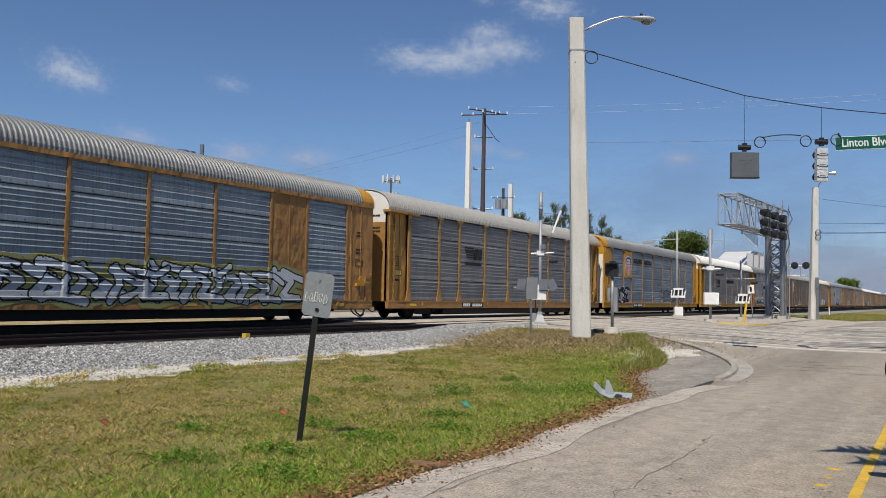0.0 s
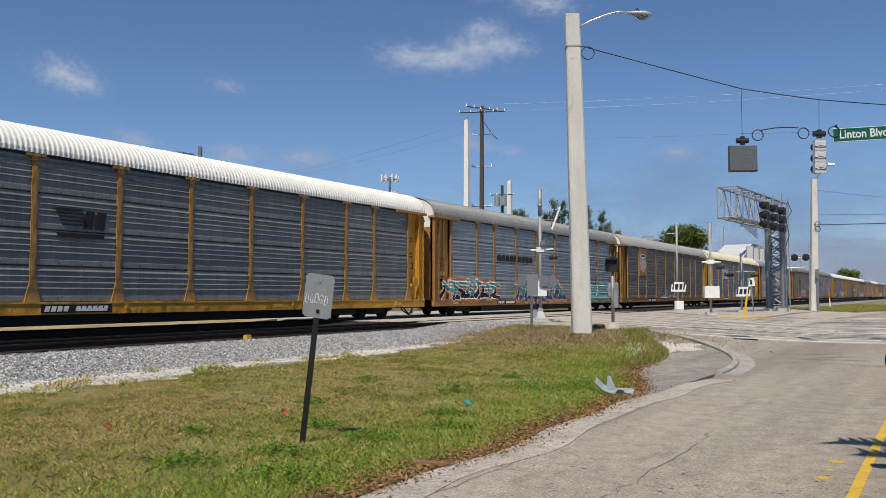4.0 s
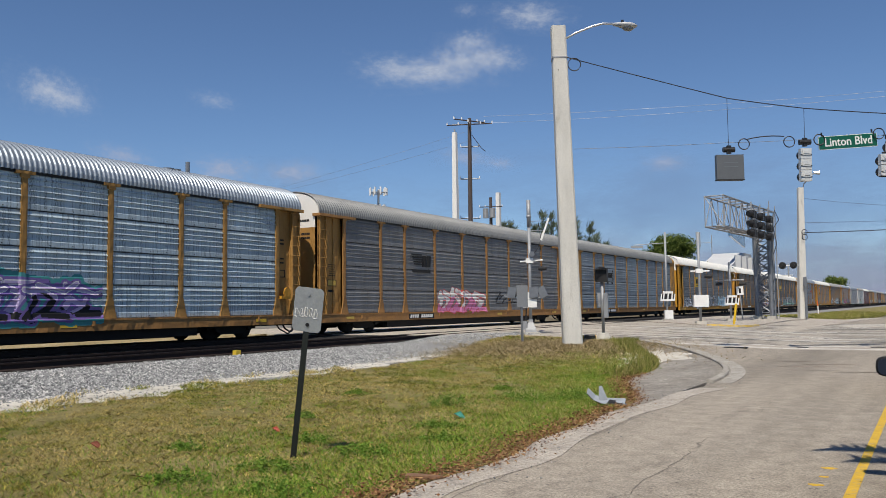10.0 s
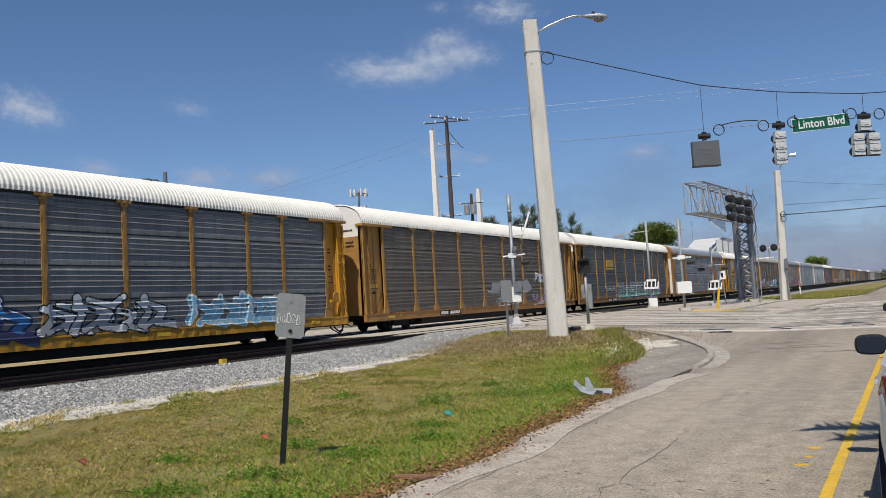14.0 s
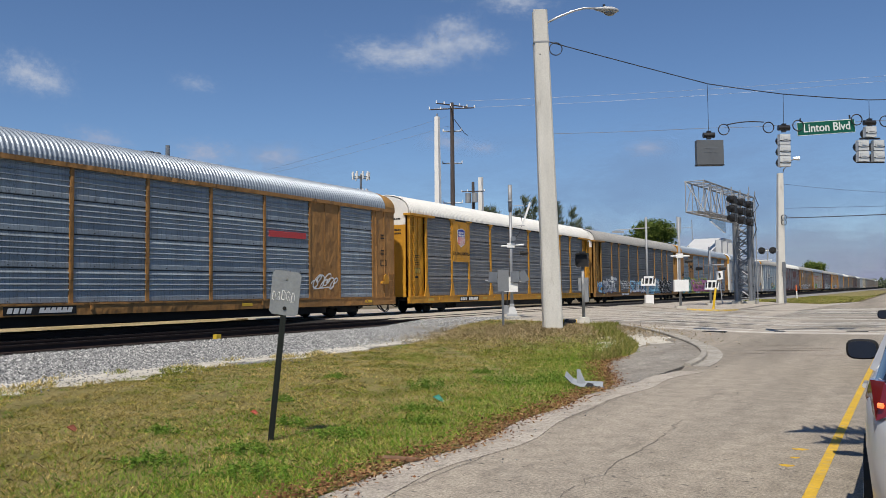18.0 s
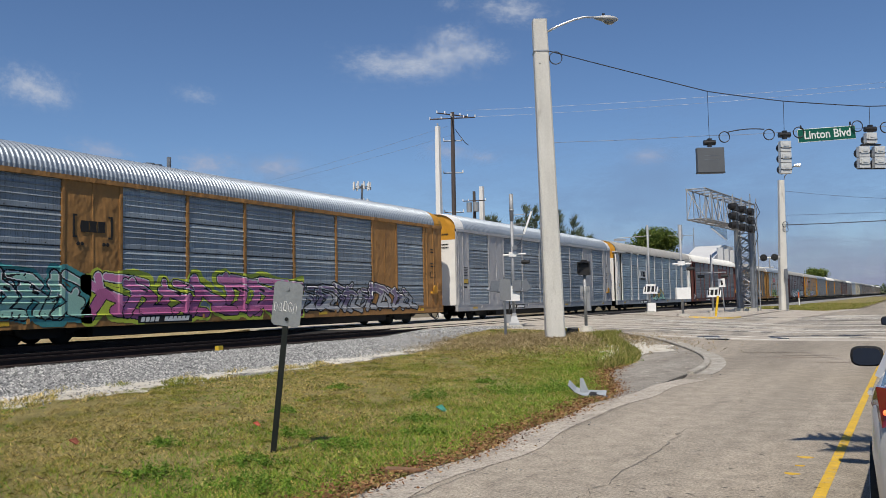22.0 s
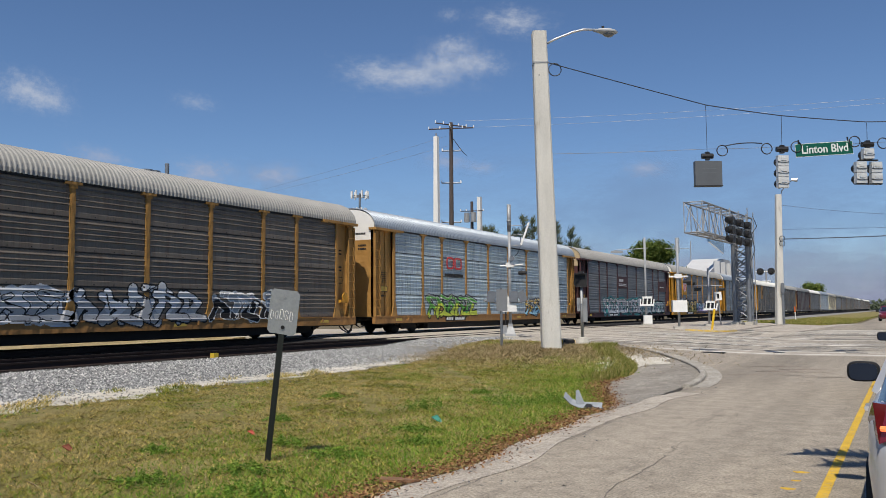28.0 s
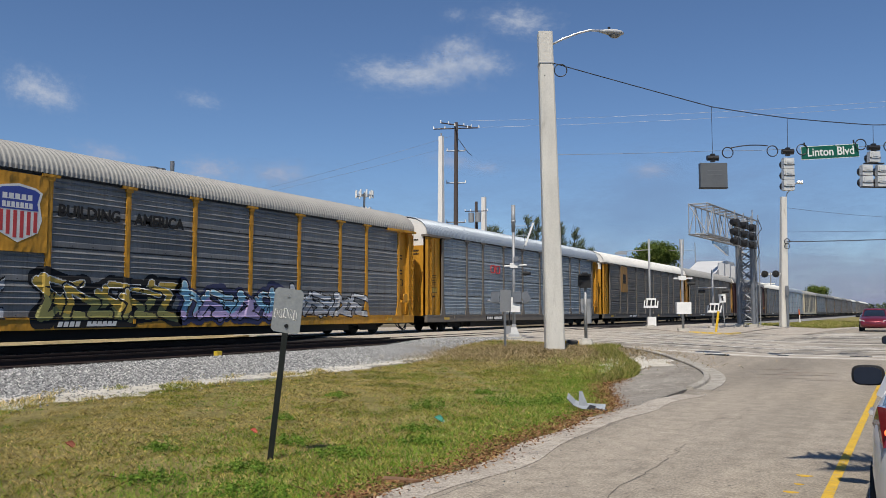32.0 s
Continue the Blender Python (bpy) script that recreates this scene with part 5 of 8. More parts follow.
        graffiti(car, 6.9, 9.6, 1.3, 1.9, "grey", "black", 26, A, None, 4, 0.08, 0.05)
        graffiti(car, 10.3, 23.2, 0.7, 2.15, "grey", "black", 27, A, "grey", 10, 0.13, 0.07, "mint")
    elif k == 12:
        plate(car, "emblem", 18.5, 20.8, 3.35, 3.6, INK["red"], 1.50, "red stripe")
        graffiti(car, 4.8, 6.5, 1.2, 2.0, "white", "white", 28, A, None, 4, 0.03, 0.02)
        graffiti(car, 21.3, 22.9, 1.2, 2.0, "white", "white", 29, A, None, 4, 0.03, 0.02)
    elif k == 13:
        logo_panel(car, A[1], A[2], 2.75, 5.0, YEL)
        shield(car, 6.08, 4.1, 0.95)
        lettering("slogan", "BUILDING AMERICA", 0.26, INK["black"], car, pose(1.536, 6.08, 3.2, 0, 0, 90), "black capital lettering", 0.86)
    elif k == 14:
        graffiti(car, 1.2, 2.4, 0.8, 1.9, "sky", "blue", 30, A, None, 2, 0.15, 0.05)
        graffiti(car, 2.3, 6.0, 0.75, 2.2, "white", "navy", 31, A, None, 3, 0.22, 0.05, "grey")
        graffiti(car, 7.5, 10.0, 1.0, 2.0, "white", "white", 32, A, None, 6, 0.02, 0.015)
        graffiti(car, 10.2, 15.0, 0.7, 2.1, "sky", "navy", 33, A, None, 4, 0.14, 0.05, "silver")
        graffiti(car, 15.4, 20.0, 0.7, 2.15, "white", "black", 34, A, "sky", 4, 0.17, 0.06, "sky")
        graffiti(car, 20.4, 24.6, 0.7, 2.1, "black", "white", 35, A, "black", 4, 0.18, 0.04)
    elif k == 15:
        bracket_emblem(car, 5.65, 3.6, 0.72, INK["black"], 1.50)
        graffiti(car, 1.4, 5.2, 0.65, 2.3, "mint", "black", 36, A, "teal", 4, 0.2, 0.06)
        graffiti(car, 5.6, 15.6, 0.62, 2.35, "pink", "black", 38, A, "lime", 7, 0.25, 0.04, "rose")
        graffiti(car, 15.9, 24.8, 0.65, 2.1, "plum", "black", 39, A, None, 9, 0.1, 0.08, "grey")
        graffiti(car, 0.9, 2.0, 2.5, 3.0, "black", "black", 39, A, None, 3, 0.03, 0.02)
    elif k == 17:
        plate(car, "logo_panel", 7.4, 9.7, 2.9, 3.6, INK["white"], 1.49, "white logo panel")
        stripe_emblem(car, 8.6, 3.25, 0.8, INK["black"])
        graffiti(car, 11.4, 16.2, 0.7, 2.2, "gold", "black", 40, A, None, 3, 0.24, 0.08, "mint")
    elif k == 18:
        logo_panel(car, A[5], A[7], 3.3, 4.6, RUSTRED)
        graffiti(car, 1.0, 2.0, 0.8, 1.4, "white", "white", 41, A, None, 2, 0.03, 0.02)
    elif k == 19:
        logo_panel(car, A[1], A[2], 2.9, 5.0, TAN)
        part("sticker", Shape().loft([[(x, 6.08 + a, 3.9 + b) for a, b in ((-.62, .45), (-.1, .5), (.2, .38), (.66, .42), (.6, -.5), (.25, -.42), (-.2, -.55), (-.66, -.4))] for x in (1.53, 1.536)]), CARWHITE, car, "torn white sticker")
        graffiti(car, 2.5, 7.0, 0.75, 1.9, "silver", "black", 43, A, None, 4, 0.12, 0.04, "grey")
        graffiti(car, 7.2, 12.6, 0.8, 1.9, "grey", "black", 46, A, "silver", 5, 0.12, 0.03)
        graffiti(car, 13.0, 18.3, 0.65, 2.2, "silver", "black", 44, A, None, 5, 0.16, 0.06, "grey")
        graffiti(car, 18.9, 22.6, 0.7, 2.1, "grey", "white", 45, A, None, 4, 0.14, 0.04, "black")
    elif k == 20:
        loop_emblem(car, 8.45, 3.72, 0.8)
        block_word(car, 7.4, 9.6, 2.98, 3.14, INK["black"], 9, 1.502, "dark bars of small lettering")
        graffiti(car, 5.6, 10.9, 0.65, 2.1, "green", "black", 48, A, None, 5, 0.24, 0.08, "lime")
        graffiti(car, 18.6, 24.0, 0.7, 2.0, "gold", "black", 47, A, None, 4, 0.16, 0.08, "sky")
    elif k == 21:
        plate(car, "logo_panel", A[4] - 2.8, A[4] - 0.1, 3.0, 4.0, MAROON, 1.50)
        block_word(car, 10.3, 11.6, 3.55, 3.78, INK["white"], 7, 1.505, "white bars of a company name")
        plate(car, "emblem", 10.2, 12.6, 3.18, 3.24, INK["white"], 1.506)
        plate(car, "emblem", 10.2, 12.4, 3.32, 3.38, INK["white"], 1.506)
        logo_panel(car, A[8], A[9], 2.9, 3.9, MAROON)
        plate(car, "emblem", 23.9, 25.4, 3.3, 3.36, INK["white"], 1.533)
        graffiti(car, 6.2, 12.5, 0.65, 2.2, "grey", "black", 48, A, "teal", 5, 0.18, 0.06, "silver")
        graffiti(car, 12.8, 18.4, 0.65, 2.25, "silver", "black", 49, A, "teal", 5, 0.2, 0.06, "grey")
        graffiti(car, 19.2, 25.0, 0.7, 2.0, "grey", "teal", 50, A, "black", 5, 0.1, 0.05)
    elif k == 22:
        logo_panel(car, A[1], A[2], 2.75, 5.0, YEL)
        shield(car, 6.08, 3.85, 1.5)
        lettering("slogan", "BUILDING", 0.5, INK["black"], car, pose(1.502, 8.5, 4.05, 0, 0, 90), "black capital lettering", 1.0, 0.006, 0.018)
        lettering("slogan", "AMERICA", 0.5, INK["black"], car, pose(1.502, 11.25, 4.05, 0, 0, 90), "black capital lettering", 1.0, 0.006, 0.018)
        graffiti(car, 2.6, 5.4, 0.7, 2.3, "grey", "black", 51, A, None, 3, 0.15, 0.06, "silver")
        graffiti(car, 6.9, 11.9, 0.65, 2.2, "gold", "black", 52, A, "black", 5, 0.25, 0.08, "olive")
        graffiti(car, 12.4, 17.9, 0.65, 2.15, "sky", "black", 54, A, "navy", 6, 0.18, 0.06, "lilac")
        graffiti(car, 18.2, 23.2, 0.75, 2.2, "silver", "black", 54, A, None, 5, 0.2, 0.06, "grey")
    elif k == 23:
        loop_emblem(car, 8.7, 3.6, 0.6)
        graffiti(car, 16.0, 22.0, 0.8, 1.6, "grey", "silver", 55, A, None, 6, 0.04, 0.03)
    elif k == 24:
        logo_panel(car, A[1], A[2], 2.75, 5.0, TAN)
        plate(car, "emblem", 5.7, 6.5, 3.5, 4.3, INK["black"], 1.535)


# ---------------------------------------------------------------- street furniture
def square_pole(name, base, top, w0, w1, label, mat=POLE_CONC, category="pole"):
    """A tapered square pole between two points, with chamfered edges, holes and bands."""
    b, t = Vector(base), Vector(top)
    ob = thing(name, label, category, Matrix.Translation(base))

    def ring(p, w):
        c = w * 0.18
        pts = [(-w + c, -w), (w - c, -w), (w, -w + c), (w, w - c), (w - c, w), (-w + c, w), (-w, w - c), (-w, -w + c)]
        turn = Euler((0, 0, radians(29))).to_matrix()
        return [p - b + turn @ Vector((x, y, 0)) for x, y in pts]
    sh = Shape().loft([ring(b.lerp(t, f) - Vector((0, 0, 0.3 if f == 0 else 0)), (w0 + (w1 - w0) * f) / 2) for f in (0, 0.25, 0.5, 0.75, 1)])
    part("shaft", sh, mat, ob)
    return ob, (t - b)


pole, lean = square_pole("street_lamp", (-9.93, 24.95, 0.28), (-9.87, 24.2, 10.28), 0.60, 0.44, "tall tapered concrete pole with a cobra-head street lamp and cables")
for f in (0.07, 0.86):
    p = lean * f
    part("bolt_hole", Shape().disc((p.x + 0.05, p.y - (0.60 - 0.16 * f) / 2 * 1.02, p.z), (0.49, -0.87, 0), 0.018, 0.03, 8), BLACK, pole)
top = lean
arm = [top + Vector(v) for v in ((0.12, 0.05, -0.42), (0.5, 0.25, -0.2), (0.95, 0.5, 0.0), (1.25, 0.66, 0.08), (1.62, 0.86, 0.06))]
part("lamp_arm", Shape().tube(arm, 0.035, 10), ALU, pole, smooth=True)
d = Vector((0.87, 0.46, -0.1)).normalized()
c0 = top + Vector((1.52, 0.82, 0.06))
rings = []
side = d.cross(Vector((0, 0, 1))).normalized()
for f, w, h in ((0.0, 0.05, 0.05), (0.12, 0.09, 0.07), (0.3, 0.16, 0.11), (0.5, 0.19, 0.12), (0.66, 0.15, 0.09), (0.76, 0.04, 0.03)):
    rings.append([c0 + d * f + side * (w * math.cos(a)) + Vector((0, 0, 1)) * (h * math.sin(a) * (1.0 if math.sin(a) < 0 else 0.7)) for a in (2 * math.pi * j / 14 for j in range(14))])
lamp_head = part("lamp_head", Shape().loft(rings), plain("lamp_grey", (0.42, 0.43, 0.44), 0.55, 0.1, 0.1, 4.0, 50, 0), pole, "grey cobra-head lamp", smooth=True)
bowl = []
for k, g in ((-0.06, 1.0), (-0.13, 0.86), (-0.18, 0.5), (-0.195, 0.1)):
    bowl.append([c0 + d * (0.46 + 0.2 * g * math.cos(a)) + side * (0.135 * g * math.sin(a)) + Vector((0, 0, k)) for a in (2 * math.pi * j / 14 for j in range(14))])
part("lens", Shape().loft(bowl), glassy("lamp_lens", (0.20, 0.20, 0.19), 0.15), lamp_head, smooth=True)
part("photocell", Shape().tube([c0 + d * 0.3 + Vector((0, 0, 0.07)), c0 + d * 0.3 + Vector((0, 0, 0.15))], 0.045, 8), BLACK, lamp_head)
for f in (0.9,):
    p = lean * f
    w = (0.60 - 0.16 * f) / 2 + 0.012
    turn = Euler((0, 0, radians(29))).to_matrix()
    sh = Shape().loft([[p + Vector((0, 0, z)) + turn @ Vector((a * w, b * w, 0)) for a, b in ((-1, -1), (1, -1), (1, 1), (-1, 1))] for z in (-0.02, 0.02)])
    part("band", sh, GALV, pole)
loop = [lean * 0.905 + Vector((0.30, 0.1, 0)) + Vector((0.20 * math.cos(a) * 0.87, 0.20 * math.cos(a) * 0.49, 0.20 * math.sin(a) - 0.25)) + Vector((0.13, 0.07, 0)) for a in (2 * math.pi * j / 16 for j in range(17))]
part("cable_loop", Shape().tube(loop, 0.016, 6), CABLE, pole, "coiled black cable")
part("conduit", Shape().tube([lean * 0.82 + Vector((0.2, 0.02, 0)), lean * 0.93 + Vector((0.19, 0.02, 0))], 0.02, 6), CABLE, pole)


def cable(name, a, b, sag, radius, mat, label, bits=14, category="cable"):
    a, b = Vector(a), Vector(b)
    pts = [a.lerp(b, i / bits) - Vector((0, 0, sag * 4 * (i / bits) * (1 - i / bits))) for i in range(bits + 1)]
    return solid(name, Shape().tube(pts, radius, 5), mat, label, category)


SPAN = [(-9.66, 24.4, 9.33), (-5.34, 26.92, 7.95), (-3.3, 28.09, 7.60), (-0.94, 29.43, 7.38), (2.5, 31.4, 7.45), (9.5, 35.4, 9.3)]
for a, b in zip(SPAN[:-1], SPAN[1:]):
    cable("span_wire", a, b, 0.01, 0.016, CABLE, "black span wire over the street that carries the signals", 6)
LOW = [(-9.62, 24.5, 6.42), (-5.36, 27.0, 6.56), (-3.3, 28.15, 6.62), (-0.9, 29.5, 6.72), (9.5, 35.4, 7.2)]
for a, b in zip(LOW[:-1], LOW[1:]):
    cable("tether_wire", a, b, 0.02, 0.007, WIRE, "thin tether wire between the signal heads", 3)


def facing(p, yaw=29.0, roll=0.0):
    """A pose at p whose -y side looks at a viewer to the south-east."""
    return Matrix.Translation(p) @ pose(0, 0, 0, 0, 0, yaw) @ pose(0, 0, 0, 0, roll, 0)


def hanger(ob, z0, z1):
    part("hanger_wire", Shape().tube([(0, 0, z0), (0, 0, z1)], 0.008, 5), CABLE, ob)
    part("hub", Shape().tube([(-0.18, 0, z0 - 0.03), (0.18, 0, z0 - 0.03)], 0.085, 10).box(-0.06, 0.06, -0.06, 0.06, z0 - 0.16, z0 + 0.1), BLACK, ob, "black cable hub")


def signal_section(sh, x, z):
    """One lamp section seen from behind: box with ribbed back, visor beyond."""
    sh.box(x - 0.165, x + 0.165, -0.1, 0.1, z - 0.165, z + 0.165)
    sh.box(x - 0.12, x + 0.12, -0.13, -0.1, z - 0.05, z + 0.1)
    sh.box(x - 0.08, x + 0.08, -0.15, -0.13, z + 0.0, z + 0.08)
    return sh


SIGNAL = plain("signal_grey", (0.58, 0.59, 0.58), 0.5, 0.3, 0.12, 4.0)
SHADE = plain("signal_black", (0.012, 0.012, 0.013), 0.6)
sign_box = thing("blank_sign", "grey blank-out traffic sign hung from the span wire, seen from behind", "traffic sign", facing((-5.36, 26.93, 6.15)))
part("case", Shape().box(-0.42, 0.42, -0.1, 0.1, -0.78, 0.0), plain("sign_case", (0.115, 0.125, 0.135), 0.55, 0.3, 0.15, 2.0), sign_box)
for z in (-0.25, -0.38):
    part("rib", Shape().box(-0.2, 0.24, -0.106, -0.1, z - 0.006, z + 0.006), GALV_DARK, sign_box)
part("frame", Shape().box(-0.43, 0.43, -0.11, 0.11, -0.80, -0.77), SHADE, sign_box)
hanger(sign_box, 0.2, 1.8)

sig = thing("traffic_signal", "grey three-section traffic signal hung from the span wire, seen from behind", "traffic signal", facing((-3.3, 28.09, 6.25), roll=1), "traffic signals over the street")
for i in range(3):
    s = part("section", signal_section(Shape(), 0, -0.1 - i * 0.345), SIGNAL, sig)
    part("visor", Shape().tube([(0, 0.1, -0.08 - i * 0.345), (0, 0.32, -0.1 - i * 0.345)], 0.15, 12, 0.15), SHADE, s)
    part("latch", Shape().box(-0.17, 0.17, -0.112, -0.1, -0.16 - i * 0.345, -0.13 - i * 0.345), SHADE, s)
hanger(sig, 0.3, 1.35)

sig = thing("traffic_signal", "grey five-section doghouse traffic signal hung from the span wire", "traffic signal", facing((-0.94, 29.43, 6.3), roll=1), "traffic signals over the street")
for x, z in ((0, 0.06), (-0.24, -0.37), (0.24, -0.37), (-0.24, -0.72), (0.24, -0.72)):
    s = part("section", signal_section(Shape(), x, z), SIGNAL, sig)
    part("visor", Shape().tube([(x, 0.1, z), (x, 0.32, z)], 0.15, 12, 0.15), SHADE, s)
    part("latch", Shape().box(x - 0.17, x + 0.17, -0.112, -0.1, z - 0.06, z - 0.03), SHADE, s)
part("bracket", Shape().box(-0.3, 0.3, -0.06, 0.06, -0.17, -0.13), SHADE, sig)
part("bracket", Shape().box(-0.42, 0.42, -0.05, 0.05, -0.92, -0.89), SHADE, sig)
hanger(sig, 0.38, 1.05)

# Cable loops along the tether between the heads.
for name, cx, cy, cz in (("a", -4.95, 27.2, 6.5), ("b", -3.72, 27.9, 6.55), ("c", -2.9, 28.35, 6.6), ("d", -1.28, 29.2, 6.75), ("e", -0.5, 29.7, 6.7)):
    ring = [(cx + 0.17 * math.cos(a) * 0.87, cy + 0.17 * math.cos(a) * 0.49, cz + 0.17 * math.sin(a)) for a in (2 * math.pi * j / 16 for j in range(17))]
    solid("cable_loop", Shape().tube(ring, 0.018, 6), CABLE, "coiled black signal cable on the tether wire", "cable")
cable("signal_cable", (-4.85, 27.25, 6.65), (-3.85, 27.83, 6.72), -0.05, 0.018, CABLE, "black signal cable looped between the heads", 8)

sign = thing("street_sign", "green street name sign with white lettering and rim", "street sign", facing((-2.14, 28.8, 6.53), 29, -3.2))
part("rim", Shape().box(-0.91, 0.91, -0.012, 0.012, -0.213, 0.213), WHITE, sign)
part("panel", Shape().box(-0.90, 0.90, -0.018, 0.0, -0.195, 0.195), GREEN_SIGN, sign)
lettering("lettering", "Linton Blvd", 0.37, INK["white"], sign, pose(0.02, -0.021, 0.0), "white lettering", 0.88, 0.004, 0.006)
part("bracket", Shape().box(-0.8, -0.76, -0.005, 0.03, 0.2, 0.34).box(0.76, 0.8, -0.005, 0.03, 0.2, 0.34), BLACK, sign)

# Leaning sign with a sprayed scrawl on its back, on the verge.
ls = thing("leaning_sign", "grey metal sign back with white scrawl on a leaning steel post", "sign", pose(-5.66, 6.56, -0.05, 0, 8.5, 0) @ pose(0, 0, 0, 2, 0, 20))
prof = [(-0.031, 0.0), (-0.02, 0.03), (-0.01, 0.03), (-0.01, 0.006), (0.01, 0.006), (0.01, 0.03), (0.02, 0.03), (0.031, 0.0), (0.023, -0.004), (-0.023, -0.004)]
part("post", Shape().loft([[(x, y, z) for x, y in prof] for z in (-0.3, 1.72)]), plain("dark_post", (0.018, 0.022, 0.02), 0.5, 0.3, 0.25, 5.0), ls)
c = 0.03
pts = [(-.15 + c, 0), (.15 - c, 0), (.15, c), (.15, .44 - c), (.15 - c, .44), (-.15 + c, .44), (-.15, .44 - c), (-.15, c)]
part("plate", Shape().loft([[(x, y, z + 1.36) for x, z in pts] for y in (-0.008, -0.005)]), plain("sign_back", (0.33, 0.35, 0.36), 0.5, 0.5, 0.15, 6.0), ls)
part("bolt", Shape().disc((0.01, -0.012, 1.43), (0, 1, 0), 0.02, 0.012, 8), BLACK, ls)
part("bolt", Shape().disc((0, -0.012, 1.73), (0, 1, 0), 0.014, 0.012, 8), GALV, ls)
scr = Shape()
rr = random.Random(4)
for i in range(5):
    x, z = -0.115 + i * 0.05, 1.545 + rr.uniform(-0.008, 0.012)
    w, h = rr.uniform(0.016, 0.022), rr.uniform(0.04, 0.055)
    bow = [(x + w * math.cos(a), -0.011, z + h * math.sin(a)) for a in (rr.uniform(-0.6, 0.4) + 5.0 * q / 7 for q in range(8))]
    scr.tube(bow, 0.0035, 4)
    if i % 2 == 0:
        scr.tube([(x - w, -0.011, z - h * 0.9), (x - w * 0.5, -0.011, z + h * 0.2), (x - w * 0.7, -0.011, z + h)], 0.0035, 4)
    else:
        scr.tube([(x, -0.011, z), (x + w * 1.1, -0.011, z - h)], 0.003, 4)
part("scrawl", scr, INK["white"], ls, "white sprayed scrawl")

# ---------------------------------------------------------------- crossing equipment
def flasher(parent, m, tag="flasher"):
    """A round crossing light with background disc and hood."""
    sh = Shape()
    sh.disc(m @ Vector((0, 0, 0)), m.to_3x3() @ Vector((0, 1, 0)), 0.15, 0.02, 18)
    sh.tube([m @ Vector((0, 0.01, 0)), m @ Vector((0, 0.16, 0))], 0.11, 12)
    sh.tube([m @ Vector((0, -0.01, 0.0)), m @ Vector((0, -0.30, 0.0))], 0.115, 12, 0.10)
    return part(tag, sh, SHADE, parent, "black round crossing light")


gate = thing("crossing_gate", "galvanised crossing gate mast with white mechanism and grey counterweights", "crossing gate", pose(-14.68, 32.3, 0.36, 0, 0, 25))
part("foundation", Shape().box(-0.35, 0.35, -0.35, 0.35, -0.1, 0.10), CONCRETE, gate)
part("flared_base", Shape().loft([[(w * a, w * b, z) for a, b in ((-1, -1), (1, -1), (1, 1), (-1, 1))] for z, w in ((0.1, 0.24), (0.2, 0.22), (0.5, 0.1), (0.62, 0.09))]), GALV, gate)
part("mast", Shape().tube([(0, 0, 0.1), (0, 0, 4.6)], 0.065, 12).tube([(0, 0, 4.5), (0, 0, 5.65)], 0.085, 12).tube([(0, 0, 4.9), (0, 0, 5.0)], 0.1, 12), GALV, gate, smooth=True)
part("mechanism", Shape().box(-0.32, 0.26, -0.28, 0.05, 1.12, 1.6).box(-0.2, 0.1, -0.28, 0.05, 1.6, 1.75), WHITE, gate, "white gate mechanism box")
for x, w, tilt in ((-0.78, 0.34, 8), (0.14, 0.36, 0), (0.5, 0.32, -25)):
    m = pose(x, -0.35, 1.75, 0, tilt, 12 * (1 if x < 0 else -1))
    sh = Shape().loft([[m @ Vector((a, y, b)) for a, b in ((-w / 2, -0.24), (w / 2, -0.21), (w / 2, 0.24), (-w / 2, 0.21))] for y in (-0.03, 0.03)])
    part("counterweight", sh, GALV_DARK, gate, "grey counterweight plate")
part("weight_arm", Shape().tube([(-1.1, -0.3, 1.6), (-0.3, -0.2, 1.45), (0.6, -0.3, 1.55)], 0.045, 8), GALV_DARK, gate)
part("crossarm", Shape().tube([(-0.4, 0, 3.05), (0.55, 0.05, 3.1)], 0.035, 8).box(-0.16, 0.16, -0.1, 0.1, 2.98, 3.18), WHITE, gate)
o = flasher(gate, pose(0.0, 0.0, 0.0, 0, 0, 68))
o.location, o.scale = (0.5, 0.12, 2.75), (0.75, 0.75, 0.75)
part("bell", Shape().tube([(0.1, -0.1, 3.35), (0.1, -0.22, 3.35)], 0.11, 12), GALV_DARK, gate)
part("gate_stub", Shape().box(-0.04, 0.04, -0.02, 0.02, 0, 1.0), WHITE, gate, "white stub of the raised gate arm").matrix_basis = pose(0.5, 0.1, 3.95, 0, 20, 0)
for z in (3.9, 4.35, 4.75):
    part("bracket", Shape().tube([(0, 0, z), (0.6, 0.1, z + 0.02)], 0.014, 6), GALV, gate)
part("cable", Shape().tube([(0.4, 0.1, 4.7), (0.5, 0.12, 4.0), (0.36, 0.1, 3.6), (0.1, 0.05, 3.3)], 0.012, 5), CABLE, gate)
part("cable", Shape().tube([(-0.18, -0.1, 1.15), (-0.2, -0.1, 0.6), (-0.16, -0.05, 0.1)], 0.03, 6), CABLE, gate)
part("junction_box", Shape().box(-0.42, -0.14, -0.2, 0.05, 0.2, 0.55), GALV, gate)

ps = thing("sign_post", "thin galvanised post with a sign seen edge-on", "sign", pose(-12.34, 26.4, 0.2, 0, 0, 60))
part("post", Shape().tube([(0, 0, -0.2), (0, 0, 2.1)], 0.045, 8), GALV_DARK, ps)
part("plate", Shape().box(-0.23, 0.23, -0.05, -0.045, 1.3, 2.05), GALV, ps)

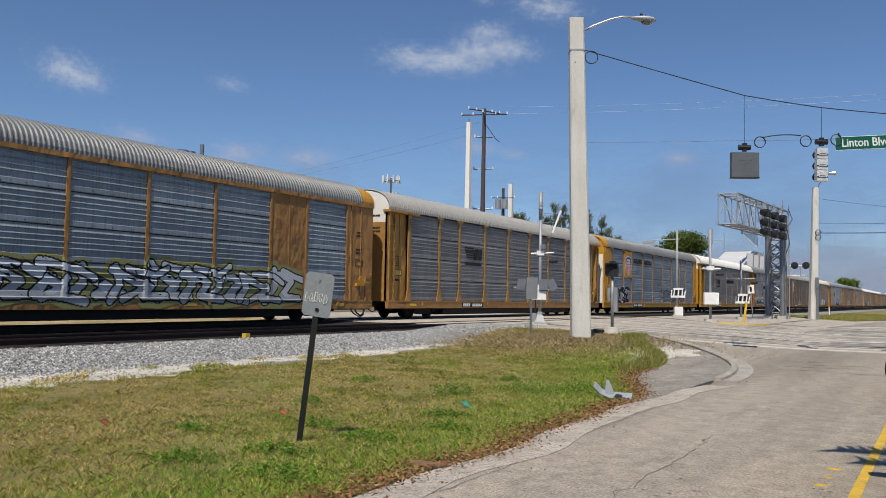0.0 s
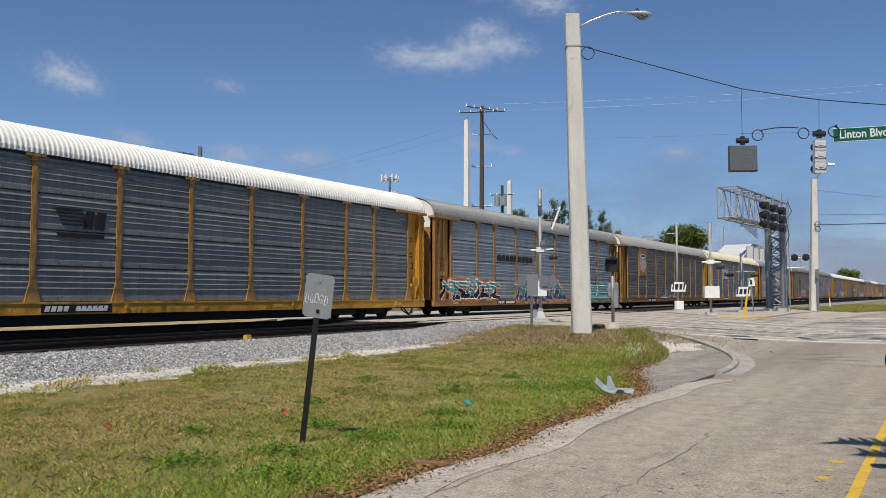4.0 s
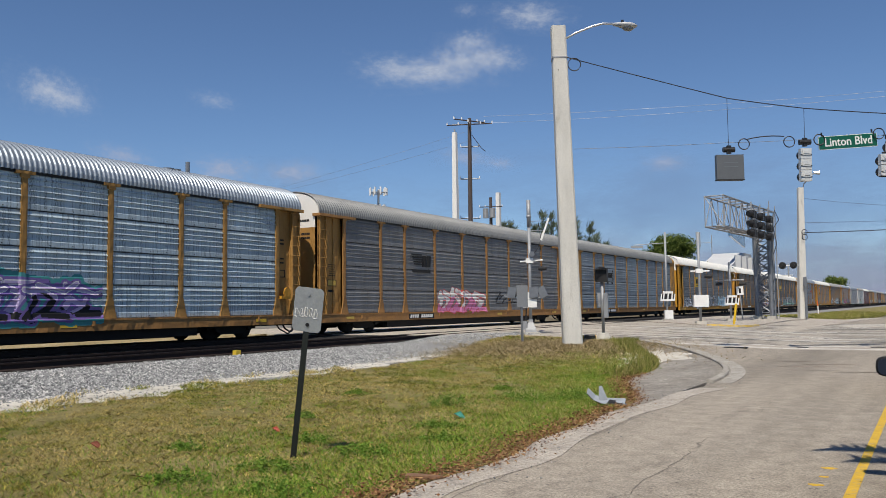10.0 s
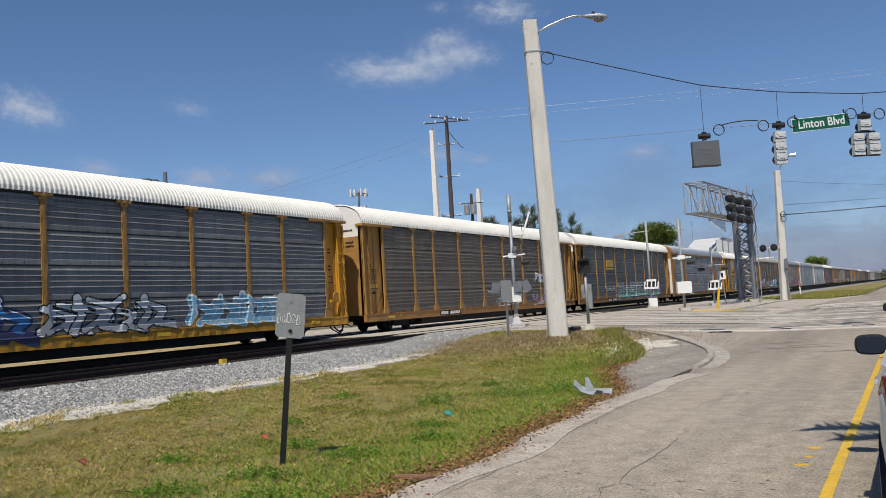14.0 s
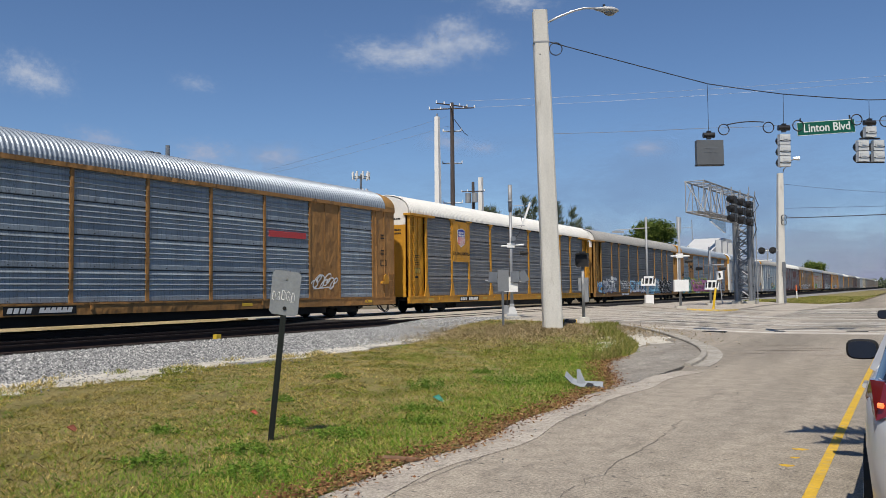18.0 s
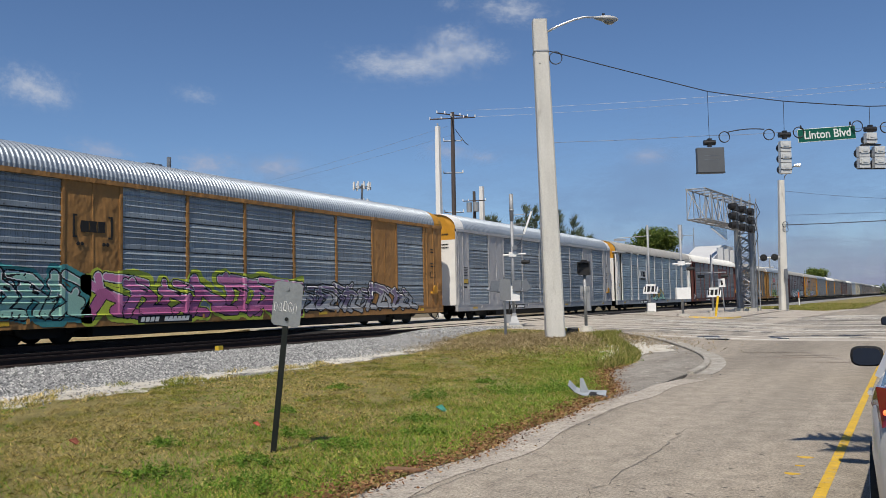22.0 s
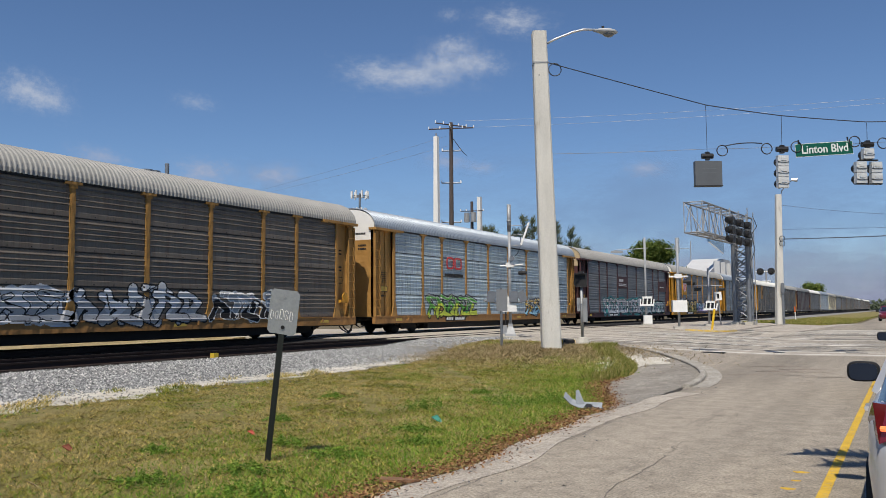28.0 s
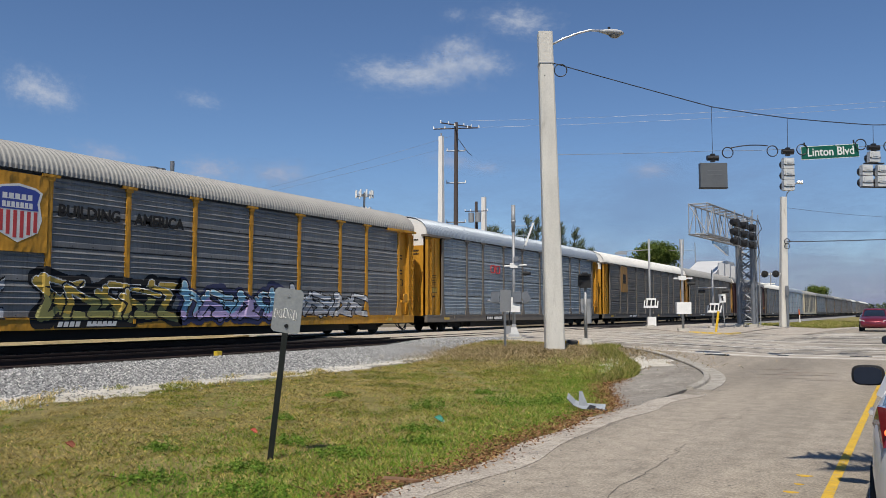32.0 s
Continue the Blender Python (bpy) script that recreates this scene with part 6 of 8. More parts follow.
ped = thing("pedestrian_signal", "black pedestrian signal on a galvanised post in a concrete foot", "pedestrian signal", pose(-10.56, 29.6, 0.22, 0, 0, 10))
part("foot", Shape().loft([[(w * math.cos(a), w * math.sin(a), z) for a in (math.pi * (j + .5) / 4 for j in range(8))] for z, w in ((-0.15, 0.3), (0.12, 0.27), (0.28, 0.2), (0.3, 0.12))]), CONCRETE, ped)
part("post", Shape().tube([(0, 0, 0.25), (0, 0, 2.25)], 0.058, 12), GALV, ped, smooth=True)
part("push_button_box", Shape().box(0.06, 0.2, -0.1, 0.08, 0.85, 1.75).box(-0.17, -0.06, -0.06, 0.06, 1.25, 1.75), GALV, ped)
part("head", Shape().box(-0.21, 0.21, -0.15, 0.1, 2.15, 2.66).box(-0.1, 0.1, -0.1, 0.1, 2.66, 2.72), SHADE, ped, "black signal head")
part("visor", Shape().box(-0.23, 0.23, -0.26, -0.15, 2.6, 2.64).box(-0.23, -0.2, -0.26, -0.15, 2.2, 2.6).box(0.2, 0.23, -0.26, -0.15, 2.2, 2.6), SHADE, ped)

kb = thing("kerb_stone", "short yellow-painted kerb stone beside the pedestrian signal", "kerb", pose(-11.1, 29.45, land(-11.1, 29.45), 0, 0, 19))
part("stone", Shape().loft([[(x * w, y * w, z) for x, y in ((-0.3, -0.1), (0.3, -0.1), (0.3, 0.1), (-0.3, 0.1))] for z, w in ((-0.1, 1.0), (0.13, 1.0), (0.16, 0.92))]), YELLOW_POST, kb)
rb = thing("rubber_block", "black rubber block lying beside the kerb", "debris", pose(-10.85, 28.95, land(-10.85, 28.95), 0, 0, 30))
part("block", Shape().loft([[(x * w, y * w, z) for x, y in ((-0.2, -0.12), (0.2, -0.12), (0.2, 0.12), (-0.2, 0.12))] for z, w in ((-0.05, 1.0), (0.16, 1.0), (0.2, 0.8))]), BLACK, rb)

YKERB = plain("yellow_kerb_paint", (0.55, 0.38, 0.08), 0.8, 0, 0.3, 3.0, 20, 0.2, (0.4, 0.37, 0.3), 0.5)
isl = [(-17.0, 54.2), (-14.5, 51.8), (-11.8, 49.6), (-9.6, 49.6), (-9.3, 50.6), (-9.2, 53.0), (-9.4, 64.0), (-9.0, 76.0), (-16.0, 76.0), (-16.2, 60.0)]
sh = Shape().loft([[(x, y, land(x, y) - 0.2) for x, y in isl], [(x, y, land(x, y) + 0.06) for x, y in isl]])
solid("pavement_island", sh, SHOULDER, "low concrete island under the crossing signals", "pavement", kind="structure")
kl = [(-11.4, 49.55), (-9.7, 49.5), (-9.2, 50.4), (-9.1, 52.6)]
solid("kerb_island", ribbon(kl, [(-0.12, -0.1), (-0.12, 0.10), (0.03, 0.10), (0.06, -0.1)]), YKERB, "faded yellow kerb of the island", "kerb", kind="structure")


def white_rack(parent, z, w=1.3):
    """White counterweight rack: a heavy lower bar, uprights and dark leaning weights."""
    part("rack_bar", Shape().box(-w / 2, w / 2, -0.34, -0.24, z - 0.36, z - 0.22), WHITE, parent, "white bar of the counterweight rack")
    part("rack_bar", Shape().box(-w * 0.3, w * 0.32, -0.32, -0.26, z + 0.16, z + 0.30), WHITE, parent)
    for x, h in ((-0.46, 0.14), (-0.28, 0.28), (0.02, 0.2), (0.30, 0.3), (0.47, 0.12)):
        part("rack_bar", Shape().loft([[(x * w + a + 0.05 * q, y, z - 0.24 + q * (h + 0.24)) for a, y in ((-0.035, -0.31), (0.035, -0.31), (0.035, -0.25), (-0.035, -0.25))] for q in (0, 1)]), WHITE, parent)
    for x in (-0.36, -0.13, 0.16, 0.39):
        part("weight", Shape().loft([[(x * w + a + 0.06 * q, y, z - 0.22 + q * 0.36) for a, y in ((-0.07, -0.24), (0.07, -0.24), (0.07, -0.14), (-0.07, -0.14))] for q in (0, 1)]), SHADE, parent)


def mast_at(name, label, x, y, z, h, yaw=25):
    ob = thing(name, label, "crossing signal", pose(x, y, z, 0, 0, yaw), "crossing signals on the island")
    part("foundation", Shape().box(-0.3, 0.3, -0.3, 0.3, -0.3, 0.06), CONCRETE, ob)
    part("mast", Shape().tube([(0, 0, 0.0), (0, 0, h)], 0.075, 10), GALV, ob, smooth=True)
    return ob


m = mast_at("crossing_mast", "galvanised gate mast with a white counterweight rack", -15.73, 57.0, 0.52, 5.95)
part("base_box", Shape().box(-0.2, 0.35, -0.3, 0.2, 0.0, 0.62), WHITE, m)
part("crossarm", Shape().tube([(-2.1, 0, 5.1), (0.2, 0, 5.22)], 0.03, 6).box(-2.3, -1.5, -0.04, 0.04, 4.9, 5.05), GALV, m)
white_rack(m, 1.6, 0.95)
m = mast_at("crossing_mast", "galvanised mast with a white relay box and side lights", -12.1, 51.0, 0.44, 5.4)
part("relay_box", Shape().box(-0.42, 0.42, -0.42, 0.0, 0.92, 1.62), WHITE, m, "white relay box")
part("crossarm", Shape().tube([(-0.5, 0, 3.05), (0.6, 0, 3.05)], 0.05, 8).box(-0.2, 0.2, -0.15, 0.1, 2.95, 3.2), WHITE, m)
flasher(m, pose(0.5, 0.1, 2.75, 0, 0, 68))
for a, b, q in (((-0.1, 0, 4.6), (-0.1, 0, 5.45), 0.02), ((0.12, 0, 4.5), (0.12, 0, 5.4), 0.03), ((0.8, 0, 4.0), (0.8, 0, 5.2), 0.025), ((-0.7, 0, 4.75), (0.8, 0, 4.75), 0.015)):
    part("side_rod", Shape().tube([a, b], q, 6), GALV, m)
m = mast_at("crossing_mast", "galvanised mast with crossing lights and a white rack", -12.16, 60.0, 0.45, 3.95)
part("crossarm", Shape().tube([(-0.95, 0, 2.7), (0.95, 0, 2.7)], 0.04, 8), GALV, m)
for x in (-0.8, 0.8):
    flasher(m, pose(x, 0, 2.45, 0, 0, 68))
white_rack(m, 1.35, 0.95)
for x, y in ((-10.4, 52.0), (-11.0, 56.5)):
    sl = thing("guy_guard", "yellow plastic guard round a stay wire", "cable guard", pose(x, y, land(x, y) + 0.05, 0, 8, 0))
    part("guard", Shape().tube([(0, 0, 0.0), (0, 0, 1.25)], 0.07, 8), YELLOW_POST, sl)
    break
sm = thing("small_sign", "small white square sign on a leaning post", "sign", pose(-11.77, 62.0, 0.4, 0, -4, 20))
part("post", Shape().tube([(0, 0, 0), (0, 0, 2.1)], 0.04, 6), GALV, sm)
part("plate", Shape().box(-0.24, 0.24, -0.06, -0.04, 1.75, 2.35), WHITE, sm)
part("figure", Shape().box(-0.07, 0.07, -0.066, -0.06, 1.88, 2.22), INK["black"], sm, "dark bar")

# Cantilever signal structure: lattice tower and truss.
gan = thing("cantilever_signal", "galvanised steel lattice cantilever with black crossing lights over the street", "signal gantry")
TL, TR, TY0, TY1, GZ, HZ = -11.75, -10.7, 67.6, 69.0, 0.3, 8.2
for x in (TL, TR):
    for y in (TY0, TY1):
        part("tower_leg", Shape().tube([(x, y, GZ), (x, y, HZ)], 0.17 if y == TY0 else 0.13, 8), GALV_DARK, gan)
        part("foot_plate", Shape().box(x - 0.3, x + 0.3, y - 0.3, y + 0.3, GZ - 0.15, GZ + 0.25), CONCRETE, gan)
for i in range(9):
    z = GZ + 0.5 + i * 0.78
    for y in (TY0, TY1):
        a, b = (TL, TR) if i % 2 else (TR, TL)
        part("brace", Shape().tube([(a, y, z), (b, y, z + 0.78)], 0.06, 6), GALV_DARK, gan)
        part("brace", Shape().tube([(b, y, z), (a, y, z + 0.78)], 0.045, 6), GALV_DARK, gan)
    part("brace", Shape().tube([(TL, TY0, z), (TL, TY1, z + 0.78)], 0.055, 6), GALV_DARK, gan)
    part("brace", Shape().tube([(TR, TY1, z), (TR, TY0, z + 0.78)], 0.055, 6), GALV_DARK, gan)
    part("rung", Shape().tube([(TL, TY0, z), (TR, TY0, z)], 0.03, 6), GALV_DARK, gan)
E0, E1 = Vector((-12.77, 56.0, 0)), Vector((-11.7, 69.0, 0))
W = Vector((1.2, -0.1, 0))
ZT, ZB = 8.58, 6.58


def chord(f, s, top):
    p = E0.lerp(E1, f) + W * s
    p.z = (ZT if top else ZB) + (0.1 if top else 0.1) * f * 0
    return p


for s in (0, 1):
    for tp in (0, 1):
        part("chord", Shape().tube([chord(0, s, tp), chord(1, s, tp)], 0.06, 8), GALV, gan)
N = 9
for i in range(N + 1):
    f = i / N
    for s in (0, 1):
        part("upright", Shape().tube([chord(f, s, 0), chord(f, s, 1)], 0.032, 6), GALV, gan)
        if i < N:
            part("brace", Shape().tube([chord(f, s, i % 2), chord((i + 1) / N, s, 1 - i % 2)], 0.032, 6), GALV, gan)
    for tp in (0, 1):
        part("tie_bar", Shape().tube([chord(f, 0, tp), chord(f, 1, tp)], 0.032, 6), GALV, gan)
        if i < N:
            part("brace", Shape().tube([chord(f, 0, tp), chord((i + 1) / N, 1, tp)], 0.025, 6), GALV, gan)
part("end_brace", Shape().tube([chord(0, 0, 1), chord(0, 1, 0)], 0.035, 6), GALV, gan)
for s in (0.36, 0.5, 0.64):
    part("walkway_plank", Shape().loft([[chord(f, s - 0.045, 0), chord(f, s + 0.045, 0), chord(f, s + 0.045, 0) + Vector((0, 0, 0.04)), chord(f, s - 0.045, 0) + Vector((0, 0, 0.04))] for f in (0, 1)]), GALV, gan)
for f in (0.45, 0.63, 0.8):
    p = E0.lerp(E1, f) + W * 1.25
    for i in range(3):
        for k in (-0.28, 0.28):
            mm = pose(p.x + 0.1, p.y + k, ZB - 0.12 + i * 0.66, 0, 0, -35)
            hd = part("light_head", Shape().box(p.x - 0.16, p.x + 0.2, p.y + k - 0.22, p.y + k + 0.22, ZB - 0.36 + i * 0.66, ZB + 0.12 + i * 0.66), SHADE, gan, "black crossing light")
            part("hood", Shape().tube([mm @ Vector((0, -0.1, 0.02)), mm @ Vector((0, -0.5, 0.0))], 0.21, 12, 0.2), SHADE, hd)
    part("light_bar", Shape().box(p.x - 0.12, p.x - 0.04, p.y - 0.04, p.y + 0.04, ZB - 0.1, ZT + 0.1), GALV, gan)
for x, y, z0, z1 in ((-10.6, 67.5, 5.5, 9.3), (-10.2, 67.6, 0.5, 8.9), (-10.35, 67.4, 4.6, 7.0)):
    part("conduit", Shape().tube([(x, y, z0), (x, y, z1)], 0.04, 6), GALV, gan)
part("cable", Shape().tube([(-10.2, 67.4, 8.6), (-9.9, 67.3, 7.8), (-10.3, 67.3, 7.2), (-10.1, 67.3, 6.0), (-10.4, 67.4, 5.2)], 0.03, 6), CABLE, gan)

xb = thing("crossing_signal", "pair of black round crossing lights on a white arm", "crossing signal", pose(-9.6, 69.0, 0.25))
part("post", Shape().tube([(0, 0, 3.3), (0, 0, 4.3)], 0.05, 8), GALV, xb)
part("crossarm", Shape().tube([(-2.2, 0, 3.35), (0.3, 0, 3.4)], 0.05, 6).tube([(-0.75, 0, 4.15), (0.75, 0, 4.15)], 0.05, 6), WHITE, xb)
for x in (-0.4, 0.4):
    o = flasher(xb, pose(x, -0.1, 4.15))
    o.scale = (1.0, 1.0, 1.0)
    part("background_disc", Shape().disc((x, -0.12, 4.15), (0, 1, 0), 0.27, 0.03, 20), SHADE, xb)

pr, lean2 = square_pole("street_pole", (-9.3, 73.4, 0.2), (-9.05, 73.4, 10.9), 0.62, 0.42, "concrete pole with wires on the far side of the street")
part("lamp_arm", Shape().tube([lean2 + Vector(v) for v in ((0.1, 0, -0.5), (0.3, 0, 0.3), (0.9, 0.1, 1.0), (1.15, 0.15, 1.15))], 0.05, 6), GALV_DARK, pr)
part("lamp_head", Shape().tube([lean2 + Vector((1.05, 0.1, 1.15)), lean2 + Vector((1.5, 0.2, 1.12))], 0.12, 8, 0.17), ALU, pr)
for z in (6.3, 6.7):
    part("cable_loop", Shape().tube([lean2 * 0.6 + Vector((0.2 * math.cos(a) + 0.32, -0.3, 0.22 * math.sin(a) + z - 6.1)) for a in (math.pi * j / 8 for j in range(17))], 0.03, 5), CABLE, pr)
part("meter_box", Shape().box(0.28, 0.45, -0.4, -0.2, 0.1, 3.2).box(0.24, 0.5, -0.5, -0.2, 2.6, 3.4), GALV_DARK, pr)
ms = thing("marker_post", "white and orange marker post in the grass", "marker", pose(-12.1, 110, 0.12, 0, -3, 0))
part("post", Shape().tube([(0, 0, 0), (0, 0, 1.0)], 0.07, 8), WHITE, ms)
part("top", Shape().tube([(0, 0, 1.0), (0, 0, 1.65)], 0.075, 8), plain("orange_plastic", (0.65, 0.14, 0.03), 0.5), ms)
FARSPAN = [(-9.0, 73.3, 7.2), (2.0, 73.5, 7.1), (16.0, 73.5, 7.6)]
cable("span_wire", FARSPAN[0], FARSPAN[1], 0.05, 0.035, CABLE, "black span wire across the far side of the street", 6)
cable("span_wire", FARSPAN[1], FARSPAN[2], 0.05, 0.035, CABLE, "black span wire across the far side of the street", 6)
cable("tether_wire", (-9.0, 73.3, 8.0), (16, 73.6, 7.4), 0.1, 0.012, CABLE, "thin wire across the far side of the street", 6)
cable("tether_wire", (-8.9, 73.3, 10.0), (6, 73.6, 8.2), 0.3, 0.012, CABLE, "thin wire across the far side of the street", 6)
fs = thing("traffic_signal", "dark traffic signal on the far span wire", "traffic signal", pose(1.45, 73.5, 6.2, 0, 0, 0), "traffic signals over the street")
part("section", Shape().box(-0.45, 0.45, -0.2, 0.2, -0.9, 0.5), SHADE, fs)
part("hub", Shape().tube([(0, 0, 0.5), (0, 0, 0.95)], 0.06, 6), SHADE, fs)

# ---------------------------------------------------------------- poles, tower and building behind the train
wp = thing("white_pole", "tall white tapered concrete pole behind the railway", "pole", pose(-33, 58.6, 0))
part("shaft", Shape().loft([[(w * a, w * b, z) for a, b in ((-1, -1), (1, -1), (1, 1), (-1, 1))] for z, w in ((-0.3, 0.26), (15.7, 0.16))]), plain("white_concrete", (0.72, 0.71, 0.68), 0.85, 0, 0.08, 1.0), wp)
part("cap", Shape().box(-0.05, 0.05, -0.05, 0.05, 15.7, 15.95), GALV, wp)


def utility_pole(x, y, h, label, arms, lean=0.0):
    ob = thing("utility_pole", label, "utility pole", pose(x, y, -0.1, 0, lean, 0))
    part("shaft", Shape().tube([(0, 0, -0.3), (0, 0, h)], 0.24, 10, 0.15), POLE_WOOD, ob)
    for z, w, yaw in arms:
        dx, dy = w * math.cos(radians(yaw)), w * math.sin(radians(yaw))
        a = part("crossarm", Shape().tube([(-dx, -dy, z), (dx, dy, z)], 0.055, 6), GALV_DARK if w < 1 else POLE_WOOD, ob)
        n = 5 if w > 1 else 2
        for i in range(n):
            f = -1 + 2 * i / (n - 1)
            part("insulator", Shape().tube([(dx * f, dy * f, z), (dx * f, dy * f, z + 0.22)], 0.06, 6, 0.04), WHITE, a)
    return ob


up = utility_pole(-33, 61.0, 17.4, "dark wooden utility pole with a broad crown of crossarms", [(16.9, 1.9, 20), (16.7, 1.9, 115), (17.2, 1.5, 60), (15.0, 0.75, 25), (12.3, 0.8, 25), (9.0, 0.8, 25), (6.3, 1.4, 25)], 0.3)
for a, b in (((0.1, 0.1, 6.4), (0.9, 0.4, 3.8)), ((0.2, 0, 16.0), (1.2, 0.5, 14.6))):
    part("drop_wire", Shape().tube([a, ((a[0] + b[0]) / 2 + 0.3, (a[1] + b[1]) / 2, (a[2] + b[2]) / 2 - 0.5), b], 0.03, 5), CABLE, up)
up2 = utility_pole(-40, 78.6, 13.2, "weathered utility pole with a transformer", [(12.2, 1.2, 20)])
part("transformer", Shape().tube([(0.35, -0.3, 11.0), (0.35, -0.3, 12.0)], 0.3, 10), GALV, up2)
part("transformer", Shape().tube([(-0.45, -0.3, 11.0), (-0.45, -0.3, 12.0)], 0.3, 10), GALV, up2)
wp2 = thing("white_pole", "short white concrete pole behind the railway", "pole", pose(-40, 80.4, 0))
part("shaft", Shape().loft([[(w * a, w * b, z) for a, b in ((-1, -1), (1, -1), (1, 1), (-1, 1))] for z, w in ((-0.3, 0.28), (13.8, 0.2))]), plain("white_concrete_b", (0.72, 0.71, 0.68), 0.85, 0, 0.08, 1.0), wp2)
for z, x1 in ((16.2, -0.4), (15.4, 0.0)):
    cable("power_line", (-33 + x1, 61, z), (-60 + x1, 52.6, 10.0), 0.3, 0.009, WIRE, "thin service wire to the warehouse", 8)
for z, x1 in ((17.0, -1.6), (17.3, 1.4)):
    cable("power_line", (-33 + x1, 61, z), (42 + x1, 90, z + 4.5), 1.4, 0.009, PALE_WIRE, "thin power line over the street", 20)
cable("power_line", (-33, 61, 6.4), (-40, 78.6, 8.8), 0.5, 0.03, CABLE, "slack service wire between poles", 8)
cable("power_line", (-33, 61, 6.3), (-60, 52, 5.5), 0.5, 0.03, CABLE, "slack service wire between poles", 8)

ct = thing("cell_tower", "grey monopole with rings of white antenna panels", "cell tower", pose(-95, 137.4, 0))
part("shaft", Shape().tube([(0, 0, -0.5), (0, 0, 25.2)], 0.35, 8, 0.2), GALV_DARK, ct)
for z, r, h in ((24.9, 1.7, 1.5), (21.9, 1.3, 0.7)):
    part("platform", Shape().tube([(r * math.cos(a), r * math.sin(a), z - 0.3) for a in (2 * math.pi * j / 12 for j in range(13))], 0.08, 5).tube([(-r, 0, z - 0.3), (r, 0, z - 0.3)], 0.06, 5).tube([(0, -r, z - 0.3), (0, r, z - 0.3)], 0.06, 5), GALV_DARK, ct)
    for j in range(9):
        a = 2 * math.pi * j / 9
        part("antenna", Shape().box(r * math.cos(a) - 0.12, r * math.cos(a) + 0.12, r * math.sin(a) - 0.12, r * math.sin(a) + 0.12, z - h / 2, z + h / 2), WHITE, ct)

bd = thing("warehouse", "long low warehouse with a dark roof and vents behind the train", "building")
BR = plain("warehouse_wall", (0.42, 0.41, 0.38), 0.9, 0, 0.12, 0.3)
part("wall", Shape().box(-75, -42, 37, 53, -0.3, 10.1), BR, bd)
part("roof", Shape().loft([[(-75.4, y, z), (-41.6, y, z), (-41.6, y, z + 0.25), (-75.4, y, z + 0.4)] for y, z in ((36.6, 10.25), (45, 10.15), (53.4, 9.7))]), GALV_DARK, bd)
part("vent_pipe", Shape().tube([(-42.4, 39.1, 10.1), (-42.4, 39.1, 11.4)], 0.14, 10), GALV_DARK, bd)
for y in (37.6, 38.2):
    part("roof_unit", Shape().tube([(-42.6, y, 10.1), (-42.6, y, 10.8)], 0.4, 10), GALV_DARK, bd)

PALE_WALL = plain("grey_white_render", (0.50, 0.51, 0.52), 0.85, 0, 0.1, 0.3)
wb = thing("white_building", "white building with sloping blue-glass front beyond the trees", "building")
part("wall", Shape().loft([[(-47, y, -0.5), (-40, y, -0.5), (-40, y, z), (-47, y, z)] for y, z in ((199, 10.0), (214, 14.0), (225, 14.0))]), PALE_WALL, wb)
part("glass_front", Shape().loft([[(-39.8, y, z) for y, z in ((197, 17.0), (214, 15.2), (214, 17.8), (197, 19.4))], [(-39.3, y, z) for y, z in ((197, 17.0), (214, 15.2), (214, 17.8), (197, 19.4))]]), glassy("blue_glass", (0.06, 0.12, 0.2), 0.08), wb)
for y in (205, 212, 219):
    part("column", Shape().box(-40.2, -38.8, y, y + 1.6, -0.3, 13.0), PALE_WALL, wb)

# ---------------------------------------------------------------- trees
LEAF = island_mat("broad_leaf", [(0.0, (0.035, 0.065, 0.010)), (0.6, (0.085, 0.125, 0.02)), (1.0, (0.16, 0.19, 0.035))])
NEEDLE = island_mat("pine_needles", [(0.0, (0.07, 0.095, 0.06)), (0.6, (0.12, 0.15, 0.09)), (1.0, (0.19, 0.21, 0.13))])
BARK = plain("bark", (0.11, 0.09, 0.07), 0.95, 0, 0.3, 2.0, 15, 0.5)


def leaf_cloud(rng, centres, radii, n, size, droop=0.0):
    """Loose leaf cards in clumps round the given centres."""
    c = np.asarray(centres)[rng.integers(0, len(centres), n)]
    r = np.asarray(radii)[rng.integers(0, len(radii), n)][:, None]
    d = rng.normal(size=(n, 3))
    d /= np.linalg.norm(d, axis=1)[:, None]
    p = c + d * r * rng.random((n, 1)) ** 0.4 * (1, 1, 0.8)
    a, b = rng.normal(size=(n, 3)), rng.normal(size=(n, 3))
    a[:, 2] -= droop * np.abs(a[:, 2])
    a *= size * (0.6 + 0.8 * rng.random((n, 1))) / np.linalg.norm(a, axis=1)[:, None]
    b *= size * 0.45 / np.linalg.norm(b, axis=1)[:, None]
    v = np.stack([p - a, p + b, p + a, p - b], 1).reshape(-1, 3)
    return v, np.arange(4 * n).reshape(-1, 4)


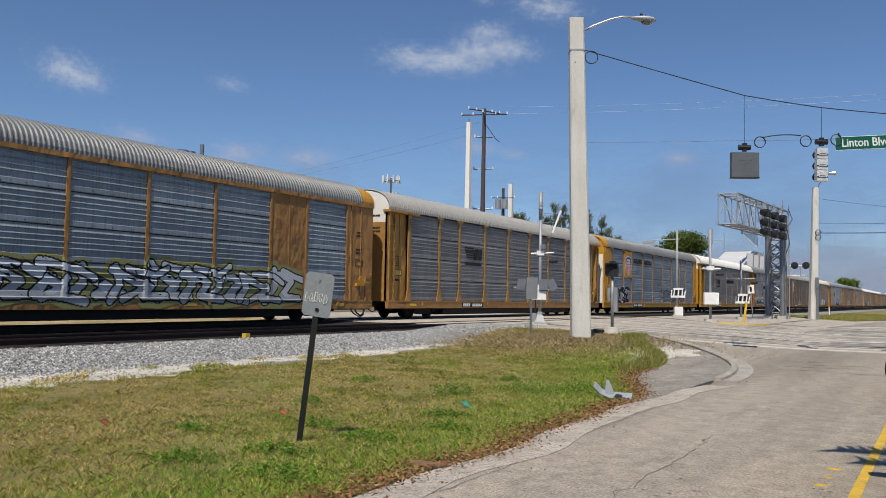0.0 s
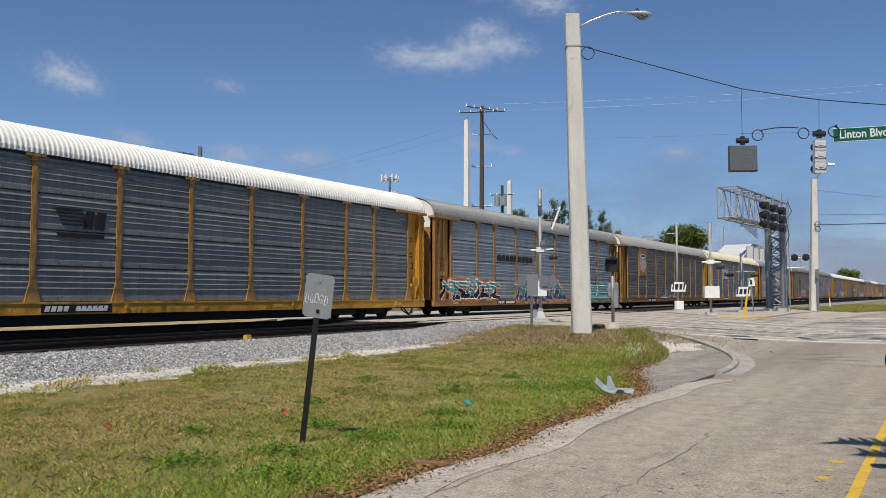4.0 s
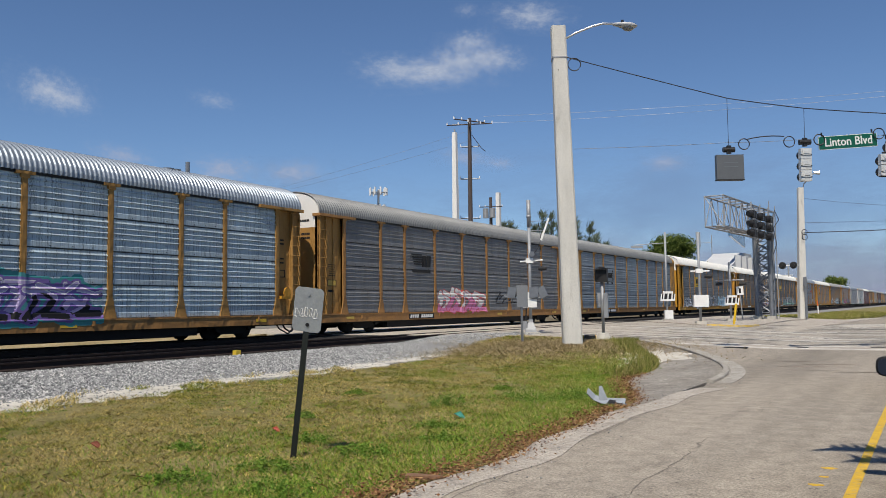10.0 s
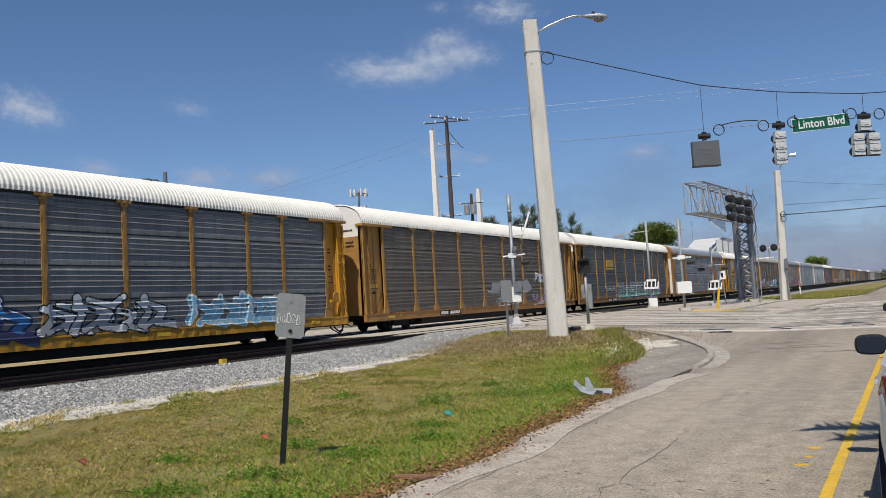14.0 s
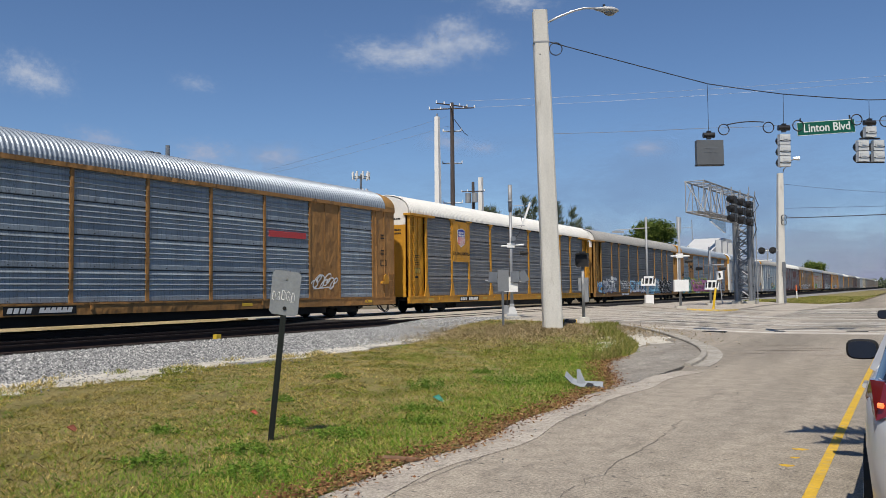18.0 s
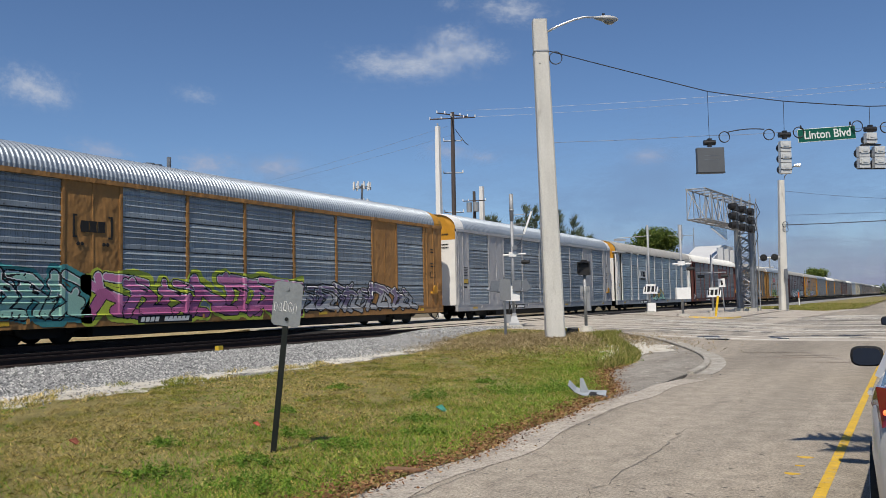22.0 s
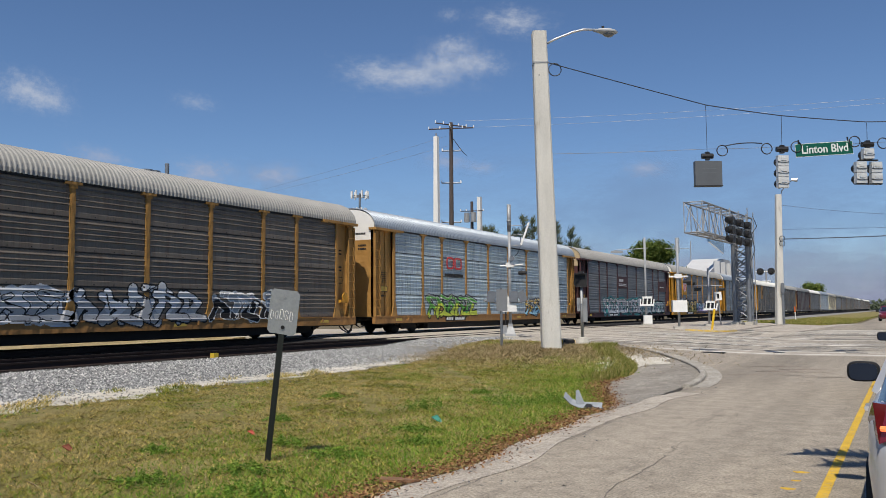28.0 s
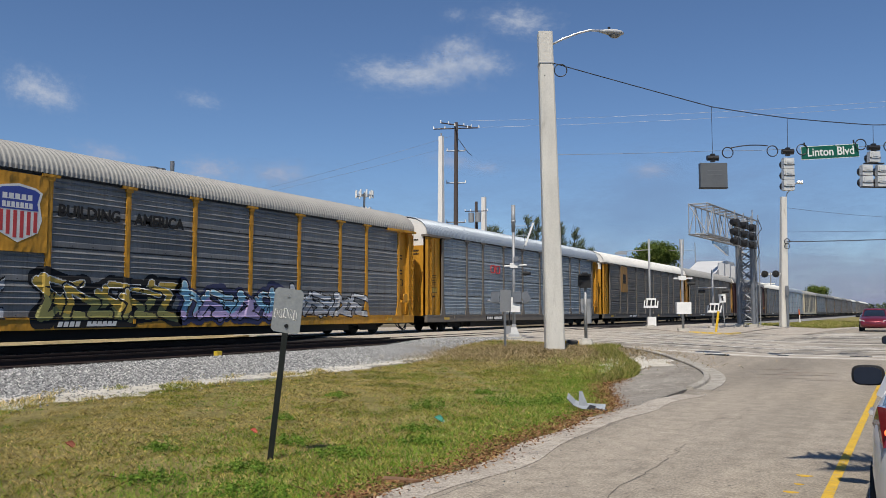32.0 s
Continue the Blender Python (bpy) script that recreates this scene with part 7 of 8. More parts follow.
def tree(name, x, y, h, spread, seed, label, leaves=9000, size=0.24, low=0.35, category="tree", mat=None):
    rng = np.random.default_rng(seed)
    ob = thing(name, label, category, pose(x, y, land(x, y) - 0.1))
    part("trunk", Shape().tube([(0, 0, -0.3), (0.1 * spread * rng.normal() * 0.3, 0, h * 0.3), (0, 0, h * 0.62)], 0.045 * h * 0.5, 8, 0.02 * h * 0.5), BARK, ob)
    cs = []
    for i in range(14):
        a, f = rng.uniform(0, 6.28), rng.uniform(low, 0.95)
        r = spread * (1 - abs(f - 0.6) * 0.9) * rng.uniform(0.3, 0.95)
        tip = (r * math.cos(a), r * math.sin(a), h * f)
        if i < 8:
            part("limb", Shape().tube([(0, 0, h * 0.3), (tip[0] * 0.5, tip[1] * 0.5, h * (0.3 + f) / 2 + 0.2), tip], 0.012 * h, 6, 0.004 * h), BARK, ob)
        cs.append(tip)
    v, f = leaf_cloud(rng, cs, [spread * 0.32, spread * 0.45, spread * 0.22], leaves, size)
    part("crown", raw_mesh("crown", v, f), mat or LEAF, ob)
    return ob


def feather_pine(x, y, h, seed, label):
    """A wispy pine: leaning plumes of needles on a thin trunk."""
    rng = np.random.default_rng(seed)
    ob = thing("pine_tree", label, "tree", pose(x, y, -0.1), "feathery pines behind the railway")
    part("trunk", Shape().tube([(0, 0, -0.3), (0.2, 0, h * 0.5), (0.6, 0.1, h)], 0.02 * h, 6, 0.02), BARK, ob)
    v, f = [], []
    for i in range(90):
        z = h * rng.uniform(0.35, 1.0)
        a, r = rng.uniform(0, 6.28), (h - z) * 0.22 + 0.5
        base = np.array([0.6 * z / h, 0, z])
        tip = base + np.array([r * math.cos(a), r * math.sin(a), rng.uniform(0.2, 1.0)])
        n = 26
        t = rng.random((n, 1))
        p = base + (tip - base) * t + rng.normal(size=(n, 3)) * 0.16
        d = (tip - base) * 0.35 + rng.normal(size=(n, 3)) * 0.22 + (0.25, 0, 0.4)
        w = rng.normal(size=(n, 3)) * 0.035
        k = len(v) and sum(len(q) for q in v)
        v.append(np.stack([p - w, p + w, p + d], 1).reshape(-1, 3))
        f.append(np.arange(3 * n).reshape(-1, 3) + (k or 0))
    part("needles", raw_mesh("needles", np.concatenate(v), np.concatenate(f)), NEEDLE, ob)
    return ob


tree("broadleaf_tree", -38, 144, 12.6, 5.4, 4, "dense round broad-leaved tree beyond the tracks", 26000, 0.24, 0.3)
tree("broadleaf_tree", -38, 157, 9.0, 4.0, 5, "broad-leaved tree beyond the tracks", 9000, 0.26, 0.3)
for i, (px, y, h) in enumerate(((-60, 121, 14.6), (-61, 126, 15.0), (-59, 131, 14.8), (-60, 137, 17.5), (-60, 141, 17.8), (-61, 147, 16.8), (-60, 152, 18.2), (-59, 158, 17.0), (-60, 164, 15.6), (-60, 170, 14.2))):
    feather_pine(px, y, h, 20 + i, "feathery grey-green pine behind the railway")
tree("broadleaf_tree", -45, 470, 14.5, 8.5, 7, "distant round tree beside the line", 6000, 0.6, 0.3)
tree("broadleaf_tree", -60, 430, 12.0, 9, 8, "distant tree beside the line", 1800, 1.0, 0.3)
rng = np.random.default_rng(9)
cs = [(x, 700 + 40 * math.sin(x), z) for x in range(-60, 120, 6) for z in (1, 3.5)] + [(-90 - 6 * i, 500 + 20 * i, 3) for i in range(40)]
v, f = leaf_cloud(rng, cs, [5.0, 7.0, 3.5], 14000, 1.6)
v[:, 2] = np.abs(v[:, 2])
solid("far_woods", raw_mesh("far_woods", v, f), NEEDLE, "low line of distant trees on the horizon", "trees", kind="stuff")

# A palm beside the road, whose fronds throw a shadow on the lane.
FROND = island_mat("palm_frond", [(0.0, (0.05, 0.09, 0.02)), (1.0, (0.11, 0.15, 0.04))])
palm = thing("palm_tree", "palm beside the road that shades the lane", "tree", pose(3.8, 5.2, -0.05))
part("trunk", Shape().tube([(0, 0, -0.2), (0.05, 0, 3), (-0.1, 0, 6.2)], 0.16, 10, 0.11), BARK, palm)
rr = random.Random(2)
for j in range(14):
    a = 2 * math.pi * (j + 0.4) / 14 + rr.uniform(-.1, .1)
    far = 4.0 if j == 6 else 3.6 if j == 7 else 2.4
    a = {6: 2.86, 7: 3.0}.get(j, a)
    sh = Shape()
    pts = [Vector((-0.1 + math.cos(a) * far * f, math.sin(a) * far * f, 6.2 + 1.1 * f - 2.2 * f * f)) for f in (0, .2, .4, .6, .8, 1)]
    sh.tube(pts, 0.03, 4, 0.008)
    for i in range(26):
        f = 0.15 + 0.85 * i / 26
        p = Vector((-0.1 + math.cos(a) * far * f, math.sin(a) * far * f, 6.2 + 1.1 * f - 2.2 * f * f))
        for s in (-1, 1):
            q = p + Vector((-math.sin(a) * s * 0.5 + math.cos(a) * 0.35, math.cos(a) * s * 0.5 + math.sin(a) * 0.35, -0.12)) * (1.1 - f * 0.6) * (rr.uniform(0.9, 1.5) if j in (6, 7) else 1.0)
            w = Vector((math.cos(a), math.sin(a), 0)) * (0.075 if j in (6, 7) else 0.022)
            sh.add([p - w, p + w, q], [(0, 1, 2)])
    part("frond", sh, FROND, palm)


# ---------------------------------------------------------------- vehicles
TYRE = plain("tyre_rubber", (0.02, 0.02, 0.02), 0.85, 0, 0.2, 8.0)
CAR_GLASS = glassy("car_glass", (0.012, 0.016, 0.02), 0.04)
LAMP_RED = glassy("tail_lamp_red", (0.14, 0.008, 0.01), 0.1)
BRAKE = glow("brake_light", (1.0, 0.16, 0.05), 1.6)
HEADLAMP = glassy("head_lamp", (0.6, 0.62, 0.62), 0.1)


def car_paint(name, col):
    m, nt, p = nodes_of(name)
    nt.links.new(ramp_node(nt, noise_node(nt, 2.0, 4, 0.6), [(0.3, mul(col, 0.93)), (0.7, mul(col, 1.05))]), p.inputs["Base Color"])
    p.inputs["Metallic"].default_value, p.inputs["Roughness"].default_value, p.inputs["Coat Weight"].default_value = 0.35, 0.3, 0.8
    return m


HOUSING_BLACK = plain("matt_black_plastic", (0.006, 0.006, 0.007), 0.8, 0, 0.2, 8.0)


def motor_car(label, m, paint, length=4.35, width=1.74, height=1.5, braking=False, name="car"):
    """A hatchback or small saloon; origin under its rear bumper, on the middle line, front towards +y."""
    ob = thing(name, label, "car", m)
    k, w = length / 4.35, width / 2

    def ring(y, ww, z0, z1, crown=0.03):
        z1 = z1 * height / 1.5
        return [(-ww * 0.86, y, z0), (-ww * 0.97, y, z0 + 0.1), (-ww, y, (z0 + z1) / 2), (-ww * 0.985, y, z1 - 0.09), (-ww * 0.91, y, z1), (0, y, z1 + crown), (ww * 0.91, y, z1), (ww * 0.985, y, z1 - 0.09), (ww, y, (z0 + z1) / 2), (ww * 0.97, y, z0 + 0.1), (ww * 0.86, y, z0)]
    st = [(0.0, 0.80, 0.34, 0.74), (0.06, 0.9, 0.26, 0.84), (0.18, 0.96, 0.24, 0.98), (0.5, 0.985, 0.22, 1.02), (1.3, 1.0, 0.2, 0.99), (2.4, 1.0, 0.2, 0.96), (3.1, 0.995, 0.2, 0.97), (3.6, 0.975, 0.22, 0.91), (4.05, 0.93, 0.24, 0.80), (4.28, 0.84, 0.28, 0.66), (4.35, 0.74, 0.34, 0.56)]
    part("body", Shape().loft([ring(y * k, w * f, a, b) for y, f, a, b in st]), paint, ob, smooth=True)
    gh = [(0.22, 0.80, 1.0), (0.7, 0.74, 1.38), (1.3, 0.73, 1.47), (2.0, 0.73, 1.47), (2.45, 0.74, 1.38), (3.2, 0.82, 0.99)]
    rings = []
    for y, f, z in gh:
        z = z * height / 1.5
        rings.append([(-w * 0.93, y * k, 0.93), (-w * (0.93 + f) / 2 - 0.01, y * k, (0.93 + z) / 2), (-w * f * 0.93, y * k, z - 0.03), (-w * f * 0.6, y * k, z), (w * f * 0.6, y * k, z), (w * f * 0.93, y * k, z - 0.03), (w * (0.93 + f) / 2 + 0.01, y * k, (0.93 + z) / 2), (w * 0.93, y * k, 0.93)])
    part("glasshouse", Shape().loft(rings, closed=False), CAR_GLASS, ob, smooth=True)
    roof = [[(x * 1.01, y, z + 0.012) for x, y, z in r[2:6]] for r in rings[1:5]]
    part("roof", Shape().loft([r + [(x, y, z - 0.03) for x, y, z in r[::-1]] for r in roof]), paint, ob, smooth=True)
    for s in (-1, 1):
        for y0, y1 in ((0.22, 0.7), (1.25, 1.32), (2.42, 3.18)):
            a, b = (next((r for r in rings if abs(r[0][1] - y * k) < 0.3 * k), rings[2]) for y in (y0, y1))
            p = [Vector((s * abs(a[2][0]) * 1.01, y0 * k, a[2][2])), Vector((s * abs(b[2][0]) * 1.01, y1 * k, b[2][2]))]
            if y0 == 1.25:
                p = [Vector((s * w * 0.94, 1.28 * k, 0.95)), Vector((s * w * 0.70, 1.28 * k, 1.43 * height / 1.5))]
            part("pillar", Shape().tube(p, 0.045, 6), paint, ob)
    for y in (0.78, 3.42):
        for s in (-1, 1):
            ty = part("wheel", Shape().tube([(s * (w - 0.2), y * k, 0.31), (s * (w + 0.005), y * k, 0.31)], 0.31, 20), TYRE, ob)
            part("rim", Shape().disc((s * (w + 0.003), y * k, 0.31), (1, 0, 0), 0.2, 0.02, 14), ALU, ty)
    for s in (-1, 1):
        tl = [(w * 0.93, 0.2, 1.0), (w * 0.85, 0.11, 1.0), (w * 0.76, 0.05, 0.86), (w * 0.90, 0.08, 0.80), (w * 0.965, 0.30, 0.90)]
        part("tail_lamp", Shape().loft([[(s * x, y - 0.02, z) for x, y, z in tl], [(s * (x + 0.02) * 0.97, y + 0.06, z) for x, y, z in tl]]), LAMP_RED, ob)
        if braking:
            part("brake_light", Shape().tube([(s * w * 0.86, 0.045, 0.88), (s * w * 0.885, 0.056, 0.88)], 0.014, 8), BRAKE, ob)
        hl = part("head_lamp", Shape().loft([[(s * w * 0.6, 4.33 * k, z) for z in (0.60, 0.70)] + [(s * w * 0.93, 4.13 * k, z) for z in (0.78, 0.66)], [(s * w * 0.6, 4.22 * k, z) for z in (0.60, 0.70)] + [(s * w * 0.88, 4.0 * k, z) for z in (0.78, 0.66)]]), HEADLAMP, ob)
        c = Vector((s * (w + 0.10), 2.92 * k, 0.98))
        hs = []
        for f, g in ((-0.05, 0.9), (0.0, 1.0), (0.06, 0.85), (0.11, 0.4)):
            hs.append([c + Vector((0.125 * g * math.copysign(abs(math.cos(a)) ** 0.6, math.cos(a)), f, 0.085 * g * math.copysign(abs(math.sin(a)) ** 0.6, math.sin(a)))) for a in (2 * math.pi * j / 16 for j in range(16))])
        mr = part("door_mirror", Shape().loft(hs), HOUSING_BLACK, ob, "black door mirror", smooth=True)
        part("mirror_glass", Shape().loft([[c + Vector((0.105 * math.copysign(abs(math.cos(a)) ** 0.6, math.cos(a)), y, 0.07 * math.copysign(abs(math.sin(a)) ** 0.6, math.sin(a)))) for a in (2 * math.pi * j / 16 for j in range(16))] for y in (-0.052, -0.056)]), DIM_MIRROR, mr)
        part("mirror_arm", Shape().tube([c + Vector((-s * 0.02, 0.02, -0.04)), Vector((s * w * 0.95, 2.98 * k, 0.93))], 0.03, 6), BLACK, mr)
        part("door_handle", Shape().tube([(s * (w + 0.012), 1.2 * k, 0.86), (s * (w + 0.012), 1.38 * k, 0.86)], 0.018, 6), paint, ob)
    part("bumper", Shape().box(-w * 0.8, w * 0.8, -0.03, 0.05, 0.36, 0.5), BLACK, ob)
    part("number_plate", Shape().box(-0.16, 0.16, -0.045, -0.03, 0.56, 0.72), WHITE, ob)
    part("grille", Shape().box(-w * 0.5, w * 0.5, 4.30 * k, 4.345 * k, 0.42, 0.62), BLACK, ob)
    return ob


mm, nt, p = nodes_of("mirror_silver")
p.inputs["Base Color"].default_value, p.inputs["Metallic"].default_value, p.inputs["Roughness"].default_value = (0.72, 0.76, 0.8, 1), 1.0, 0.02
CAR_MIRROR = mm
# The dark navy reflection is put into the glass colour.
DIM_MIRROR = plain("mirror_navy_reflection", (0.008, 0.014, 0.03), 0.35, 0, 0.1, 8.0, 40, 0)
SILVER = car_paint("silver_paint", (0.55, 0.56, 0.58))
motor_car("silver hatchback waiting in the lane with brake lights on", pose(0.62, 4.85, 0.0), SILVER, braking=True)
motor_car("dark grey car waiting further up the lane", pose(0.55, 14.6, 0.0), car_paint("graphite_paint", (0.10, 0.10, 0.11)), braking=True)
motor_car("dark blue car in the queue behind", pose(1.62, -35.6, 0.0), car_paint("blue_paint", (0.09, 0.105, 0.14)), 4.6, 1.85, 1.65)
motor_car("white car in the queue behind", pose(2.25, -29.4, 0.0), car_paint("white_paint_car", (0.7, 0.7, 0.7)))
motor_car("silver car in the queue behind", pose(1.9, -42.5, 0.0), SILVER, 4.6, 1.85, 1.8)
RED_CAR = motor_car("dark red saloon coming down the road", pose(-1.6, 385, 0.24, 0, 0, 180), car_paint("maroon_paint", (0.16, 0.012, 0.025)))

# The vehicle that carries the camera: only its door mirror comes into view.
OWN = plain("grey_truck_paint", (0.10, 0.105, 0.11), 0.5, 0, 0.12, 2.0)
TRUCK_GLASS = plain("dusty_tinted_glass", (0.02, 0.022, 0.024), 0.5, 0, 0.2, 3.0)
own = thing("pickup_truck", "grey pickup with a large black door mirror, stopped in the lane", "pickup truck", pose(0, 0, 0))
part("door_side", Shape().box(-0.012, 0.03, -3.3, 0.42, 0.45, 1.10), OWN, own)
part("body", Shape().box(0.03, 1.85, -4.4, 0.42, 0.45, 1.08), OWN, own)
part("bonnet", Shape().box(0.03, 1.85, 0.42, 1.75, 0.45, 0.98), OWN, own)
part("cab_roof", Shape().box(0.2, 1.7, -2.2, -0.35, 1.74, 1.82), OWN, own)
part("side_window", Shape().box(0.06, 0.1, -3.2, -0.4, 1.1, 1.76), TRUCK_GLASS, own)
part("rear_panel", Shape().box(0.0, 0.07, -3.25, -1.92, 0.46, 1.95), plain("streaky_silver", (0.78, 0.78, 0.76), 0.55, 0.0, 0.3, 2.0, 30, 0.05, None, 0.6, (1, 9, 0.6)), own, "streaky silver side panel")
part("front_panel", Shape().box(-0.01, 0.07, -1.92, -0.7, 0.46, 1.95), plain("dull_dark_grey", (0.055, 0.056, 0.058), 0.6, 0, 0.1, 2.0), own, "dull dark grey door panel")
for x in (0.24, 1.66):
    part("pillar", Shape().tube([(x, -2.2, 1.05), (x, -2.1, 1.78)], 0.05, 6), OWN, own)
    part("pillar", Shape().tube([(x, -0.5, 1.05), (x, -0.5, 1.78)], 0.05, 6), OWN, own)
for y in (-3.4, 1.0):
    for x in (0.08, 1.72):
        wl = part("wheel", Shape().tube([(x - 0.12, y, 0.38), (x + 0.12, y, 0.38)], 0.38, 20), TYRE, own)
        part("rim", Shape().disc((x - 0.125 if x < 1 else x + 0.125, y, 0.38), (1, 0, 0), 0.24, 0.02, 14), ALU, wl)
MM = Matrix.Translation((-0.397, 0.180, 1.27)) @ pose(0, 0, 0, -3.9, 0, 29.4)


def soft_rect(w, h, r, y, bits=10):
    pts = []
    for cx, cz, a0 in ((w - r, h - r, 0), (-w + r, h - r, 90), (-w + r, -h + r, 180), (w - r, -h + r, 270)):
        for i in range(bits + 1):
            a = radians(a0 + 90 * i / bits)
            pts.append(MM @ Vector((cx + r * math.cos(a), y, cz + r * math.sin(a))))
    return pts


HOUSING = plain("mirror_housing", (0.007, 0.007, 0.008), 0.42, 0, 0.1, 20.0, 60, 0)
hw, hh = 0.135, 0.128
mir = part("door_mirror", Shape().loft([soft_rect(hw - 0.0135, hh - 0.012, 0.016, 0.0), soft_rect(hw - 0.013, hh - 0.0115, 0.016, -0.015), soft_rect(hw - 0.012, hh - 0.0105, 0.018, -0.0165), soft_rect(hw - 0.0115, hh - 0.010, 0.019, -0.0165), soft_rect(hw - 0.0075, hh - 0.004, 0.028, -0.012), soft_rect(hw - 0.0065, hh - 0.002, 0.03, -0.0105), soft_rect(hw - 0.006, hh - 0.001, 0.031, -0.008), soft_rect(hw - 0.004, hh, 0.034, 0.03), soft_rect(hw - 0.006, hh - 0.003, 0.036, 0.05), soft_rect(hw - 0.04, hh - 0.04, 0.05, 0.085)]), HOUSING, own, "large black door mirror", smooth=True)
part("mirror_glass", Shape().loft([soft_rect(hw - 0.012, hh - 0.0105, 0.016, -0.003), soft_rect(hw - 0.012, hh - 0.0105, 0.016, 0.001)]), CAR_MIRROR, mir)
part("mirror_arm", Shape().tube([MM @ Vector((0.06, 0.05, -0.08)), (-0.12, 0.36, 1.12), (0.0, 0.38, 1.03)], 0.03, 8), BLACK, mir)

# Trees far down the road behind, seen in the door mirror.
for x, y, h, w, sd in ((16, -150, 9, 6, 61), (-14, -190, 10, 7, 62), (-26, -170, 8, 6, 63)):
    tree("broadleaf_tree", x, y, h, w, sd, "round broad-leaved tree beside the road behind", 2500, 0.6, 0.25)

# ---------------------------------------------------------------- clouds, far above and behind everything
# The clouds' sunlit brightness is put into an emitted colour.
cm = bpy.data.materials.new("cloud_glow")
cm.use_nodes = True
ct_ = cm.node_tree
ct_.nodes.remove(ct_.nodes["Principled BSDF"])
emi, tra, mx = ct_.nodes.new("ShaderNodeEmission"), ct_.nodes.new("ShaderNodeBsdfTransparent"), ct_.nodes.new("ShaderNodeMixShader")
emi.inputs["Strength"].default_value = 1.0
tc = ct_.nodes.new("ShaderNodeTexCoord")
oi = ct_.nodes.new("ShaderNodeObjectInfo")
sc = ct_.nodes.new("ShaderNodeVectorMath")
sc.operation = "MULTIPLY_ADD"
sc.inputs[1].default_value = (1.6, 1.0, 1.0)
ct_.links.new(oi.outputs["Color"], emi.inputs["Color"])
ct_.links.new(tc.outputs["Object"], sc.inputs[0])
ct_.links.new(oi.outputs["Location"], sc.inputs[2])
nz = ct_.nodes.new("ShaderNodeTexNoise")
nz.inputs["Scale"].default_value, nz.inputs["Detail"].default_value, nz.inputs["Roughness"].default_value = 2.6, 10, 0.66
ct_.links.new(sc.outputs["Vector"], nz.inputs["Vector"])
gr = ct_.nodes.new("ShaderNodeTexGradient")
gr.gradient_type = "SPHERICAL"
ct_.links.new(tc.outputs["Object"], gr.inputs["Vector"])
ma = ct_.nodes.new("ShaderNodeMath")
ma.operation = "MULTIPLY_ADD"
ma.inputs[1].default_value = 0.72
ct_.links.new(gr.outputs["Fac"], ma.inputs[0])
ct_.links.new(nz.outputs["Fac"], ma.inputs[2])
half = ct_.nodes.new("ShaderNodeMath")
half.operation = "MULTIPLY"
half.inputs[1].default_value = 0.6
ct_.links.new(ma.outputs["Value"], half.inputs[0])
cr = ramp_node(ct_, half.outputs["Value"], [(0.28, (0, 0, 0)), (0.39, (0.025,) * 3), (0.47, (0.09,) * 3), (0.56, (0.24,) * 3), (0.66, (0.48,) * 3), (0.82, (0.8,) * 3)])
th = ct_.nodes.new("ShaderNodeMath")
th.operation = "MULTIPLY"
ct_.links.new(cr, th.inputs[0])
ct_.links.new(oi.outputs["Alpha"], th.inputs[1])
ct_.links.new(th.outputs["Value"], mx.inputs["Fac"])
ct_.links.new(tra.outputs["BSDF"], mx.inputs[1])
ct_.links.new(emi.outputs["Emission"], mx.inputs[2])
ct_.links.new(mx.outputs["Shader"], ct_.nodes["Material Output"].inputs["Surface"])


def cloud(bearing, height, wide, tall, slant=0.0, thick=0.8, tone=(0.52, 0.56, 0.64)):
    """A flat glowing sheet of cloud or haze 3 km off. bearing: degrees to the left of north; height: degrees over the
    horizon.
    """
    a, e, dist = radians(bearing), radians(height), 3000.0
    at = Vector((-math.sin(a) * math.cos(e), math.cos(a) * math.cos(e), math.sin(e))) * dist
    n = 12
    sh = Shape().grid(spaced(-1, 1, 2 / n), spaced(-1, 1, 2 / n), lambda x, y: 0.03 * math.sin(3 * x + 2 * y))
    ob = solid("cloud", sh, cm, "flat glowing sheet for thin cloud and low sky haze", "backdrop", kind="structure")
    ob.matrix_basis = Matrix.Translation(at) @ (-at).to_track_quat("Z", "Y").to_matrix().to_4x4() @ pose(0, 0, 0, 0, 0, slant) @ Matrix.Diagonal((math.tan(radians(wide)) * dist, math.tan(radians(tall)) * dist, 300, 1))
    ob.visible_shadow = False
    ob.color = (*tone, thick)
    return ob


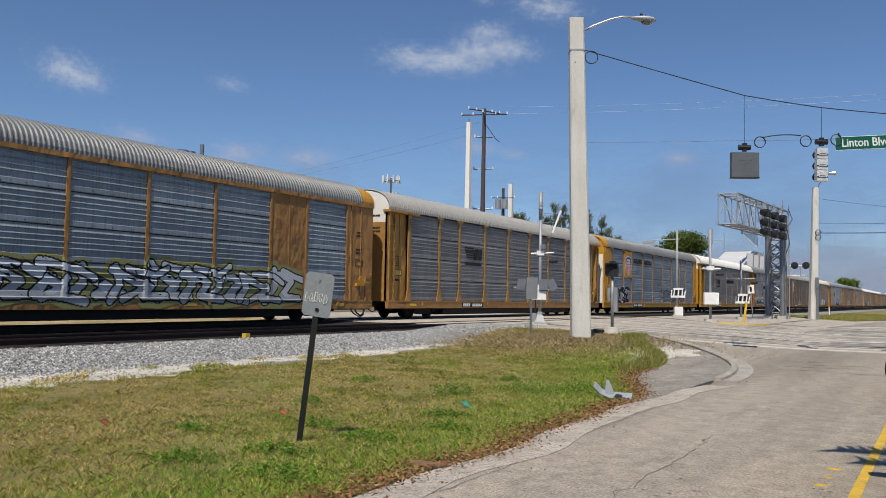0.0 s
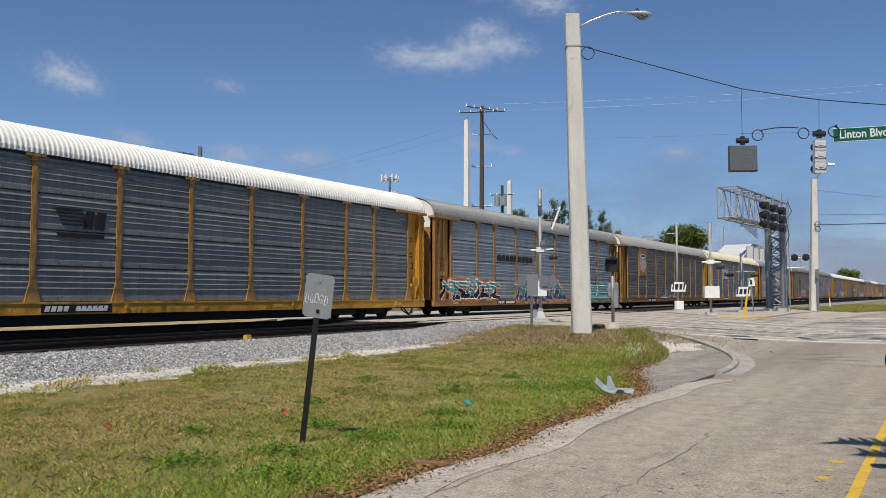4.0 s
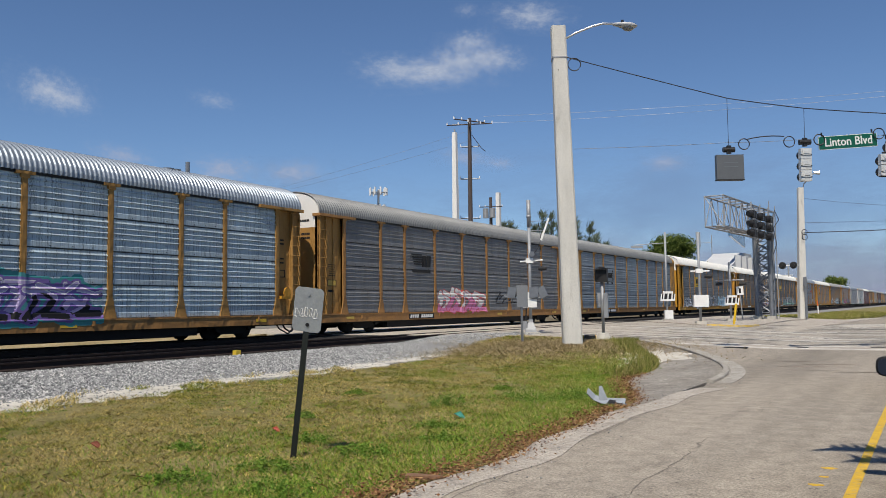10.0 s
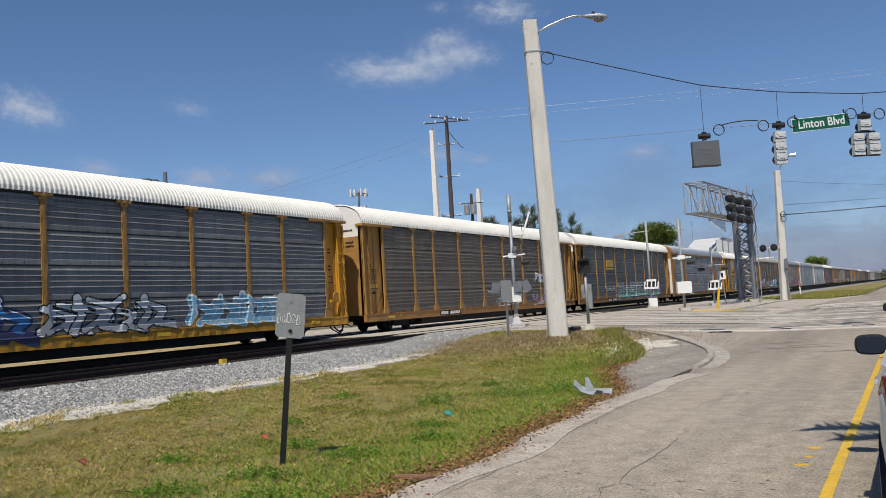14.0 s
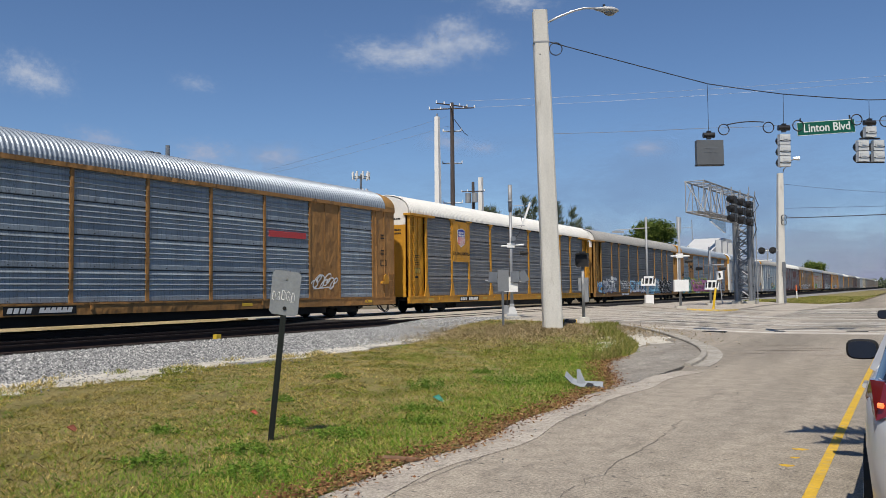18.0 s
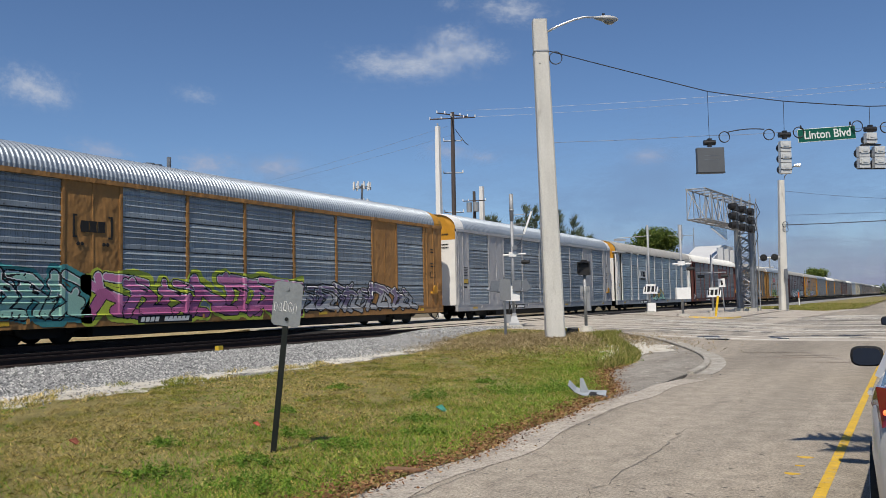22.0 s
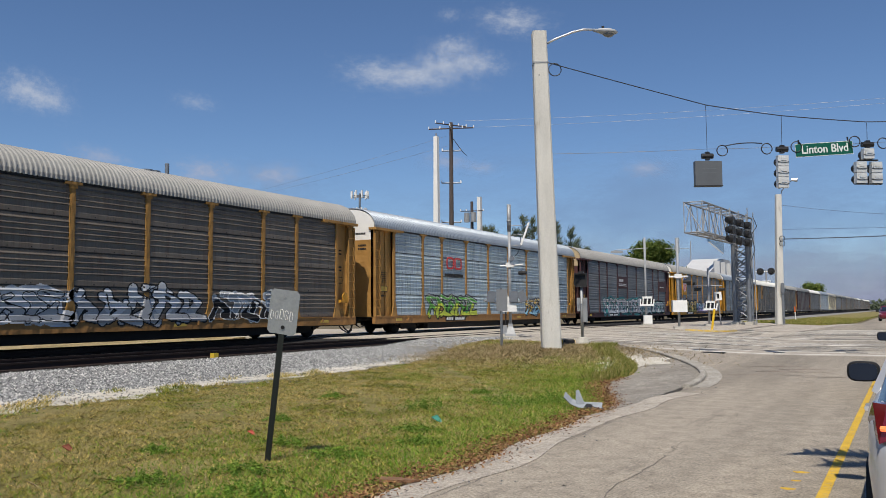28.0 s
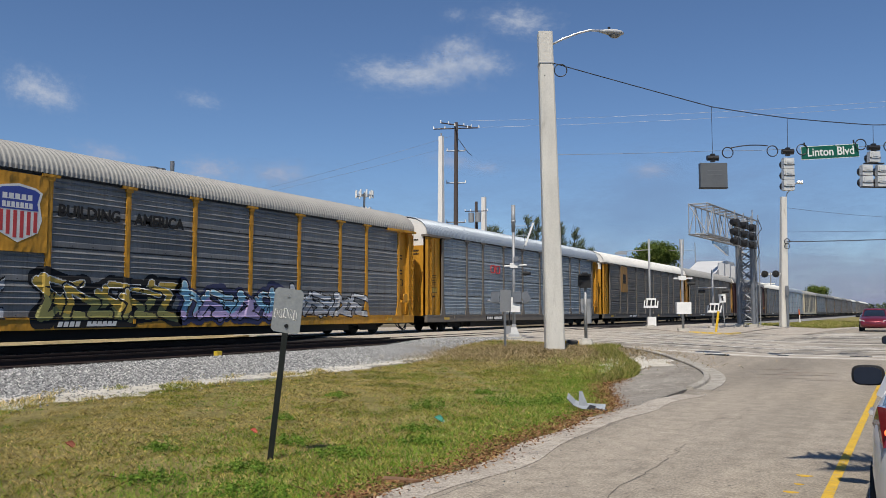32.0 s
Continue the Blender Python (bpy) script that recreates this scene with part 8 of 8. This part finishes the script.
# HAZE, VEIL and LOW sheets paint a dimmer tone over the low sky.
HAZE, VEIL = (0.215, 0.255, 0.37), (0.175, 0.27, 0.455)
MAUVE, LOW = (0.40, 0.43, 0.54), (0.26, 0.285, 0.41)
for c in ((30.8, 16.0, 4.4, 1.5, 2, 1.0), (28.6, 16.7, 3.2, 2.0, 4, 1.0), (33.4, 16.1, 3.6, 1.3, -3, 0.9), (26.4, 16.7, 2.8, 1.2, 0, 0.9), (28.2, 17.9, 2.2, 1.0, 8, 0.8), (24.0, 19.4, 3.4, 1.3, -6, 1.0), (28.4, 19.9, 1.2, 0.7, 0, 0.35), (55.7, 13.7, 2.7, 1.6, -12, 1.0), (54.4, 13.2, 2.0, 1.1, -8, 0.7), (45.6, 13.8, 2.0, 0.8, -8, 0.4),
          (45.0, 9.3, 3.0, 1.3, -4, 1.0, MAUVE), (40.4, 9.2, 2.8, 1.2, 3, 1.0, MAUVE), (51.5, 10.0, 2.6, 1.0, -8, 0.8, MAUVE), (28.6, 10.3, 2.4, 0.9, -8, 0.85, MAUVE), (26.2, 9.8, 1.5, 0.6, -4, 0.7, MAUVE), (15.2, 9.4, 2.0, 0.8, 0, 0.85, MAUVE),
          (14, 0.3, 30, 5.5, 0, 1.8, LOW), (-6, 0.3, 26, 5.5, 0, 1.8, LOW), (9, 2.0, 19, 4.0, 0, 1.0, HAZE), (-8, 2.6, 16, 4.0, 0, 1.0, HAZE), (24, 1.6, 18, 3.2, 0, 1.0, HAZE), (10, 6.0, 32, 9.0, 2, 1.1, VEIL), (-16, 6.0, 32, 9.0, 0, 0.7, VEIL), (38, 5.0, 26, 7.0, -2, 0.8, VEIL)):
    cloud(*c)

# ---------------------------------------------------------------- grass, stones and litter
GR = np.random.default_rng(12)


def on_land(x, y):
    return np.array([land(a, b) for a, b in zip(x, y)])


def blades(name, x, y, h, spread, width, mat, label, lift=0.0):
    """Grass as single bent blades."""
    n = len(x)
    z = on_land(x, y) + lift
    a = GR.uniform(0, 2 * np.pi, n)
    side = np.stack([np.cos(a), np.sin(a), 0 * a], 1) * width[:, None]
    tip = np.stack([GR.normal(0, spread, n), GR.normal(0, spread, n), h], 1)
    p = np.stack([x, y, z], 1)
    mid = p + tip * (0.45, 0.45, 0.6)
    v = np.stack([p - side, p + side, mid + side * 0.7, p + tip, mid - side * 0.7], 1).reshape(-1, 3)
    f = np.arange(5 * n).reshape(-1, 5)
    return solid(name, raw_mesh(name, v, f), mat, label, "grass", kind="stuff")


def verge_left_line(y):
    return -11.45 - 2.8 * step(17, 29, y)


def scatter(n, y0, y1, power=1.6):
    """Places on the verge, thicker towards the camera."""
    y = y0 + (y1 - y0) * GR.random(n) ** power
    lo, hi = np.array([verge_left_line(v) for v in y]), np.array([verge_right(v) for v in y])
    return lo + (hi - lo) * GR.random(n), y


def patch(x, y, s, seed):
    return np.sin(x * s + seed) * np.sin(y * s * 0.83 + seed * 1.7) + 0.6 * np.sin(x * s * 2.3 + y * s * 1.9 + seed)


x, y = scatter(58000, 2.5, 30.0)
x = (x[:, None] + GR.normal(0, 0.028, (len(x), 8))).ravel()
y = (y[:, None] + GR.normal(0, 0.028, (len(y), 8))).ravel()
keep = (patch(x, y, 0.9, 1.0) + 0.8 * patch(x, y, 4.1, 2.0) + GR.normal(0, 0.4, len(x)) > -1.0) & (GR.random(len(x)) > 0.75 * np.exp(-((x + 10.2) / 2.4) ** 2 - ((y - 25.0) / 2.8) ** 2))
x, y = x[keep], y[keep]
blades("dry_grass", x, y, 0.014 + 0.040 * GR.random(len(x)) ** 1.5, 0.034, 0.0018 + 0.0018 * GR.random(len(x)), GRASS, "short straw-dry and olive grass on the verge")
x, y = scatter(330000, 2.5, 30.0)
right = np.array([verge_right(v) for v in y])
near_edge = np.exp(-np.clip(right - 0.75 - x, 0, 9) / 0.8) * (right - x > 0.12) * np.array([1 - step(20, 24, v) for v in y])
keep = GR.random(len(x)) < np.clip(1.2 * near_edge + 0.22 * (patch(x, y, 1.3, 4.0) > 0.8), 0, 1)
x, y = x[keep], y[keep]
blades("green_grass", x, y, 0.02 + 0.05 * GR.random(len(x)), 0.035, 0.0022 + 0.003 * GR.random(len(x)), LUSH, "lush green grass along the edge of the road")
CORNER_GRASS = island_mat("corner_blade", [(0.0, (0.09, 0.125, 0.016)), (0.4, (0.18, 0.205, 0.035)), (0.75, (0.30, 0.26, 0.08)), (1.0, (0.45, 0.36, 0.17))])
# Small herbs and dry stalks all over the verge.
cx, cy = scatter(2600, 2.5, 29.0, 1.4)
keep = patch(cx, cy, 1.1, 6.0) + GR.normal(0, 0.5, len(cx)) > 0.2
cx, cy = cx[keep], cy[keep]
m = 22
x = (cx[:, None] + GR.normal(0, 0.06, (len(cx), m))).ravel()
y = (cy[:, None] + GR.normal(0, 0.05, (len(cx), m))).ravel()
blades("verge_herbs", x, y, 0.008 + 0.028 * GR.random(len(x)), 0.035, 0.007 + 0.005 * GR.random(len(x)), WEED, "small dark green herbs scattered over the verge")
x, y = scatter(9000, 2.5, 29.0, 1.4)
blades("dry_stalks", x, y, 0.02 + 0.07 * GR.random(len(x)) ** 2, 0.09, 0.002 + 0.002 * GR.random(len(x)), DRYGRASS, "pale dead grass stalks lying over the verge")
n = 6500
y = 17.0 + 12.5 * GR.random(n)
x = np.array([verge_right(v) for v in y]) - np.abs(GR.normal(0, 0.35, n))
blades("tall_grass", x, y, 0.07 + 0.14 * GR.random(n), 0.07, 0.005 + 0.003 * GR.random(n), CORNER_GRASS, "olive and green grass at the street corner")
n = 30000
x, y = GR.normal(-10.6, 1.7, n), GR.normal(24.6, 2.2, n)
blades("straw_grass", x, y, 0.03 + 0.09 * GR.random(n) ** 2, 0.08, 0.006 + 0.004 * GR.random(n), DRYGRASS, "dry straw-coloured grass round the foot of the pole")
n = 16000
x, y = -13.4 + 9.4 * GR.random(n), 78 + 60 * GR.random(n) ** 1.5
blades("far_grass", x, y, 0.05 + 0.07 * GR.random(n), 0.1, 0.025 + 0.02 * GR.random(n), CORNER_GRASS, "rough grass beside the tracks beyond the street")
sheet("shoulder_beyond", lambda y: -9.3, lambda y: -3.7 - 2.4 * step(75, 55, y), spaced(CROSS_Y1, 77, 2), 0.004, SHOULDER, "pale gravelly ground beside the road beyond the street", "pavement", cols=4, drop=0.1)
sheet("verge_beyond", lambda y: -13.6, lambda y: -4.6 - 2.5 * step(80, 66, y), spaced(77, 330, 5), 0.02, TURF, "grass verge beside the tracks beyond the street", "grass", cols=6, drop=0.1)

for i, (cx, cy, r) in enumerate(((-5.62, 12.1, 0.62), (-5.1, 12.7, 0.45), (-6.45, 11.0, 0.40), (-6.7, 13.4, 0.3), (-8.4, 11.4, 0.32), (-5.4, 9.0, 0.42), (-5.2, 7.1, 0.55), (-5.45, 6.0, 0.5), (-4.9, 8.2, 0.4), (-6.1, 7.4, 0.4), (-4.75, 5.3, 0.6), (-6.9, 6.3, 0.3), (-5.8, 5.2, 0.45), (-7.4, 8.8, 0.28), (-9.9, 28.7, 0.35))):
    r *= 0.6 if i < 3 else 0.45
    n = int(1700 * r / 0.3)
    q = GR.normal(0, r * 0.5, (n, 2)) * (1.5, 1.0)
    q += r * 0.35 * np.stack([np.sin(q[:, 1] * 19 + i), np.sin(q[:, 0] * 23 + 2 * i)], 1)
    base = np.stack([q[:, 0], q[:, 1], 0.015 + np.clip((0.26 if i < 3 else 0.15) - 0.07 * np.hypot(q[:, 0], q[:, 1]) / r, 0.015, 1) * GR.random(n) * (0.6 + 0.4 * np.sin(q[:, 0] * 31) * np.sin(q[:, 1] * 27))], 1)
    a, b = GR.normal(size=(n, 3)) * (1, 1, 0.5), GR.normal(size=(n, 3)) * (1, 1, 0.5)
    a *= 0.013 / np.linalg.norm(a, axis=1)[:, None]
    b *= 0.009 / np.linalg.norm(b, axis=1)[:, None]
    v = np.stack([base - a, base + b, base + a, base - b], 1).reshape(-1, 3)
    ob = solid("weed_clump", raw_mesh("weed_clump", v, np.arange(4 * n).reshape(-1, 4)), WEED, "low clump of dark green broad-leaved weeds", "weed", "weed clumps on the verge", kind="stuff")
    ob.matrix_basis = pose(cx, cy, land(cx, cy) + 0.01)


def stones(name, x, y, z, size, mat, label, category="gravel"):
    """Angular stones: squashed, twisted octahedra."""
    n = len(x)
    unit = np.array([(1, 0, 0), (-1, 0, 0), (0, 1, 0), (0, -1, 0), (0, 0, 1), (0, 0, -1)], float)
    v = unit[None] * (0.6 + 0.7 * GR.random((n, 6, 1))) + GR.normal(0, 0.18, (n, 6, 3))
    v *= size[:, None, None] * (1, 1, 0.75)
    a = GR.uniform(0, 6.28, n)
    c, s = np.cos(a)[:, None], np.sin(a)[:, None]
    v = np.stack([v[:, :, 0] * c - v[:, :, 1] * s, v[:, :, 0] * s + v[:, :, 1] * c, v[:, :, 2]], 2) + np.stack([x, y, z], 1)[:, None]
    f = np.array([(0, 2, 4), (2, 1, 4), (1, 3, 4), (3, 0, 4), (2, 0, 5), (1, 2, 5), (3, 1, 5), (0, 3, 5)])
    f = (f[None] + 6 * np.arange(n)[:, None, None]).reshape(-1, 3)
    return solid(name, raw_mesh(name, v.reshape(-1, 3), f), mat, label, category, kind="stuff")


n = 76000
y = 5 + 27 * GR.random(n) ** 1.15
left = -17.0
hi = np.array([-12.45 if v < 11 else verge_left_line(v) - 1.0 + 1.1 * step(17, 25, v) for v in y]) + GR.normal(0, 0.12, n)
x = left + (hi - left) * GR.random(n)
z = np.array([toe(v, w) for v, w in zip(x, y)]) + 0.01
stones("ballast_stones", x, y, z, 0.015 + 0.024 * GR.random(n), STONE, "loose grey and white crushed ballast stones")
# Stones of the track bed, with the same shade in their colour.
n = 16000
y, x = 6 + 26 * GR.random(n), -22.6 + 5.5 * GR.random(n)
stones("ballast_stones", x, y, np.full(n, RAIL_Z - 0.2), 0.02 + 0.025 * GR.random(n), DARK_STONE, "loose ballast stones between the rails, darkened for shade")
n = 1600
y = 4 + 14 * GR.random(n)
x = -11.9 + GR.normal(0, 0.5, n)
stones("sand_grit", x, y, on_land(x, y) + 0.022, 0.008 + 0.018 * GR.random(n) ** 2, STONE, "stones strewn over the sand beside the ballast")
n = 7000
y = 4 + 12 * GR.random(n)
x = -11.75 + GR.normal(0, 0.45, n)
keep = patch(x, y, 2.3, 3.0) > 0.3
x, y = x[keep], y[keep]
blades("sand_grass", x, y, 0.03 + 0.06 * GR.random(len(x)), 0.05, 0.004 + 0.003 * GR.random(len(x)), GRASS, "sparse dry grass growing in the sand", 0.02)
n = 900
y = 3 + 14 * GR.random(n) ** 1.2
x = np.array([edge_x(v) for v in y]) + np.abs(GR.normal(0, 0.3, n)) * np.where(GR.random(n) < 0.5, 1, -0.4)
stones("road_grit", x, y, np.full(n, 0.010), 0.004 + 0.009 * GR.random(n) ** 2, STONE, "loose grit along the edge of the road")


def litter(n, x, y, size, mat, name, label):
    z = on_land(x, y) + 0.02 + 0.03 * GR.random(n)
    p = np.stack([x, y, z], 1)
    a, b = GR.normal(size=(n, 3)) * (1, 1, 0.35), GR.normal(size=(n, 3)) * (1, 1, 0.35)
    a *= size / np.linalg.norm(a, axis=1)[:, None]
    b *= size * 0.6 / np.linalg.norm(b, axis=1)[:, None]
    v = np.stack([p - a, p + b, p + a, p - b], 1).reshape(-1, 3)
    return solid(name, raw_mesh(name, v, np.arange(4 * n).reshape(-1, 4)), mat, label, "leaves", kind="stuff")


n = 9500
y = 3.5 + 14.5 * GR.random(n)
x = np.array([verge_right(v) for v in y]) - 0.12 + GR.normal(0, 0.15, n)
litter(n, x, y, 0.021, LITTER, "dead_leaves", "brown dead leaves along the edge of the grass")

# Scraps on the ground.
bt = thing("torn_bumper", "torn grey plastic car bumper lying at the edge of the grass", "debris", pose(-4.3, 12.2, 0.02, 0, 0, 25) @ Matrix.Scale(0.6, 4))
part("shell", Shape().loft([[(x, y, z), (x + 0.05, y + 0.16, z + 0.12), (x + 0.02, y + 0.2, z + 0.13), (x - 0.03, y + 0.03, z + 0.0)] for x, y, z in ((-0.55, 0.0, 0.28), (-0.4, 0.02, 0.12), (-0.2, 0.0, 0.04), (0.1, 0.0, 0.02), (0.35, -0.05, 0.02))]), plain("bumper_grey", (0.30, 0.33, 0.36), 0.4, 0.1, 0.15, 6.0), bt)
part("fin", Shape().loft([[(-0.28, 0.06, 0.05), (-0.02, 0.1, 0.06), (-0.18, 0.14, 0.46), (-0.26, 0.12, 0.46)], [(-0.28, 0.08, 0.05), (-0.02, 0.12, 0.06), (-0.18, 0.16, 0.46), (-0.26, 0.14, 0.46)]]), plain("bumper_grey_b", (0.33, 0.36, 0.39), 0.4, 0.1, 0.15, 6.0), bt)
part("inner", Shape().loft([[(-0.1, -0.04, 0.0), (0.42, -0.08, 0.0), (0.4, 0.1, 0.02), (0.0, 0.1, 0.1)], [(-0.1, -0.02, 0.03), (0.4, -0.06, 0.03), (0.36, 0.1, 0.06), (0.0, 0.1, 0.13)]]), BLACK, bt, "black inner face")
wd = thing("wood_scrap", "flat brown scrap of wood at the road edge", "debris", pose(-3.98, 6.35, 0.02, 0, 3, 35))
part("board", Shape().loft([[(-0.17, -0.05, 0), (0.1, -0.07, 0.0), (0.19, 0.0, 0), (0.05, 0.06, 0), (-0.15, 0.05, 0)], [(-0.17, -0.05, 0.02), (0.1, -0.07, 0.025), (0.19, 0.0, 0.02), (0.05, 0.06, 0.02), (-0.15, 0.05, 0.03)]]), plain("wood_scrap", (0.20, 0.11, 0.06), 0.9, 0, 0.3, 12.0), wd)
for x, y, c, s in ((-7.8, 5.9, (0.22, 0.06, 0.03), 0.06), (-6.93, 7.75, (0.5, 0.10, 0.06), 0.05), (-5.6, 9.9, (0.05, 0.26, 0.2), 0.09)):
    q = thing("litter_scrap", "small crumpled scrap of litter in the grass", "litter", pose(x, y, land(x, y) + 0.03, 20, 40, 30))
    part("scrap", Shape().loft([[(-s, -s * 0.4, 0), (s, -s * 0.5, s * 0.4), (s * 0.6, s * 0.6, 0.2 * s), (-s * 0.5, s * 0.5, s * 0.5)], [(-s, -s * 0.4, 0.01), (s, -s * 0.5, s * 0.4 + 0.01), (s * 0.6, s * 0.6, 0.2 * s + 0.01), (-s * 0.5, s * 0.5, s * 0.5 + 0.01)]]), plain("litter_%d" % int(-x * 10), c, 0.7), q)


def crack(points, w, mat, label, name="road_crack", jag=0.05, seed=1):
    r = random.Random(seed)
    pts = []
    for (ax, ay), (bx, by) in zip(points[:-1], points[1:]):
        n = max(2, int(math.hypot(bx - ax, by - ay) / 0.18))
        pts += [(ax + (bx - ax) * i / n + r.uniform(-jag, jag), ay + (by - ay) * i / n + r.uniform(-jag, jag)) for i in range(n)]
    v, f = [], []
    for i, (x, y) in enumerate(pts):
        k = w * r.uniform(0.4, 1.2)
        v += [(x - k, y, land(x, y) + 0.005), (x + k, y, land(x, y) + 0.005)]
        if i:
            f.append((2 * i - 2, 2 * i - 1, 2 * i + 1, 2 * i))
    return solid(name, Shape().add(v, f), mat, label, "road crack", kind="structure")


CRACK = plain("crack_tar", (0.12, 0.108, 0.092), 0.95, 0, 0.3, 6.0, 30, 0.2, (0.26, 0.235, 0.2), 0.52)
crack([(-2.35, 3.0), (-2.25, 6.8), (-2.28, 8.5), (-2.3, 10.1)], 0.0042, CRACK, "jagged crack along the lane", jag=0.06, seed=3)
crack([(-2.3, 10.1), (-2.2, 12.5), (-2.5, 16)], 0.002, CRACK, "fine crack along the lane", seed=4)
crack([(-3.42, 3.0), (-3.42, 6.7), (-3.5, 9.0), (-3.56, 11.3), (-3.75, 15)], 0.004, CRACK, "seam beside the paved shoulder", jag=0.02, seed=5)
TYREMARK = plain("tyre_smear", (0.16, 0.148, 0.13), 0.9, 0, 0.2, 2.0)
r = random.Random(8)


def streak(x0, x1, y, w, slant, mat, label):
    """A thin worn band across the street, ragged at both edges."""
    n = max(4, int((x1 - x0) / 0.7))
    v, f = [], []
    for i in range(n + 1):
        x = x0 + (x1 - x0) * i / n
        k = w * math.sin(math.pi * (0.08 + 0.84 * i / n)) ** 0.5
        yy = y + slant * (i / n - 0.5)
        a, b = yy - k * r.uniform(0.5, 1.0), yy + k * r.uniform(0.5, 1.0)
        v += [(x, a, land(x, a) + 0.007), (x, b, land(x, b) + 0.007)]
        if i:
            f.append((2 * i - 2, 2 * i, 2 * i + 1, 2 * i - 1))
    return solid("street_streak", Shape().add(v, f), mat, label, "road mark", kind="structure")


OLD_PAINT = plain("bleached_paint", (0.74, 0.71, 0.64), 0.9, 0, 0.2, 1.0, 20, 0.1, (0.36, 0.33, 0.28), 0.5)
SEAL = plain("joint_seal", (0.06, 0.054, 0.047), 0.9, 0, 0.25, 1.5, 20, 0.1, (0.2, 0.18, 0.155), 0.55)
for i in range(80):
    y = 31.9 + 24.0 * (i + r.random()) / 80
    x0 = -17 + 22 * r.random()
    pale = i % 3 == 0
    streak(x0, x0 + r.uniform(4, 15), y, r.uniform(0.10, 0.24) * (1.3 if pale else 1.0), r.uniform(-0.5, 0.5), OLD_PAINT if pale else (SEAL if i % 3 == 1 else TYREMARK), "bleached band of paint across the street" if pale else "dark seam or tyre mark across the street")
RUSTY = plain("rusty_spill", (0.25, 0.19, 0.15), 0.9, 0, 0.2, 5.0, 20, 0.1, (0.33, 0.29, 0.24), 0.47)
for x, y, ln, w in ((-3.3, 21.6, 1.6, 0.10), (-2.9, 22.5, 1.2, 0.12), (-2.1, 20.2, 1.3, 0.06), (-3.9, 20.4, 2.0, 0.04), (-2.2, 18.4, 1.0, 0.03), (-4.1, 23.4, 1.8, 0.08)):
    streak(x, x + ln, y, w, 0.3, RUSTY, "rust-brown spill dried on the road")
for x, y, w in ((-6.15, 28.95, 0.75), (-4.14, 30.84, 0.36), (-1.93, 31.38, 0.66)):
    solid("drain_slot", Shape().box(x, x + w, y - 0.12, y + 0.12, land(x, y) - 0.1, land(x, y) + 0.016), BLACK, "dark patched slot across the street", "road patch", kind="structure")
SPECK = plain("tar_speck", (0.1, 0.09, 0.08), 0.95)
n = 3200
y = 3 + 24 * GR.random(n) ** 1.2
x = -3.4 + 6 * GR.random(n)
a = 0.004 + 0.012 * GR.random(n) ** 2
v = np.stack([np.stack([x - a * 2, y, 0 * x + 0.004], 1), np.stack([x, y - a * 0.7, 0 * x + 0.004], 1), np.stack([x + a * 2, y + a * 0.2, 0 * x + 0.004], 1), np.stack([x, y + a * 0.7, 0 * x + 0.004], 1)], 1).reshape(-1, 3)
solid("road_specks", raw_mesh("road_specks", v, np.arange(4 * n).reshape(-1, 4)), SPECK, "dark specks and chips in the road surface", "road specks", kind="stuff")
for x, y, s in ((-0.93, 8.43, 0.07), (-0.93, 8.0, 0.04), (-0.95, 7.62, 0.06)):
    solid("paint_blot", Shape().loft([[(x + s * math.cos(a) * (1 + 0.3 * math.sin(3 * a)), y + 0.6 * s * math.sin(a), z) for a in (2 * math.pi * j / 10 for j in range(10))] for z in (0.0, 0.005)]), YELLOW_LINE, "stray blot of yellow road paint", "road marking", kind="structure")
solid("tie_mark", Shape().box(-17.12, -16.98, 17.45, 17.63, RAIL_Z - 0.22, 0.40), plain("tie_mark", (0.6, 0.42, 0.03), 0.7), "yellow painted marker beside the rail", "marker")


def motions():
    """The train runs south past the camera at a steady speed; the red car slows for the crossing."""
    for k, car, _ in CARS:
        walk(car, [(t, pose(FAR_TRACK, HEAD_Y + k * PITCH + SLACK.get(k, -0.25) - SPEED * t, RAIL_Z)) for t in (0, 8, 16, 24, 32)])
    walk(RED_CAR, [(t, pose(x, y + 4.35, 0.24, 0, 0, 180)) for t, x, y in ((0, -1.4, 381), (9, -1.4, 287.4), (18, -1.4, 193.8), (24, -1.45, 131.4), (27.5, -1.6, 95), (28.5, -1.93, 84.6), (29.5, -2.1, 75.6), (30.5, -2.14, 68.4), (31.5, -2.2, 62.2), (32, -2.25, 59.4))])


motions()
